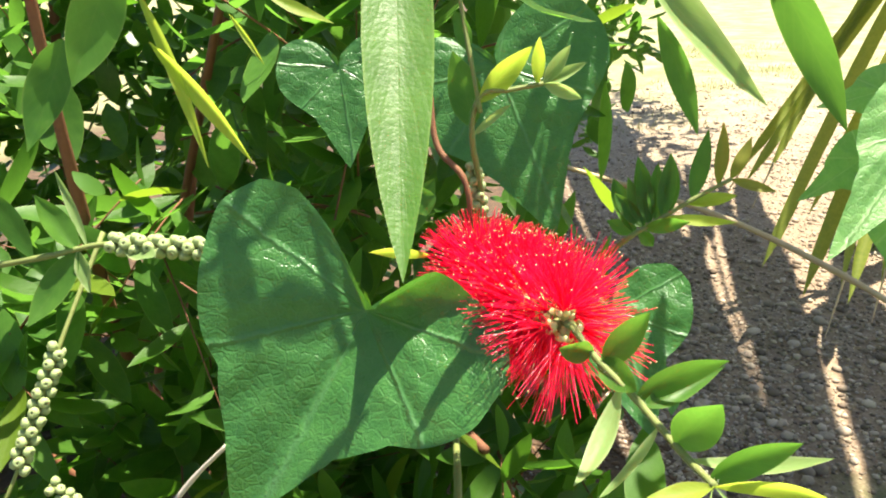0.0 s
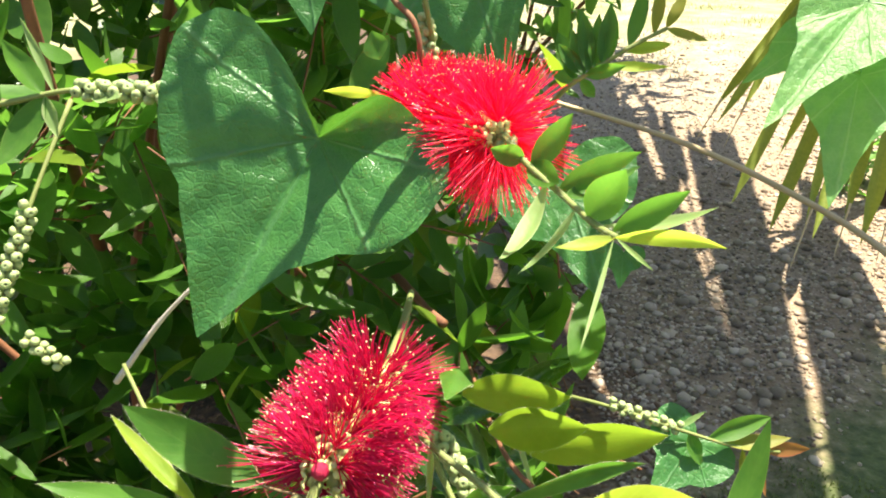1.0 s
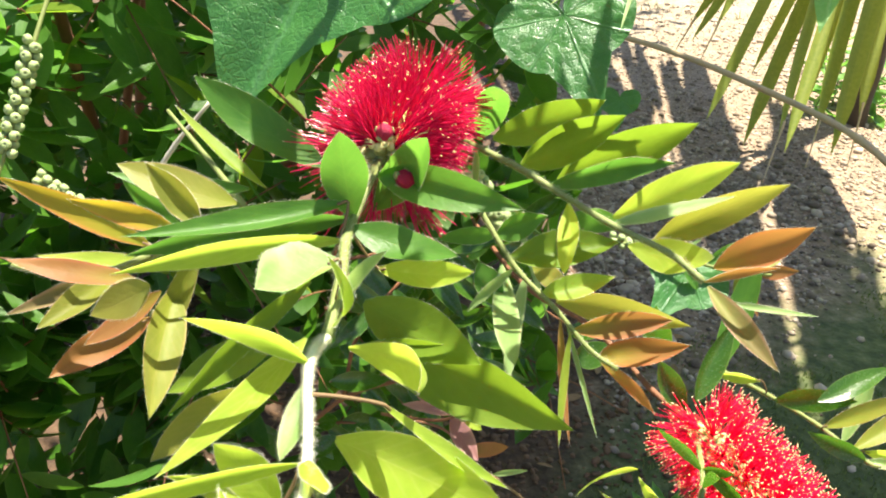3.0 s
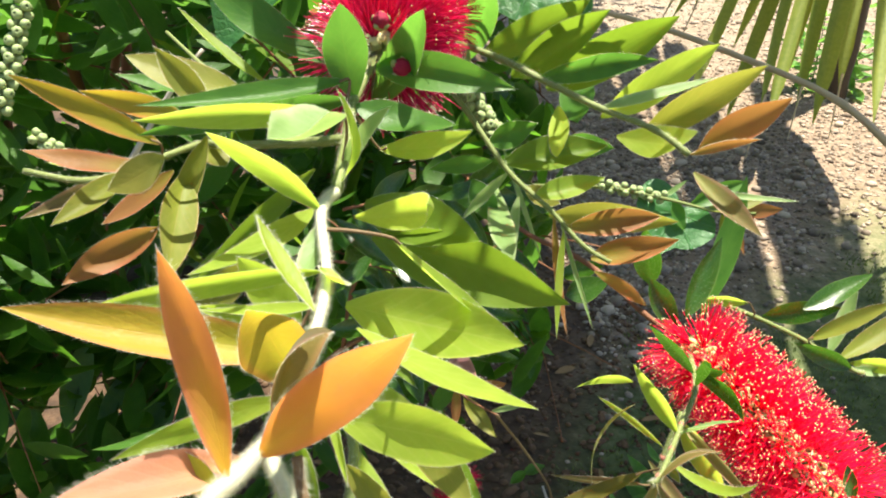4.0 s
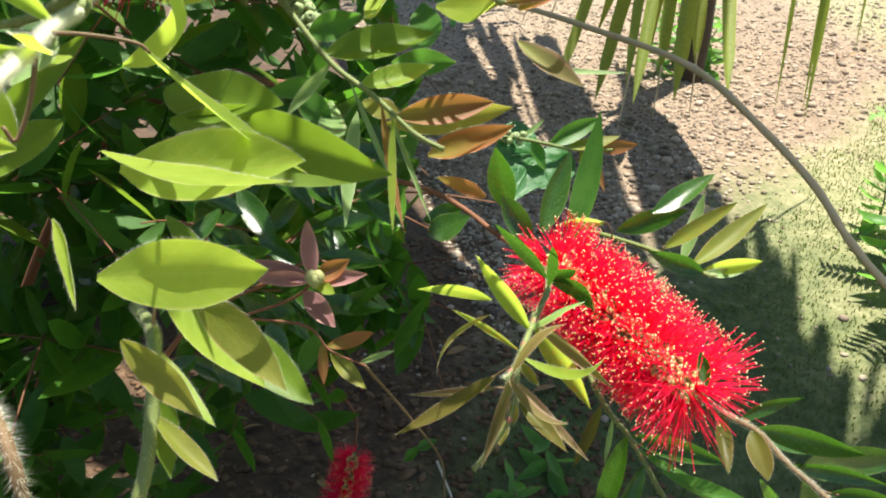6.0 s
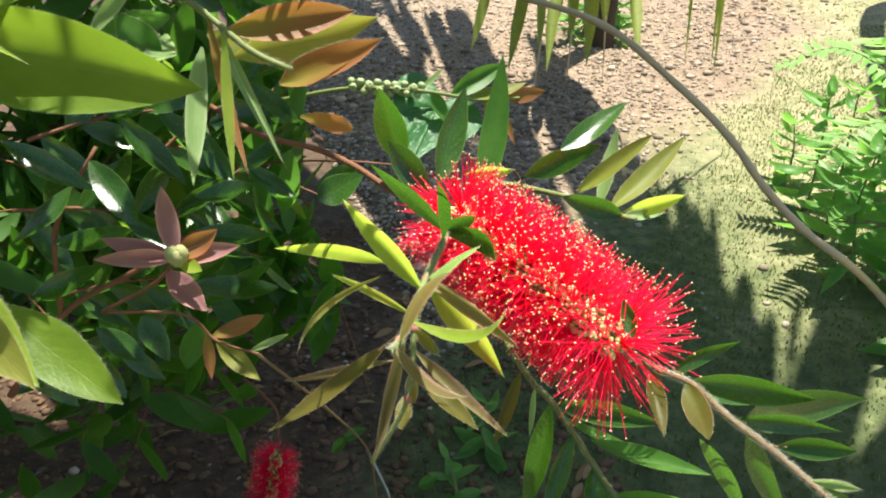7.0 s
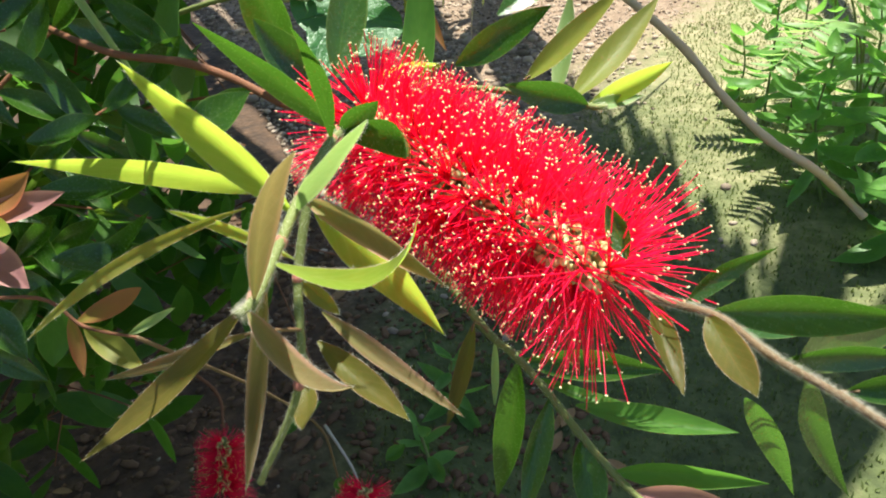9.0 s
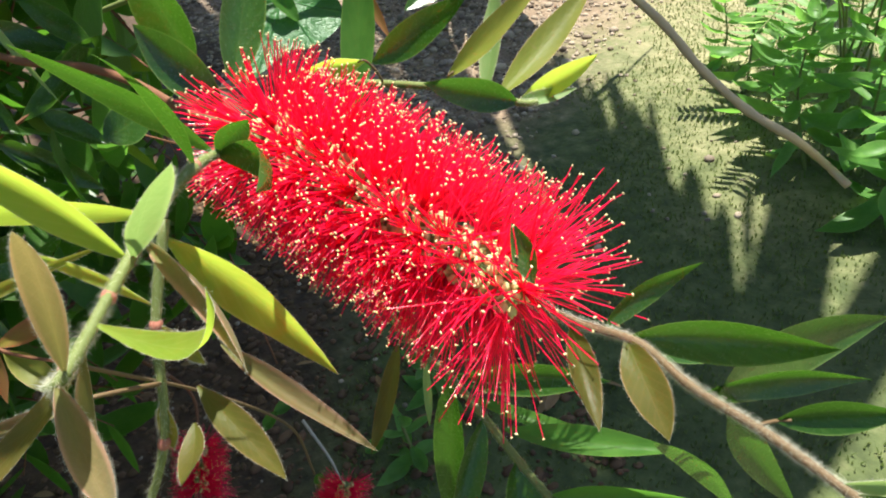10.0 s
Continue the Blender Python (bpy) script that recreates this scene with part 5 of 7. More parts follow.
leaf(BR, DG, (0.1862, 0.0568, 0.6013), (0.2472, 0.0634, 0.5792), 0.0146, (0.24, -0.88, 0.40), 0.08)
leaf(BR, DG, (0.1697, 0.0548, 0.6076), (0.2189, 0.0478, 0.5862), 0.0072, (-0.08, -0.99, 0.13), 0.06)
leaf(BR, DG, (0.1910, 0.0493, 0.5886), (0.2093, 0.0346, 0.5934), 0.0079, (-0.64, -0.67, 0.38), 0.06)
leaf(BR, OD, (0.1656, 0.0740, 0.6036), (0.1595, 0.0475, 0.6050), 0.0086, (-0.33, 0.13, 0.94), 0.08)
leaf(BR, OD, (0.1688, 0.0915, 0.5937), (0.1565, 0.0653, 0.5914), 0.0067, (0.04, -0.11, 0.99), 0.10)
leaf(BR, DG, (0.1564, 0.0479, 0.6063), (0.2016, 0.0627, 0.5271), 0.0067, (-0.47, -0.78, -0.41), 0.05)
leaf(BR, DG, (0.1759, 0.0496, 0.5948), (0.2243, 0.0597, 0.5148), 0.0090, (0.06, -0.99, -0.09), 0.06)
leaf(BR, DG, (0.1765, 0.0238, 0.5997), (0.1897, 0.0103, 0.5865), 0.0116, (-0.54, -0.80, 0.27), 0.06)
leaf(BR, DG, (0.1561, 0.0880, 0.6181), (0.1580, 0.0995, 0.6273), 0.0058, (-0.74, -0.34, 0.58), 0.10)
leaf(BR, DG, (0.1694, 0.0821, 0.6066), (0.1967, 0.0796, 0.6106), 0.0061, (-0.14, -0.93, 0.34), 0.12)
leaf(BR, S, (0.1821, 0.0269, 0.5980), (0.1924, 0.0181, 0.5996), 0.0033, (-0.65, -0.71, 0.26), 0.05)

BR = branch("young bottlebrush shoot with olive and pinkish downy leaves", (0.1087, 0.1505, 0.6412))
stem(BR, [(0.1180, 0.1778, 0.6307), (0.0993, 0.1241, 0.6529), (0.0855, 0.1016, 0.6532), (0.0710, 0.0802, 0.6491), (0.0664, 0.0772, 0.6478)], 0.0012, 0.0010, TWIG, "stem", 40)
stem(BR, [(0.0901, 0.1127, 0.6498), (0.0812, 0.1047, 0.6330), (0.0741, 0.0941, 0.6133), (0.0591, 0.0952, 0.5882)], 0.0011, 0.0008, TWIG, "stem", 20)
for at in ((0.0993, 0.1241, 0.6529), (0.0855, 0.1016, 0.6532), (0.0782, 0.0908, 0.6512), (0.0700, 0.0797, 0.6487), (0.0812, 0.1047, 0.6330), (0.0741, 0.0941, 0.6133)):
    v, f = blobs([Vector()], [Vector((0.3, 0.4, 0.2)).normalized()], 0.0016, 0.0014, 4, 8)
    part("joint", mesh_of("joint", v, f), JOINT, BR, "reddish joint of the stem", at)
leaf(BR, L, (0.0785, 0.1008, 0.6497), (0.0620, 0.0976, 0.6886), 0.0067, (-0.15, -0.98, -0.14), 0.05)
leaf(BR, L, (0.0854, 0.1629, 0.6254), (0.0407, 0.1003, 0.6761), 0.0064, (0.53, -0.73, -0.43), 0.04)
leaf(BR, DG, (0.0987, 0.1406, 0.6515), (0.0769, 0.1266, 0.6850), 0.0062, (-0.06, -0.91, -0.42), 0.05)
leaf(BR, DG, (0.0976, 0.1268, 0.6515), (0.0902, 0.0970, 0.6880), 0.0047, (-0.60, -0.56, -0.58), 0.08)
leaf(BR, DG, (0.1070, 0.1438, 0.6444), (0.1129, 0.1272, 0.6579), 0.0065, (-0.76, -0.55, -0.35), 0.10)
leaf(BR, DG, (0.1037, 0.1409, 0.6405), (0.1063, 0.0931, 0.6591), 0.0086, (-1.00, -0.04, 0.03), 0.15)
leaf(BR, S, (0.0895, 0.0949, 0.6521), (0.0954, 0.0773, 0.6761), 0.0062, (-0.02, -0.81, -0.59), 0.06)
leaf(BR, N, (0.0722, 0.0754, 0.6556), (0.0791, 0.0536, 0.6851), 0.0044, (-0.14, -0.81, -0.57), 0.12)
leaf(BR, L, (0.0776, 0.0820, 0.6529), (0.0937, 0.0542, 0.6702), 0.0050, (-0.45, 0.27, 0.85), 0.22)
leaf(BR, N, (0.0696, 0.0719, 0.6505), (0.0769, 0.0408, 0.6570), 0.0048, (0.15, 0.24, 0.96), 0.15)
leaf(BR, OD, (0.0679, 0.0910, 0.6394), (0.0277, 0.0981, 0.6116), 0.0066, (-0.57, -0.35, 0.74), 0.05)
leaf(BR, N, (0.0760, 0.0800, 0.6500), (0.0570, 0.0750, 0.6090), 0.0040, (-0.35, -0.70, 0.60), 0.05)
leaf(BR, OD, (0.0825, 0.1111, 0.6091), (0.0929, 0.0785, 0.6059), 0.0067, (-0.21, -0.16, 0.97), 0.06)
leaf(BR, N, (0.0893, 0.1399, 0.5952), (0.1158, 0.1067, 0.5681), 0.0065, (0.22, -0.51, 0.83), 0.08)
leaf(BR, L, (0.0935, 0.1150, 0.6420), (0.1112, 0.0996, 0.6059), 0.0108, (-0.64, -0.33, 0.69), 0.06)
leaf(BR, N, (0.0915, 0.0993, 0.6496), (0.0945, 0.0482, 0.6609), 0.0049, (-0.92, 0.03, 0.40), 0.06)
leaf(BR, OD, (0.0776, 0.1177, 0.5934), (0.0721, 0.0989, 0.5953), 0.0061, (-0.07, 0.12, 0.99), 0.10)
leaf(BR, N, (0.0691, 0.0892, 0.6343), (0.0357, 0.1123, 0.6190), 0.0033, (-0.50, -0.15, 0.85), 0.04)
leaf(BR, O, (0.0768, 0.1320, 0.6387), (0.0400, 0.0632, 0.6653), 0.0029, (0.87, -0.48, -0.04), 0.08)
leaf(BR, L, (0.0778, 0.1097, 0.6387), (0.0593, 0.1324, 0.6442), 0.0030, (-0.72, -0.65, 0.24), 0.05)
leaf(BR, O, (0.0819, 0.1044, 0.6329), (0.0869, 0.0974, 0.6251), 0.0041, (-0.54, -0.77, 0.34), 0.05)
leaf(BR, O, (0.0706, 0.1000, 0.6204), (0.0754, 0.0927, 0.6119), 0.0041, (-0.48, -0.78, 0.40), 0.06)

BR = branch("bottlebrush twig with olive leaves over the path", (0.1791, 0.2332, 0.6146))
stem(BR, [(0.1605, 0.2604, 0.6079), (0.1781, 0.2314, 0.6113), (0.1925, 0.2031, 0.6141), (0.2039, 0.1746, 0.6150), (0.2098, 0.1719, 0.6141)], 0.0015, 0.001, TWIG, "stem", 10)
leaf(BR, DG, (0.1698, 0.1737, 0.6552), (0.2059, 0.1811, 0.6686), 0.0104, (-0.16, -0.62, 0.77), 0.05)
leaf(BR, DG, (0.1663, 0.2024, 0.6319), (0.1899, 0.1746, 0.6537), 0.0117, (-0.83, -0.45, 0.33), 0.06)
leaf(BR, S, (0.1892, 0.1850, 0.6228), (0.2165, 0.2042, 0.6472), 0.0082, (-0.53, -0.27, 0.80), 0.05)
leaf(BR, O, (0.1864, 0.1891, 0.6245), (0.2217, 0.1811, 0.6511), 0.0092, (-0.60, -0.48, 0.64), 0.05)
leaf(BR, O, (0.2026, 0.1829, 0.6194), (0.2520, 0.1977, 0.6392), 0.0109, (-0.20, -0.48, 0.85), 0.06)
leaf(BR, L, (0.2120, 0.1877, 0.6085), (0.2150, 0.1451, 0.6369), 0.0078, (-0.97, 0.07, 0.21), 0.08)
leaf(BR, S, (0.2037, 0.1744, 0.6146), (0.2232, 0.1685, 0.6160), 0.0052, (-0.23, -0.57, 0.78), 0.06)
leaf(BR, DG, (0.1990, 0.1700, 0.6187), (0.1749, 0.1825, 0.6284), 0.0116, (-0.45, -0.89, 0.03), 0.06)
leaf(BR, DG, (0.1193, 0.1898, 0.6434), (0.1415, 0.2114, 0.6777), 0.0129, (0.10, -0.87, 0.48), 0.05)
leaf(BR, DG, (0.1139, 0.1881, 0.6368), (0.0992, 0.1947, 0.6656), 0.0125, (0.11, -0.95, 0.28), 0.06)
leaf(BR, DG, (0.1133, 0.2318, 0.6384), (0.1037, 0.2218, 0.6797), 0.0151, (-0.34, -0.89, -0.30), 0.06)
leaf(BR, DG, (0.0748, 0.2718, 0.6075), (0.1022, 0.2710, 0.6177), 0.0170, (-0.25, -0.74, 0.62), 0.08)
leaf(BR, L, (0.1719, 0.2290, 0.6232), (0.1471, 0.2369, 0.6219), 0.0071, (-0.29, -0.94, -0.15), 0.06)

BR = branch("bottlebrush twig with glossy green leaves below the flower", (0.1433, 0.1517, 0.5578), False)
stem(BR, [(0.1380, 0.1966, 0.5754), (0.1433, 0.1517, 0.5578), (0.1491, 0.1385, 0.5506), (0.1527, 0.1243, 0.5443), (0.1558, 0.1101, 0.5360), (0.1593, 0.0955, 0.5290), (0.1652, 0.0816, 0.5207)], 0.0015, 0.0011, TWIG, "stem", 10)
# the G leaves on this twig are lighter, sunlight put into their colour
leaf(BR, G, (0.1519, 0.1048, 0.5550), (0.1959, 0.0810, 0.5405), 0.0087, (0.00, -0.52, 0.85), 0.06)
leaf(BR, G, (0.1512, 0.1284, 0.5460), (0.1842, 0.0932, 0.5387), 0.0053, (-0.02, -0.22, 0.98), 0.05)
leaf(BR, DG, (0.1469, 0.1364, 0.5486), (0.1411, 0.1487, 0.4665), 0.0117, (-0.76, -0.65, -0.04), 0.04)
leaf(BR, DG, (0.1505, 0.1203, 0.5428), (0.1287, 0.0998, 0.5193), 0.0087, (-0.01, -0.75, 0.67), 0.05)
leaf(BR, DG, (0.1533, 0.1040, 0.5386), (0.1472, 0.0872, 0.5195), 0.0112, (-0.14, -0.72, 0.68), 0.06)
leaf(BR, G, (0.1594, 0.0923, 0.5337), (0.1981, 0.0687, 0.5282), 0.0087, (-0.41, -0.78, 0.47), 0.06)
leaf(BR, P, (0.1634, 0.0869, 0.5276), (0.1859, 0.0705, 0.5244), 0.0078, (-0.47, -0.74, 0.49), 0.06)
leaf(BR, OD, (0.1373, 0.1428, 0.5673), (0.1166, 0.1260, 0.5452), 0.0060, (-0.48, -0.42, 0.77), 0.06)
leaf(BR, S, (0.1484, 0.1498, 0.5483), (0.1402, 0.1396, 0.5287), 0.0029, (-0.52, -0.65, 0.56), 0.03)
leaf(BR, DG, (0.1557, 0.1414, 0.5396), (0.2009, 0.1202, 0.5318), 0.0120, (-0.34, -0.87, 0.36), 0.05)

BR = branch("bottlebrush branch with large yellow-green leaves", (-0.0424, 0.0295, 0.6738))
stem(BR, [(-0.0566, 0.1094, 0.6796), (-0.0424, 0.0688, 0.6971), (-0.0385, 0.0541, 0.6997), (-0.0391, 0.0451, 0.6920), (-0.0436, 0.0298, 0.6738), (-0.0558, 0.0220, 0.6509)], 0.0017, 0.0018, TWIG, "stem", 26)
leaf(BR, GM, (-0.0223, 0.0727, 0.6918), (0.0009, 0.0503, 0.6729), 0.0120, (0.15, -0.54, 0.83), 0.06)
leaf(BR, L, (-0.0343, 0.0648, 0.7140), (-0.0108, 0.0436, 0.6869), 0.0154, (0.33, -0.58, 0.74), 0.06)
leaf(BR, L, (-0.0364, 0.0512, 0.6996), (-0.0239, 0.0337, 0.6848), 0.0050, (0.50, -0.33, 0.80), 0.06)
leaf(BR, GM, (-0.0357, 0.0920, 0.7198), (-0.0184, 0.0769, 0.7007), 0.0069, (0.40, -0.51, 0.76), 0.06)
leaf(BR, O, (-0.0376, 0.0378, 0.6862), (-0.0250, 0.0269, 0.6724), 0.0058, (0.53, -0.35, 0.77), 0.06)
leaf(BR, GM, (-0.0397, 0.0475, 0.6919), (-0.0370, 0.0301, 0.6730), 0.0081, (-0.01, -0.74, 0.68), 0.06)

BR = branch("bottlebrush twig tip with pink and rust-red new leaves", (0.0125, 0.2572, 0.5352), False)
stem(BR, [(-0.0466, 0.2764, 0.5643), (-0.0104, 0.2252, 0.6033), (0.0035, 0.2110, 0.6213)], 0.0010, 0.0007, BARK)
stem(BR, [(-0.0466, 0.2764, 0.5643), (-0.0069, 0.2725, 0.5538), (0.0068, 0.2612, 0.5399), (0.0265, 0.2434, 0.5377)], 0.0010, 0.0007, BARK)
stem(BR, [(0.0265, 0.2434, 0.5377), (0.0665, 0.3588, 0.3861), (0.1027, 0.4223, 0.2658), (0.1068, 0.4421, 0.1789)], 0.0010, 0.0012, STALK)
v, f = blobs([Vector(), Vector((0.002, 0.001, 0.001)), Vector((-0.0015, 0.001, 0.0015))], [Vector((0, 0, 1))] * 3, 0.0045, 0.0034, 4, 8)
part("bud", mesh_of("bud", v, f), CUP, BR, "small yellow-green bud", (0.0039, 0.2064, 0.6238))
leaf(BR, P, (0.0028, 0.2119, 0.6247), (0.0040, 0.2203, 0.6521), 0.0097, (0.32, -0.91, 0.27), 0.10)
leaf(BR, P, (0.0013, 0.2116, 0.6236), (-0.0251, 0.2174, 0.6348), 0.0097, (0.13, -0.72, 0.68), 0.10)
leaf(BR, P, (0.0011, 0.2110, 0.6224), (-0.0288, 0.2093, 0.6294), 0.0088, (0.11, -0.97, 0.23), 0.10)
leaf(BR, RU, (0.0052, 0.2106, 0.6234), (0.0231, 0.2100, 0.6320), 0.0100, (-0.30, -0.76, 0.57), 0.10)
leaf(BR, P, (0.0064, 0.2099, 0.6226), (0.0309, 0.2041, 0.6250), 0.0089, (-0.23, -0.69, 0.69), 0.10)
leaf(BR, P, (-0.0067, 0.2139, 0.6159), (0.0114, 0.1951, 0.6011), 0.0118, (0.08, -0.57, 0.82), 0.10)
leaf(BR, L, (0.0046, 0.2078, 0.6204), (0.0132, 0.1991, 0.6190), 0.0066, (-0.29, -0.42, 0.86), 0.10)
leaf(BR, RU, (0.0058, 0.2632, 0.5429), (0.0347, 0.2559, 0.5526), 0.0097, (-0.39, -0.63, 0.68), 0.10)
leaf(BR, S, (0.0218, 0.2450, 0.5385), (0.0452, 0.2392, 0.5485), 0.0040, (-0.36, -0.87, 0.33), 0.05)
leaf(BR, O, (0.0065, 0.2604, 0.5384), (0.0256, 0.2362, 0.5248), 0.0110, (0.03, -0.47, 0.88), 0.08)
leaf(BR, RU, (0.0012, 0.2653, 0.5446), (-0.0000, 0.2520, 0.5211), 0.0069, (-0.21, -0.85, 0.49), 0.08)
leaf(BR, G, (-0.0047, 0.2686, 0.5478), (-0.0128, 0.2670, 0.5213), 0.0144, (0.24, -0.97, -0.02), 0.06)

BR = branch("leafy bottlebrush twig with deep green leaves in half shade", (-0.085, 0.31, 0.565), False)
stem(BR, [(-0.128, 0.34, 0.481), (-0.078, 0.32, 0.542), (-0.03, 0.31, 0.567), (0.008, 0.3, 0.589)], 0.0022, 0.0012, BARK)
stem(BR, [(-0.078, 0.32, 0.542), (-0.063, 0.315, 0.601), (-0.032, 0.32, 0.64)], 0.0016, 0.001, BARK)
leaf(BR, DG, (0.013, 0.29, 0.614), (0.045, 0.27, 0.623), 0.0125, (0.03, -0.60, 0.75), 0.08)
leaf(BR, DG, (0.007, 0.3, 0.586), (0.048, 0.27, 0.593), 0.0130, (0.06, -0.60, 0.75), 0.08)
leaf(BR, DG, (0.0, 0.3, 0.555), (0.047, 0.28, 0.553), 0.0140, (-0.26, -0.60, 0.75), 0.08)
leaf(BR, DG, (-0.004, 0.31, 0.536), (0.048, 0.27, 0.579), 0.0116, (0.20, -0.60, 0.75), 0.08)
leaf(BR, DG, (-0.069, 0.3, 0.657), (-0.031, 0.27, 0.636), 0.0125, (-0.16, -0.60, 0.75), 0.08)
leaf(BR, DG, (-0.032, 0.31, 0.635), (-0.017, 0.28, 0.608), 0.0155, (-0.02, -0.60, 0.75), 0.08)
leaf(BR, DG, (-0.075, 0.31, 0.596), (-0.019, 0.27, 0.611), 0.0148, (-0.01, -0.60, 0.75), 0.08)
leaf(BR, DG, (-0.085, 0.31, 0.565), (-0.04, 0.28, 0.59), 0.0141, (-0.21, -0.60, 0.75), 0.08)
leaf(BR, DG, (-0.031, 0.29, 0.548), (-0.021, 0.27, 0.527), 0.0140, (0.22, -0.60, 0.75), 0.08)
leaf(BR, DG, (-0.058, 0.3, 0.541), (-0.033, 0.28, 0.523), 0.0136, (0.14, -0.60, 0.75), 0.08)
leaf(BR, DG, (-0.081, 0.3, 0.524), (-0.103, 0.28, 0.522), 0.0142, (-0.26, -0.60, 0.75), 0.08)
leaf(BR, DG, (-0.017, 0.33, 0.649), (0.009, 0.31, 0.613), 0.0145, (0.05, -0.60, 0.75), 0.08)
leaf(BR, DG, (-0.057, 0.31, 0.626), (-0.079, 0.29, 0.607), 0.0127, (-0.28, -0.60, 0.75), 0.08)
leaf(BR, DG, (0.082, 0.33, 0.589), (0.108, 0.31, 0.605), 0.0150, (-0.02, -0.60, 0.75), 0.08)
side = random.Random(61)
for p, q in (((-0.128, 0.36, 0.481), (-0.045, 0.335, 0.500)), ((-0.078, 0.345, 0.542), (-0.005, 0.345, 0.535)), ((-0.090, 0.35, 0.600), (-0.020, 0.34, 0.585)), ((-0.070, 0.35, 0.640), (0.015, 0.35, 0.645)), ((-0.030, 0.36, 0.560), (0.060, 0.37, 0.600)), ((-0.010, 0.37, 0.610), (0.070, 0.39, 0.650))):
    p, q = Vector(p), Vector(q)
    stem(BR, [p, p.lerp(q, 0.5) + Vector((0, 0, 0.004)), q], 0.0012, 0.0007, BARK)
    for k in range(8):
        c = p.lerp(q, 0.12 + 0.12 * k) + Vector((0, 0, 0.002))
        d = Vector(((q - p).normalized().x * 0.8 + side.gauss(0, 0.25), side.uniform(-0.8, 0.1), (0.75 if k % 2 else -0.75) + side.gauss(0, 0.3))).normalized()
        leaf(BR, DG, c, c + d * side.uniform(0.036, 0.054), side.uniform(0.011, 0.0155), (side.gauss(0, 0.35), -0.7, 0.6), 0.08)

# overhanging twig above the camera's start
BR = branch("overhanging bottlebrush twig with long hanging leaves", (-0.1314, 0.2534, 1.0036), False)
stem(BR, [(-0.3054, 0.3482, 0.9985), (-0.1314, 0.2527, 1.0019), (-0.0192, 0.1829, 1.0204), (0.0431, 0.2189, 0.9980), (0.0852, 0.2207, 0.9962)], 0.0022, 0.0014, BARK)
leaf(BR, G, (-0.0190, 0.1800, 1.0184), (-0.0137, 0.1118, 0.9445), 0.0148, (0.19, -0.72, 0.67), 0.03)
leaf(BR, G, (-0.1018, 0.2099, 0.9974), (-0.1132, 0.1972, 0.9664), 0.0149, (0.70, -0.72, 0.03), 0.06)
leaf(BR, G, (0.0805, 0.2191, 0.9927), (0.1004, 0.2036, 0.9492), 0.0116, (-0.61, -0.79, 0.00), 0.06)
leaf(BR, S, (0.0415, 0.2165, 0.9922), (0.0787, 0.2050, 0.9563), 0.0101, (0.12, -0.90, 0.42), 0.06)
leaf(BR, G, (-0.1449, 0.2523, 0.9751), (-0.1572, 0.2377, 0.9390), 0.0145, (0.31, -0.91, 0.27), 0.08)
leaf(BR, L, (-0.1051, 0.2287, 0.9912), (-0.0832, 0.2101, 0.9394), 0.0044, (-0.19, -0.95, 0.26), 0.05)
leaf(BR, L, (-0.1010, 0.2231, 0.9759), (-0.0695, 0.2113, 0.9403), 0.0055, (-0.25, -0.96, 0.10), 0.05)
leaf(BR, L, (-0.0747, 0.2615, 0.9879), (-0.0510, 0.2590, 0.9778), 0.0045, (0.17, -0.79, 0.59), 0.05)
leaf(BR, L, (-0.0874, 0.2584, 0.9818), (-0.0752, 0.2527, 0.9651), 0.0020, (-0.04, -0.95, 0.30), 0.05)
leaf(BR, G, (0.0678, 0.2974, 0.9750), (0.0828, 0.2817, 0.9318), 0.0098, (-0.58, -0.81, 0.09), 0.06)

# leafy end added to the same twig, higher up out of view, to fleck the heart leaf with sun
HEART = Vector((-0.0510, 0.2790, 0.8585))
OVER = HEART + sun_dir * 0.27
stem(BR, [(-0.0192, 0.1829, 1.0204), tuple(OVER.lerp(Vector((0.0, 0.2, 1.1)), 0.4)), tuple(OVER + Vector((-0.06, -0.03, 0.0)))], 0.0014, 0.001, BARK)
stem(BR, [(-0.1314, 0.2527, 1.0019), tuple(OVER.lerp(Vector((-0.10, 0.3, 1.08)), 0.6)), tuple(OVER + Vector((0.01, 0.03, 0.02)))], 0.0014, 0.001, BARK)
for i in range(21):
    c = HEART + Vector((-0.44, -0.59, -0.66)) * rnd.uniform(-0.06, 0.12) + Vector((-0.83, 0.03, 0.54)) * rnd.uniform(-0.062, 0.075) + sun_dir * rnd.uniform(0.22, 0.32)
    an = rnd.gauss(0.6, 0.5) + (3.14 if i % 2 else 0.0)
    if i % 4 == 3:
        continue
    leaf(BR, G, c, c + Vector((math.cos(an), math.sin(an), rnd.uniform(-0.3, 0.3))) * rnd.uniform(0.030, 0.045), rnd.uniform(0.006, 0.010), (rnd.gauss(0, 0.4), rnd.gauss(0, 0.4), 1), 0.06)
# twig added out of view; its leaves stand sunward of the left twigs to shade them
BR = branch("unseen high twig with dense leaves, added to shade those below", (0.02, 0.55, 1.14), False)
stem(BR, [(-0.10, 0.75, 1.08), (0.02, 0.55, 1.14), (0.12, 0.43, 1.12), (0.12, 0.30, 1.13), (0.09, 0.14, 1.11)], 0.0030, 0.0014, BARK)
stem(BR, [(0.02, 0.55, 1.14), (0.05, 0.45, 1.13), (0.03, 0.38, 1.12)], 0.0018, 0.001, BARK)
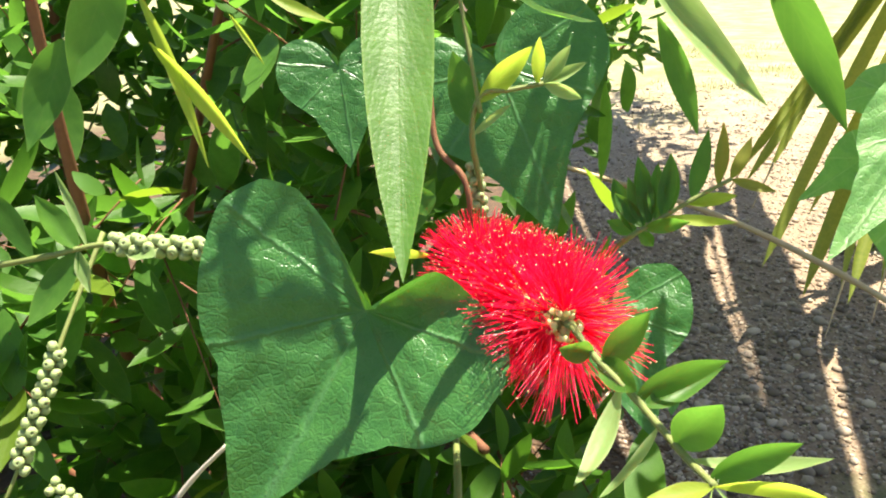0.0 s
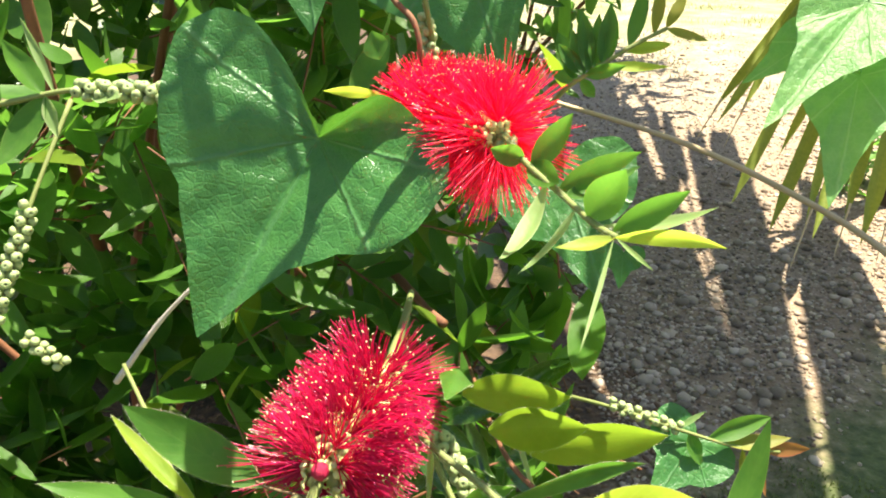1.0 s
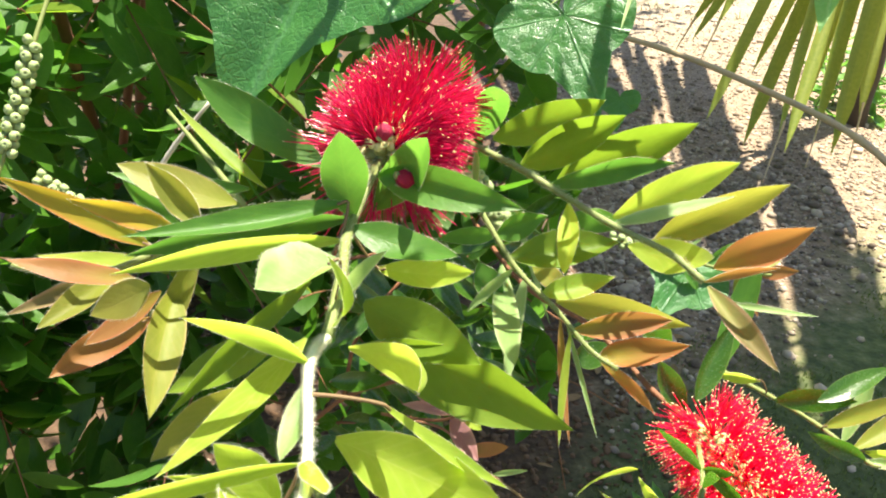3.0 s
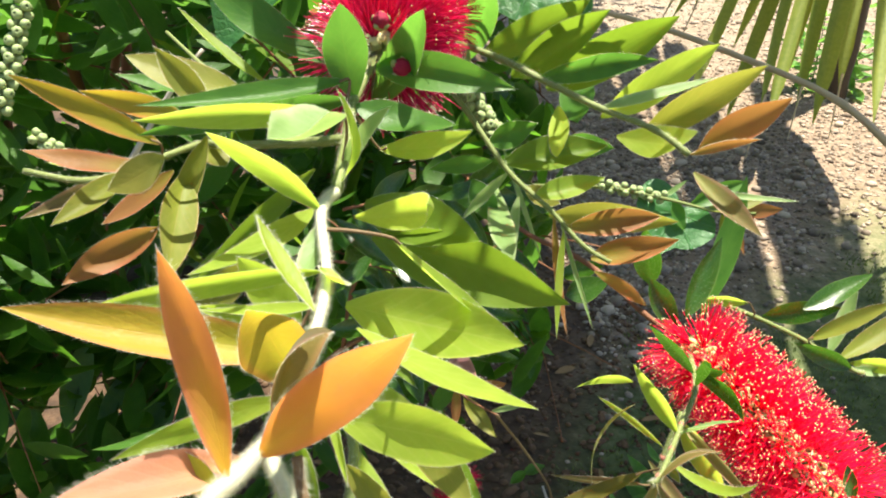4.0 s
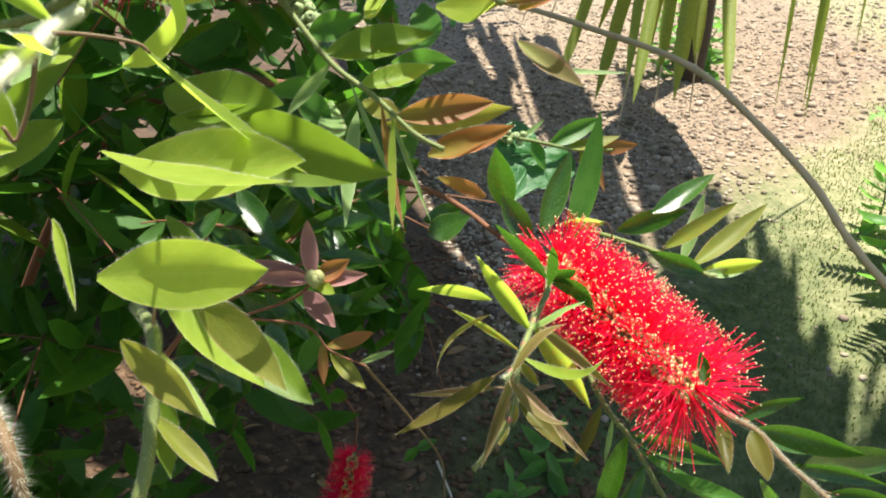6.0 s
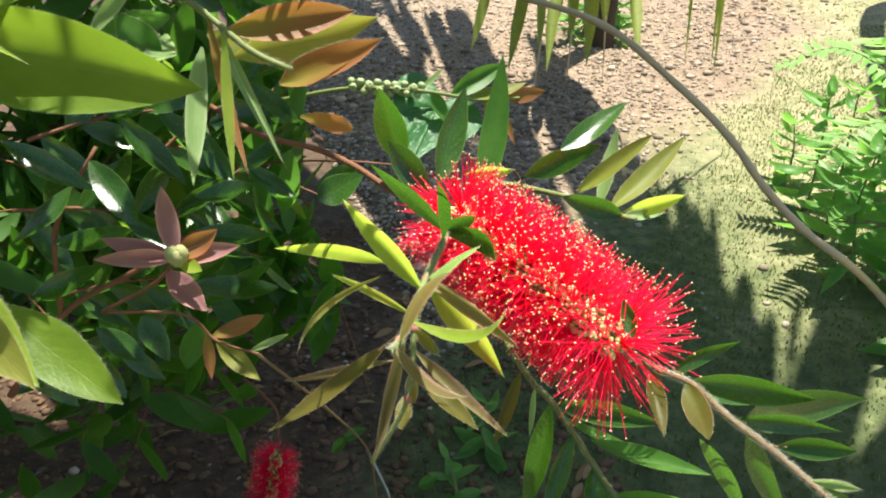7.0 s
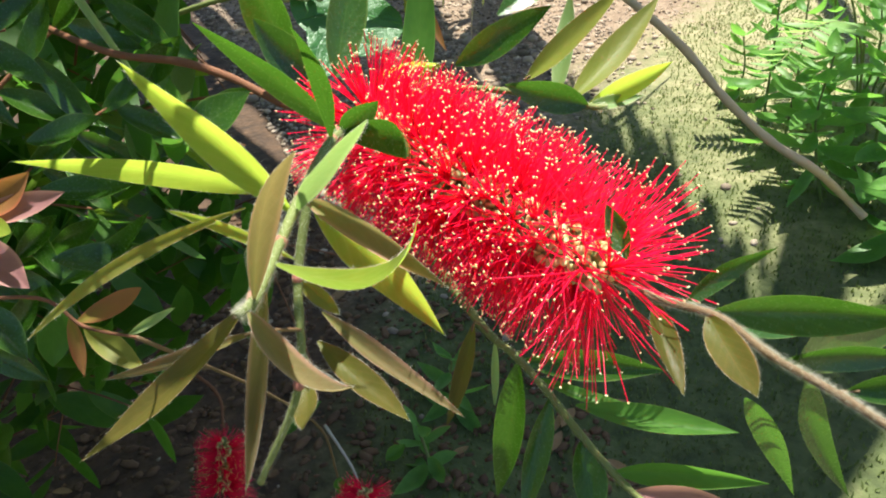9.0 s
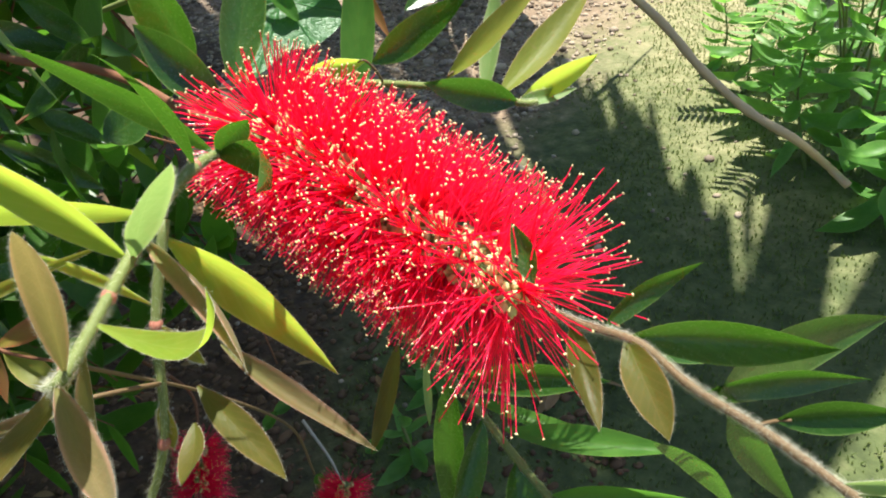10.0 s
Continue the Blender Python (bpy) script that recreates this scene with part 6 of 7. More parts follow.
for i in range(118):
    c = Vector((rnd.uniform(-0.025, 0.19), rnd.uniform(0.315, 0.445), rnd.uniform(1.07, 1.15))) if i < 104 else Vector((rnd.uniform(0.038, 0.128), rnd.uniform(0.110, 0.155), rnd.uniform(1.07, 1.10)))
    an = rnd.uniform(0, 6.28)
    if c.y > 0.25 and c.x < 0.10 and c.y < 0.385:
        continue
    leaf(BR, G, c, c + Vector((math.cos(an), math.sin(an), rnd.uniform(-0.4, 0.3))) * rnd.uniform(0.034, 0.05), rnd.uniform(0.009, 0.014), (rnd.gauss(0, 0.4), rnd.gauss(0, 0.4), 1), 0.06)
BR = branch("bottlebrush sprout with pale new leaves and spent capsules", (-0.0016, 0.3476, 0.8934), False)
stem(BR, [(-0.0004, 0.3595, 0.8684), (-0.0016, 0.3476, 0.8934), (-0.0054, 0.3416, 0.9203), (-0.0013, 0.3435, 0.9386), (0.0120, 0.3452, 0.9407), (0.0284, 0.3471, 0.9432)], 0.0016, 0.001, TWIG, "stem", 8)
stem(BR, [(-0.0013, 0.3407, 0.9311), (-0.0064, 0.3509, 0.9585), (-0.0115, 0.3611, 0.9859)], 0.0012, 0.001, TWIG)
capsules(BR, (-0.0049, 0.3515, 0.9039), (-0.0017, 0.3478, 0.8800), 16, 0.0024)
leaf(BR, G, (-0.0014, 0.3383, 0.9249), (-0.0144, 0.3505, 0.9587), 0.0165, (-0.29, -0.93, 0.23), 0.10)
leaf(BR, L, (0.0014, 0.3427, 0.9360), (0.0226, 0.3428, 0.9607), 0.0114, (0.11, -0.99, -0.10), 0.08)
leaf(BR, S, (0.0292, 0.3479, 0.9452), (0.0400, 0.3438, 0.9607), 0.0075, (-0.56, -0.81, 0.17), 0.08)
leaf(BR, S, (0.0292, 0.3470, 0.9427), (0.0477, 0.3415, 0.9533), 0.0063, (-0.46, -0.79, 0.39), 0.08)
leaf(BR, S, (0.0292, 0.3465, 0.9415), (0.0450, 0.3353, 0.9378), 0.0069, (-0.59, -0.79, -0.16), 0.08)
leaf(BR, L, (0.0253, 0.3477, 0.9453), (0.0259, 0.3445, 0.9647), 0.0067, (-0.42, -0.90, -0.13), 0.08)
leaf(BR, G, (-0.0064, 0.3509, 0.9585), (-0.0129, 0.3572, 0.9760), 0.0085, (-0.38, -0.91, 0.19), 0.06)
leaf(BR, S, (-0.0014, 0.3359, 0.9188), (0.0133, 0.3429, 0.9345), 0.0040, (0.35, -0.93, 0.08), 0.10)
leaf(BR, G, (-0.0268, 0.3257, 0.8857), (-0.0308, 0.3309, 0.8988), 0.0131, (-0.28, -0.92, 0.28), 0.08)
leaf(BR, G, (-0.0474, 0.3552, 0.8606), (-0.0258, 0.3702, 0.8917), 0.0162, (-0.01, -0.90, 0.44), 0.08)
leaf(BR, L, (-0.0247, 0.3092, 0.8716), (-0.0533, 0.3089, 0.8736), 0.0063, (-0.00, -0.97, -0.23), 0.05)

BR = branch("bottlebrush twig with small upright leaves over the path", (0.0657, 0.3330, 0.8673), False)
stem(BR, [(0.0482, 0.3521, 0.8364), (0.0657, 0.3330, 0.8673), (0.0793, 0.3323, 0.8775), (0.0982, 0.3328, 0.8899), (0.1166, 0.3371, 0.8985)], 0.0014, 0.001, TWIG)
leaf(BR, G, (0.0827, 0.3297, 0.8839), (0.0887, 0.3410, 0.9110), 0.0087, (-0.41, -0.81, 0.43), 0.08)
leaf(BR, G, (0.0982, 0.3339, 0.8925), (0.1065, 0.3458, 0.9209), 0.0087, (-0.42, -0.79, 0.45), 0.08)
leaf(BR, O, (0.1095, 0.3363, 0.8974), (0.1136, 0.3473, 0.9239), 0.0068, (-0.62, -0.69, 0.38), 0.08)
leaf(BR, O, (0.1152, 0.3376, 0.8999), (0.1267, 0.3451, 0.9172), 0.0068, (-0.46, -0.66, 0.59), 0.08)
leaf(BR, O, (0.1166, 0.3368, 0.8978), (0.1381, 0.3355, 0.8925), 0.0056, (0.08, -0.85, 0.53), 0.08)
leaf(BR, L, (0.0954, 0.3322, 0.8887), (0.1193, 0.3343, 0.8914), 0.0068, (-0.00, -0.77, 0.64), 0.06)
leaf(BR, G, (0.0770, 0.3271, 0.8781), (0.0945, 0.3192, 0.8834), 0.0075, (-0.39, -0.92, -0.07), 0.06)
leaf(BR, L, (0.0868, 0.3293, 0.8825), (0.1160, 0.3199, 0.8828), 0.0055, (-0.25, -0.74, 0.62), 0.06)
leaf(BR, G, (0.0775, 0.3388, 0.8803), (0.0750, 0.3496, 0.9071), 0.0102, (-0.44, -0.85, 0.30), 0.08)
leaf(BR, G, (0.0716, 0.3354, 0.8725), (0.0648, 0.3549, 0.8948), 0.0103, (-0.02, -0.75, 0.66), 0.08)
leaf(BR, G, (0.0780, 0.3380, 0.8820), (0.0750, 0.3450, 0.9050), 0.0085, (-0.25, -0.88, 0.40), 0.08)
leaf(BR, G, (0.0820, 0.3380, 0.8820), (0.0840, 0.3450, 0.9050), 0.0090, (-0.25, -0.88, 0.40), 0.08)
leaf(BR, G, (0.0880, 0.3380, 0.8860), (0.0900, 0.3450, 0.9090), 0.0085, (-0.25, -0.88, 0.40), 0.08)
leaf(BR, G, (0.0750, 0.3380, 0.8770), (0.0640, 0.3450, 0.8900), 0.0080, (-0.25, -0.88, 0.40), 0.08)
leaf(BR, G, (0.0740, 0.3380, 0.8720), (0.0850, 0.3450, 0.8620), 0.0070, (-0.25, -0.88, 0.40), 0.08)
leaf(BR, G, (0.0720, 0.3380, 0.8730), (0.0610, 0.3450, 0.8760), 0.0075, (-0.25, -0.88, 0.40), 0.08)
leaf(BR, G, (0.0760, 0.3380, 0.8770), (0.0700, 0.3450, 0.8980), 0.0075, (-0.25, -0.88, 0.40), 0.08)

BR = branch("bottlebrush twig with a whitish seed spike and a rusty tip", (0.1212, 0.3879, 0.6315), False)
stem(BR, [(0.0768, 0.4239, 0.6173), (0.1212, 0.3871, 0.6296), (0.1641, 0.3655, 0.6274), (0.2031, 0.3618, 0.6165), (0.2343, 0.3611, 0.6127)], 0.0016, 0.001, TWIG)
capsules(BR, (0.1212, 0.3879, 0.6315), (0.1660, 0.3655, 0.6274), 22, 0.0028)
leaf(BR, G, (0.1813, 0.3078, 0.5594), (0.2198, 0.3548, 0.6471), 0.0187, (-0.62, -0.55, 0.56), 0.06)
leaf(BR, G, (0.1836, 0.3653, 0.6255), (0.2284, 0.3710, 0.6347), 0.0141, (0.04, -0.92, 0.39), 0.06)
leaf(BR, O, (0.1992, 0.3625, 0.6183), (0.2421, 0.3654, 0.6215), 0.0120, (-0.04, -0.40, 0.91), 0.06)
leaf(BR, RU, (0.2227, 0.3607, 0.6128), (0.2558, 0.3626, 0.6143), 0.0108, (0.03, -0.93, 0.37), 0.06)
leaf(BR, G, (0.1739, 0.3641, 0.6238), (0.1798, 0.3554, 0.6042), 0.0112, (0.20, -0.87, 0.45), 0.06)
leaf(BR, O, (0.2071, 0.3586, 0.6094), (0.2111, 0.3474, 0.5845), 0.0066, (-0.61, -0.75, 0.24), 0.06)
leaf(BR, RU, (0.2188, 0.3574, 0.6057), (0.2248, 0.3478, 0.5844), 0.0058, (0.04, -0.91, 0.42), 0.06)
leaf(BR, S, (0.1660, 0.3672, 0.6309), (0.1835, 0.3713, 0.6386), 0.0040, (-0.05, -0.83, 0.55), 0.10)

BR = branch("bottlebrush branch with a pale green seed spike", (-0.2713, 0.3373, 0.8533), False)
stem(BR, [(-0.3293, 0.3690, 0.8332), (-0.2713, 0.3373, 0.8533), (-0.2238, 0.3331, 0.8627), (-0.1906, 0.3372, 0.8680), (-0.1364, 0.3295, 0.8675)], 0.0018, 0.0012, TWIG, "stem", 10)
capsules(BR, (-0.1906, 0.3372, 0.8680), (-0.1350, 0.3296, 0.8675), 34, 0.0032)
leaf(BR, S, (-0.2007, 0.3363, 0.8675), (-0.2192, 0.3494, 0.9044), 0.0049, (0.11, -0.92, 0.38), 0.05)
leaf(BR, G, (-0.2093, 0.3354, 0.8664), (-0.2231, 0.3349, 0.8952), 0.0139, (0.75, -0.56, 0.35), 0.08)
leaf(BR, G, (-0.2036, 0.3331, 0.8595), (-0.2269, 0.3110, 0.8337), 0.0153, (0.27, -0.84, 0.47), 0.08)
leaf(BR, G, (-0.2295, 0.3333, 0.8642), (-0.2484, 0.3351, 0.8998), 0.0121, (0.26, -0.95, 0.18), 0.08)
leaf(BR, S, (-0.2036, 0.3326, 0.8581), (-0.2008, 0.3275, 0.8446), 0.0076, (0.07, -0.93, 0.36), 0.06)
leaf(BR, S, (-0.1841, 0.3273, 0.8693), (-0.1585, 0.3178, 0.8684), 0.0106, (-0.21, -0.62, 0.75), 0.10)

BR = branch("spent bottlebrush twig with grey-green capsules", (-0.2539, 0.4062, 0.8164), False)
stem(BR, [(-0.2469, 0.4310, 0.8411), (-0.2588, 0.3786, 0.7865), (-0.2731, 0.3351, 0.7273), (-0.2826, 0.3235, 0.7059)], 0.0016, 0.001, TWIG)
capsules(BR, (-0.2588, 0.3786, 0.7865), (-0.2731, 0.3351, 0.7273), 34, 0.0034)
capsules(BR, (-0.2664, 0.3495, 0.7063), (-0.2403, 0.3414, 0.6906), 14, 0.003)

# flowers low down by the soil
BR = branch("low bottlebrush twig with two dark red flower spikes", (0.0337, 0.5842, 0.1998), False)
stem(BR, [(-0.0167, 0.6335, 0.2471), (0.0238, 0.5918, 0.2060), (0.0205, 0.5621, 0.1784)], 0.002, 0.0016, BARK)
flower_spike(BR, (0.0180, 0.5577, 0.1706), (-0.0015, 0.5283, 0.1255), 0.024, 34, 40, RED, 0.1, 0.0003, "dark red brush of stamens")
stem(BR, [(0.1178, 0.5437, 0.1460), (0.1287, 0.5061, 0.1140), (0.1298, 0.4838, 0.1001)], 0.0016, 0.0012, DEAD)
flower_spike(BR, (0.1356, 0.4815, 0.0996), (0.1106, 0.4631, 0.0777), 0.024, 30, 38, RED, 0.1, 0.0003, "dark red brush of stamens")
for px, py, pz, ax, ay, az, w in ((0.1631, 0.4864, 0.1216, 0.024, 0.0, 0.010, 0.015), (0.0963, 0.5443, 0.1730, -0.02, 0.0, -0.02, 0.013), (0.0926, 0.5440, 0.1706, 0.03, 0.01, 0.0, 0.014), (0.1129, 0.4979, 0.1123, -0.005, 0.0, -0.025, 0.012)):
    leaf(BR, G, (px, py, pz), (px + ax, py + ay, pz + az), w, (0, -0.5, 0.8), 0.05)

# dead twigs
tw = thing("dead_twig", (-0.1893, 0.3086, 0.7014), "bleached dry twig caught among the leaves", "twig")
stem(tw, [(-0.1354, 0.3146, 0.7635), (-0.1601, 0.3140, 0.7382), (-0.1893, 0.3086, 0.7014)], 0.0011, 0.0019, DEAD)
tw = thing("dead_twig", (-0.0688, 0.1243, 0.7832), "thin pale dry stalk standing among the leaves", "twig")
stem(tw, [(-0.0688, 0.1243, 0.7832), (-0.0871, 0.1512, 0.7905), (-0.1093, 0.1798, 0.8007)], 0.0012, 0.0007, TWIG)

# ---------- climbing vine with heart-shaped leaves ----------
vine = thing("climbing_vine", (-0.0279, 0.3692, 0.9662), "climbing vine with large heart-shaped dark green leaves and brown stalk", "vine")
stem(vine, [(-0.0295, 0.3647, 0.9820), (-0.0259, 0.3500, 0.9455), (-0.0221, 0.3385, 0.9168), (-0.0094, 0.3281, 0.9031), (-0.0072, 0.3258, 0.8838), (-0.0187, 0.3367, 0.8587), (-0.0450, 0.3233, 0.8419), (-0.0504, 0.2798, 0.8576)], 0.0018, 0.0011, BARK, "stalk")
heart_leaf(vine, (-0.0510, 0.2790, 0.8585), (-0.1037, 0.2339, 0.7795), 1.0, (0.21, -0.91, 0.36), VINE, 0.05, "large dark green heart-shaped leaf with pale veins", 0.03, 0.36, 0.75, (FLANK_X, FLANK_A, FLANK_B))
heart_leaf(vine, (0.0083, 0.4308, 0.9406), (0.0411, 0.3877, 0.8514), 1.0, (-0.06, -0.97, 0.23), VINE, 0.05)
heart_leaf(vine, (-0.0872, 0.4464, 0.9406), (-0.0807, 0.4246, 0.8827), 1.0, (0.19, -0.96, 0.19), VINE, 0.05)
heart_leaf(vine, (0.0835, 0.4275, 0.7860), (0.1014, 0.3738, 0.7271), 1.0, (-0.14, -0.94, 0.33), VINE, 0.05)
heart_leaf(vine, (0.1362, 0.4591, 0.7169), (0.1325, 0.4468, 0.6937), 1.0, (-0.20, -0.91, 0.36), VINE, 0.05)
heart_leaf(vine, (0.1769, 0.3685, 0.6137), (0.1421, 0.3385, 0.5877), 1.0, (-0.26, -0.89, 0.38), VINE, 0.05)
vine2 = thing("climbing_vine", (0.3054, 0.5129, 0.9398), "vine shoot with pale green arrow-shaped leaves in bright sun", "vine")
stem(vine2, [(0.3416, 0.5482, 0.9682), (0.3092, 0.5084, 0.9290), (0.2933, 0.4895, 0.8862), (0.2872, 0.4717, 0.8451)], 0.0015, 0.001, TWIG, "stalk")
stem(vine2, [(0.3033, 0.5021, 0.9147), (0.2818, 0.5007, 0.9134), (0.2623, 0.5001, 0.9137)], 0.001, 0.0008, TWIG, "stalk")
heart_leaf(vine2, (0.2654, 0.4997, 0.9126), (0.2205, 0.4937, 0.9027), 0.62, (-0.40, -0.91, 0.09), VINEPALE, 0.06)
heart_leaf(vine2, (0.2765, 0.4610, 0.8975), (0.2012, 0.4063, 0.8273), 0.52, (-0.43, -0.88, 0.19), VINEPALE, 0.10)
heart_leaf(vine2, (0.2607, 0.5014, 0.8661), (0.2147, 0.4882, 0.8394), 0.60, (-0.39, -0.90, 0.18), VINEPALE, 0.06)
heart_leaf(vine2, (0.2781, 0.4523, 0.8515), (0.2540, 0.4075, 0.7742), 0.60, (-0.46, -0.84, 0.27), VINEPALE, 0.08)
heart_leaf(vine2, (0.3088, 0.4854, 0.8752), (0.3278, 0.4538, 0.7995), 0.60, (-0.50, -0.84, 0.21), VINEPALE, 0.08)

# ---------- long arching cane ----------
cane = thing("arching_cane", (0.8856, 0.5481, 0.1786), "long bare grey-brown cane arching over the path", "cane")
stem(cane, [(0.1457, 1.5703, 0.5938), (0.4217, 1.3464, 0.5525), (0.5695, 1.1582, 0.5158), (0.6376, 0.9435, 0.4959), (0.6979, 0.8169, 0.4240), (0.7389, 0.7358, 0.3615), (0.7608, 0.6734, 0.3031), (0.7978, 0.6213, 0.2486), (0.8405, 0.5765, 0.2090), (0.9588, 0.6134, 0.1110), (0.9788, 0.5830, 0.0789)], 0.0050, 0.0062, CANE, "stem")

# ---------- plant with long strap leaves beyond the path ----------


def strap(parent, base, tip, width, bend, mat=STRAP, nrm=None):
    b, t = Vector(base), Vector(tip)
    nrm = nrm or Vector((rnd.uniform(-0.5, 0.1), -1.0, rnd.uniform(0.0, 0.5)))
    pts, faces, uvs = blade_points(b, t, width, nrm, bend, rnd.uniform(0.2, 0.5), 10, 4, (0.14, 0.24), rnd.uniform(-0.4, 0.4))
    return part("strap_leaf", mesh_of("strap_leaf", pts, faces, uvs), mat, parent, "", b)


CROWN = Vector((1.5406, 2.4820, 1.4493))
flax = thing("strap_leaved_plant", CROWN, "leaning plant with a crown of long drooping olive strap leaves", "plant", "strap-leaved plants")
stem(flax, [(CROWN.x - 0.03, CROWN.y - 0.05, -0.03), (CROWN.x + 0.02, CROWN.y, 0.6), tuple(CROWN)], 0.05, 0.04, TRUNK, "trunk")
for tip, w, up in (((0.7437, 1.8359, 0.2277), 0.055, 0.7), ((0.8035, 1.7103, 0.1972), 0.062, 0.8), ((0.8888, 1.7011, 0.2214), 0.066, 0.8), ((0.9665, 1.6680, 0.2423), 0.07, 0.9), ((0.9846, 1.6064, 0.2072), 0.075, 0.9),
                   ((0.7404, 2.0333, 0.4024), 0.05, 0.8), ((0.8091, 2.0532, 0.4238), 0.045, 0.8), ((0.7477, 2.1043, 0.4218), 0.05, 0.8), ((0.9263, 1.7248, 0.1706), 0.06, 0.8),
                   ((0.9935, 1.8321, 0.2127), 0.05, 0.8), ((1.1153, 1.7407, 0.2499), 0.07, 0.9), ((1.1123, 1.5581, 0.2186), 0.07, 0.9), ((0.9616, 2.0925, 0.2895), 0.05, 0.8)):
    t = Vector(tip)
    b = t.lerp(CROWN, up) + Vector((rnd.uniform(-0.05, 0.05), rnd.uniform(-0.05, 0.05), rnd.uniform(-0.04, 0.04)))
    strap(flax, b, t, w * 0.72, rnd.uniform(0.02, 0.07))
    # dried thread-like end of the leaf
    e = t + (t - b).normalized() * rnd.uniform(0.05, 0.11) + Vector((0, 0, -0.03))
    if rnd.random() < 0.4:
        stem(flax, [t.lerp(b, 0.04), t.lerp(e, 0.5), e], 0.003, 0.0008, CANE, "dry_tip")


# a second plant leans over the path; its unseen crown overhead is added to throw the streaks of shade
SHADE = Vector((0.45, 0.25, 0.0))
SLOPE = Vector((sun_dir.x / sun_dir.z, sun_dir.y / sun_dir.z, 1.0))
CROWN2 = SHADE + SLOPE * 2.2
flax2 = thing("strap_leaved_plant", CROWN2, "leaning plant with hanging strap leaves and an unseen crown added for shade", "plant", "strap-leaved plants")
stem(flax2, [(3.3, 2.5, -0.03), (2.9, 2.4, 1.2), (CROWN2.x + 0.45, CROWN2.y + 0.1, CROWN2.z - 0.08), tuple(CROWN2)], 0.05, 0.03, CANE, "trunk")
for tip, w in (((1.1099, 1.3570, 0.2454), 0.014), ((1.1696, 1.3362, 0.2342), 0.018), ((1.1785, 1.3349, 0.2153), 0.022), ((1.3444, 1.4167, 0.3456), 0.014)):
    t = Vector(tip)
    strap(flax2, Vector((t.x + 0.01, t.y + 0.03, 2.2)), t, w, 0.01)


def overhead(n, az0, az1, near, w0, w1, reach=1.0, gaps=(), most=9.0):
    """Unseen leaves added to the crown for shade, spread level between two bearings and ending at a reach that falls
    off with the bearing.
    """
    done = 0
    while done < n:
        az = rnd.uniform(az0, az1)
        if any(abs(az - q) < 1.5 for q in gaps):
            continue
        done += 1
        r1 = reach * float(np.interp(az, (-20, 4, 8, 12, 17, 20, 22, 24, 26, 31, 40), (4.8, 4.8, 4.1, 3.5, 3.1, 2.75, 2.3, 1.85, 1.5, 1.25, 1.08))) * rnd.uniform(0.72, 1.0)
        r0, r1 = near * rnd.uniform(0.5, 1.2), min(r1, most * rnd.uniform(0.6, 1.0))
        d = Vector((math.sin(radians(az)), math.cos(radians(az)), 0))
        z0, z1 = 2.2 + rnd.uniform(-0.03, 0.06), 2.2 + rnd.uniform(-0.10, 0.28)
        base = SHADE + d * r0 + SLOPE * z0
        stem(flax2, [CROWN2 - Vector((0, 0, 0.02)), CROWN2.lerp(base, 0.5) + Vector((0, 0, 0.03)), base + d * 0.03], 0.007, 0.004, STRAP, "leaf_stalk")
        strap(flax2, base, SHADE + d * r1 + SLOPE * z1, rnd.uniform(w0, w1), rnd.uniform(-0.03, 0.02), STRAP, Vector((rnd.gauss(0, 0.35), rnd.gauss(0, 0.35), 1)))


# each group is laid out by the ground it has to shade
overhead(34, -4, 35, 0.35, 0.022, 0.042, 1.0, (10.0, 17.5, 26.0))
overhead(11, -2, 25, 1.5, 0.05, 0.075, 1.0, (10.0, 17.5))
overhead(13, 8, 70, 0.08, 0.04, 0.07, 1.0, (), 0.86)
overhead(12, 1, 7, 3.2, 0.06, 0.10, 1.3)
overhead(12, 11.5, 16, 1.3, 0.045, 0.075)
overhead(9, 18.8, 24.8, 1.2, 0.045, 0.08)
overhead(6, -3, 8.4, 1.0, 0.05, 0.08, 0.75)
overhead(16, 0, 10, 2.2, 0.05, 0.09, 1.1)
overhead(11, -78, -66, 0.45, 0.05, 0.08, 1.0, (), 1.05)
overhead(10, -24, 4, 0.9, 0.06, 0.09, 1.0, (), 2.3)
overhead(54, -66, 4, 0.40, 0.05, 0.085, 1.0, (-57, -59, -61, -63), 1.35)
overhead(26, -62, -14, 0.3, 0.05, 0.085, 1.0, (), 1.35)
overhead(13, 12, 27, 0.7, 0.03, 0.05, 1.0, (17.5, 24.0))
overhead(11, 13, 21.3, 1.5, 0.05, 0.08, 1.1, (17.5,))
overhead(14, 29, 56, 0.15, 0.045, 0.08, 1.0, (), 0.92)
overhead(10, 27, 56, 0.45, 0.022, 0.038, 1.0, (), 1.2)

# ---------- young plants beside the path ----------


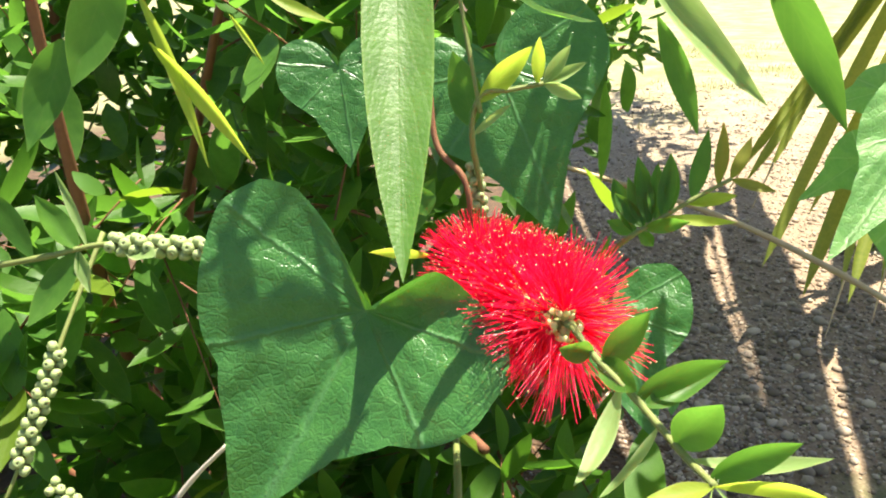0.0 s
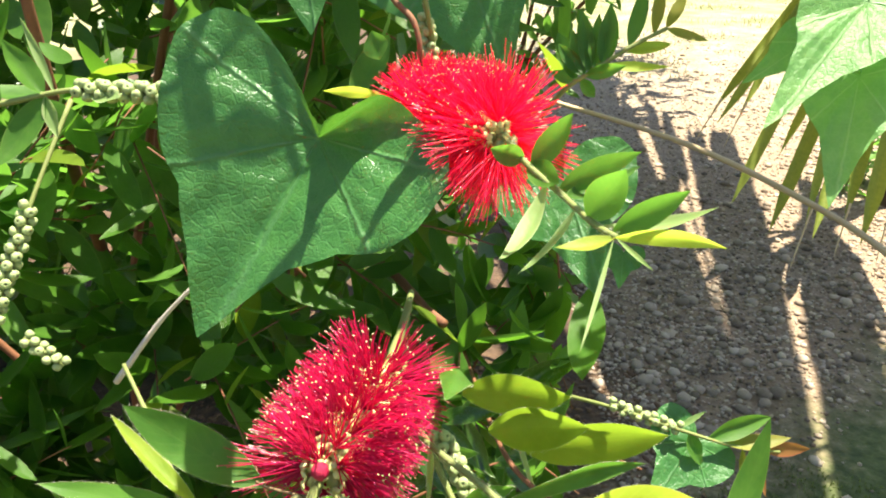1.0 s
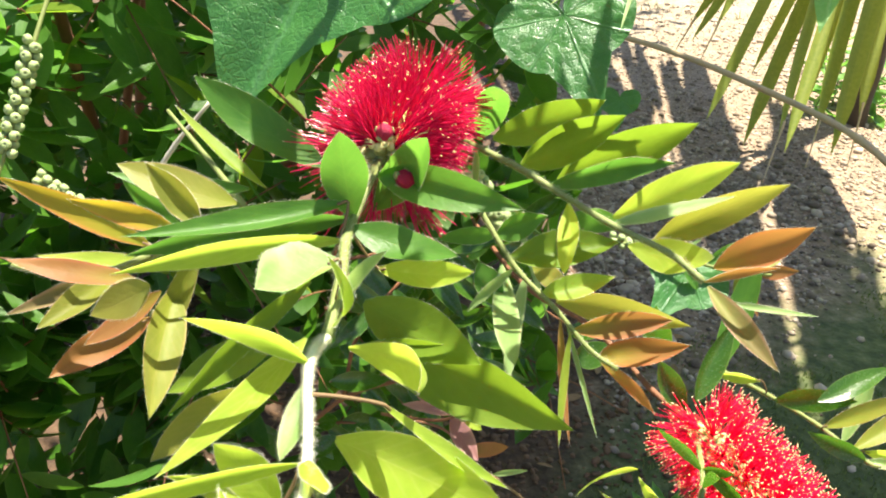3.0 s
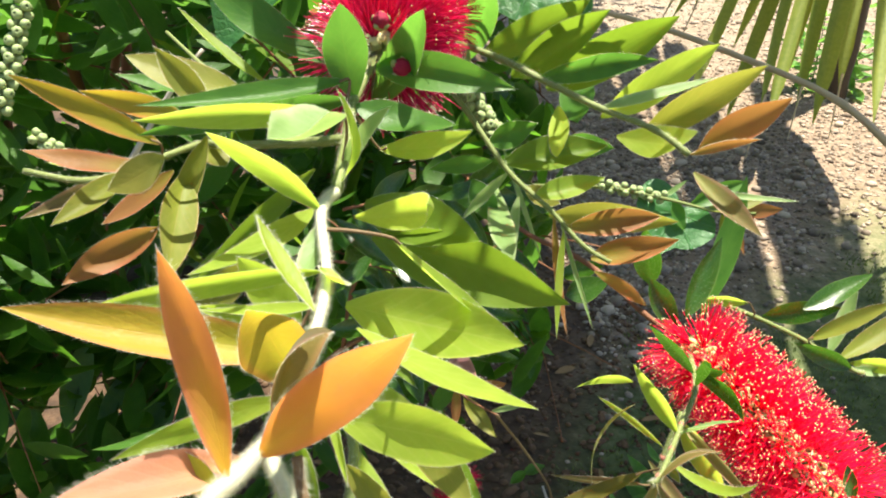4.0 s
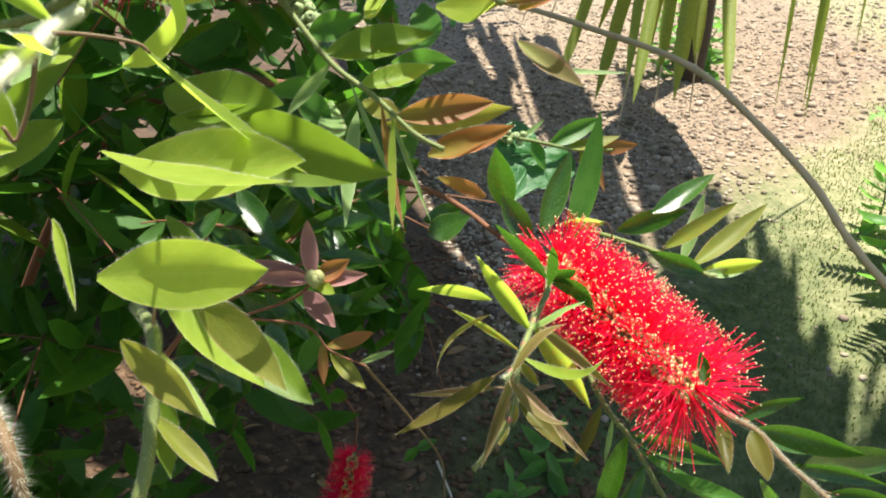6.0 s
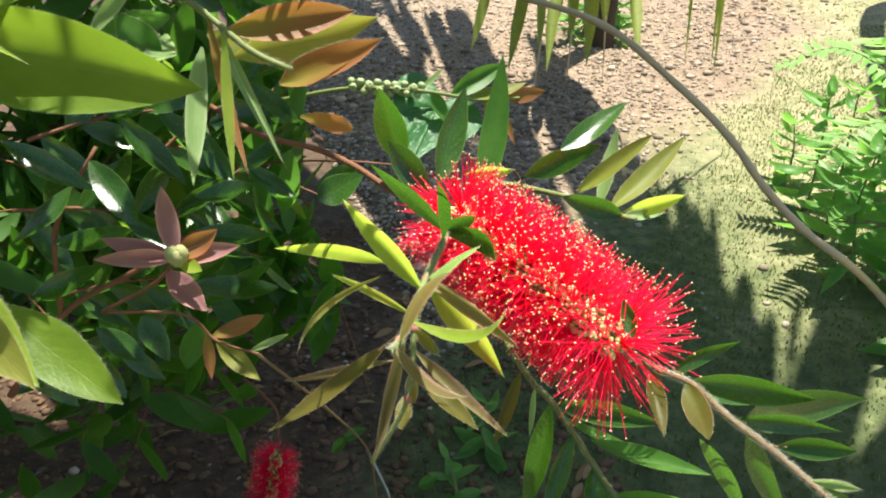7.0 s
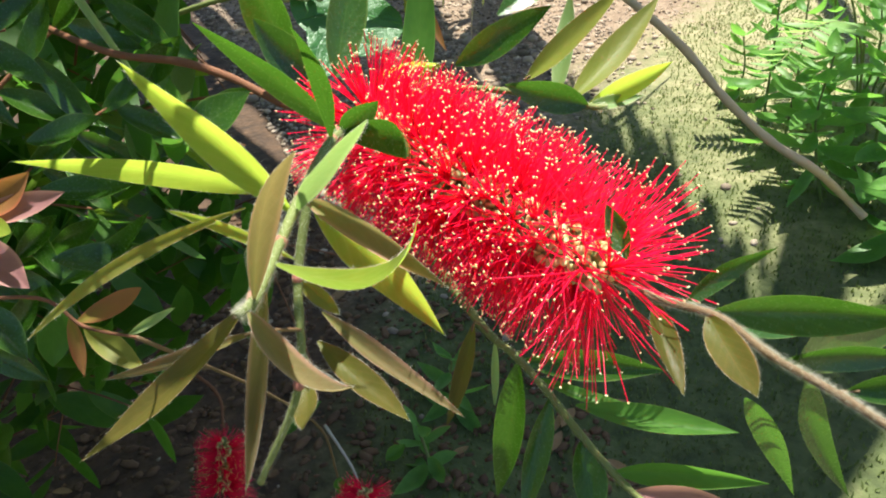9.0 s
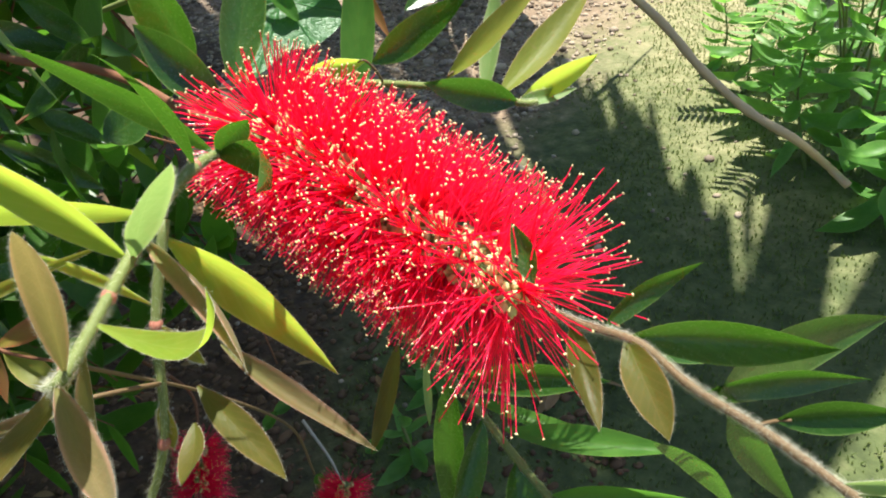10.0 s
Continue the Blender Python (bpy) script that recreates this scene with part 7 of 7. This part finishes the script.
def herb(at, height, n, size, lean=(0, 0), label="leafy young plant in the sun beside the path"):
    at = Vector((at[0], at[1], ground_z(at[0], at[1]) - 0.003))
    h = thing("young_plant", at, label, "plant", "young plants beside the path")
    top = at + Vector((lean[0], lean[1], height))
    mid = at.lerp(top, 0.5) + Vector((rnd.gauss(0, 0.02), rnd.gauss(0, 0.02), 0))
    stem(h, [at, mid, top], 0.003, 0.0015, TWIG)
    path = smooth_path([at, mid, top], 10)
    for i in range(n):
        s = 0.18 + 0.82 * (i // 2) / max(1, n // 2 - 1)
        c = path[min(len(path) - 1, int(s * (len(path) - 1)))]
        an = (i // 2) * 1.57 + (i % 2) * 3.14 + rnd.uniform(-0.35, 0.35) + height * 20
        d = Vector((math.cos(an), math.sin(an), rnd.uniform(-0.5, 0.3) + 0.7 * s * s)).normalized()
        ln = size * rnd.uniform(0.7, 1.15) * (1.1 - 0.45 * s)
        pts, faces, uvs = blade_points(c, c + d * ln, ln * rnd.uniform(0.28, 0.44), (d.x * -0.3 + rnd.gauss(0, 0.3), d.y * -0.3 + rnd.gauss(0, 0.3), 1), rnd.uniform(0.0, 0.22), 0.4, 8, 4, (0.8, 1.05), rnd.uniform(-0.4, 0.4), 0.08)
        part("leaf", mesh_of("herb_leaf", pts, faces, uvs), HERB, h, "", c)
    return h


for x, y, hh, n, sz, lx, ly in ((1.07, 0.73, 0.26, 16, 0.09, 0.0, 0.03), 
                                (1.15, 0.90, 0.30, 18, 0.08, 0.03, 0.02), (1.25, 0.78, 0.32, 18, 0.09, 0.0, 0.0), (1.29, 1.17, 0.15, 12, 0.07, 0.0, 0.0), (1.05, 0.55, 0.22, 14, 0.09, 0.0, 0.0),
                                (1.38, 1.0, 0.34, 18, 0.08, 0.0, 0.05), (1.2, 0.6, 0.28, 16, 0.09, 0.0, 0.0), (1.5, 0.85, 0.36, 18, 0.09, 0.0, 0.0), (1.12, 0.68, 0.25, 16, 0.09, 0.02, 0.0), (1.32, 0.9, 0.34, 18, 0.09, 0.0, 0.0), (1.22, 1.02, 0.26, 16, 0.08, 0.0, 0.0),
                                (1.42, 2.55, 0.22, 16, 0.09, 0.0, 0.0), (1.55, 2.65, 0.26, 16, 0.10, 0.0, 0.0), (1.62, 2.45, 0.22, 16, 0.09, 0.0, 0.0), (1.75, 2.75, 0.3, 16, 0.10, 0.0, 0.0), (0.30, 0.62, 0.10, 9, 0.05, 0.0, 0.0), (0.22, 0.55, 0.08, 8, 0.045, 0.0, 0.0)):
    herb((x, y), hh, int(n * 1.3), sz * 1.3, (lx, ly))


# ---------- feathery young tree seedling at the lawn's edge ----------
FEATHER = leaf_material("pale feathery leaflet", (0.16, 0.30, 0.08), (0.28, 0.42, 0.15), (0.36, 0.46, 0.20), 0.4, 0.42, 0.15)
fern = thing("feather_leaved_plant", (1.36, 0.90, ground_z(1.36, 0.90)), "young plant with pale feathery leaves in full sun", "plant")
root = ORG[fern]
for k, (az, reach, rise) in enumerate(((200, 0.20, 0.34), (255, 0.24, 0.28), (310, 0.18, 0.36), (150, 0.22, 0.30), (20, 0.2, 0.33))):
    d = Vector((math.sin(radians(az)), math.cos(radians(az)), 0))
    rib = [root - Vector((0, 0, 0.004)), root + d * (reach * 0.35) + Vector((0, 0, rise * 0.75)), root + d * reach + Vector((0, 0, rise)), root + d * (reach * 1.6) + Vector((0, 0, rise * 0.9))]
    stem(fern, rib, 0.0025, 0.001, TWIG, "rib")
    path = smooth_path(rib, 8)
    side = Vector((d.y, -d.x, 0))
    for i in range(9, len(path)):
        for sg in (-1, 1):
            ln = 0.062 * (1.0 - 0.55 * abs((i - 9) / (len(path) - 10) - 0.35))
            tip = path[i] + side * (sg * ln) + d * (0.3 * ln) + Vector((0, 0, rnd.uniform(-0.012, 0.008)))
            pts, faces, uvs = blade_points(path[i], tip, ln * 0.26, (rnd.gauss(0, 0.2), rnd.gauss(0, 0.2), 1), 0.05, 0.3, 6, 2, (0.6, 0.9))
            part("leaflet", mesh_of("leaflet", pts, faces, uvs), FEATHER, fern, "", path[i])
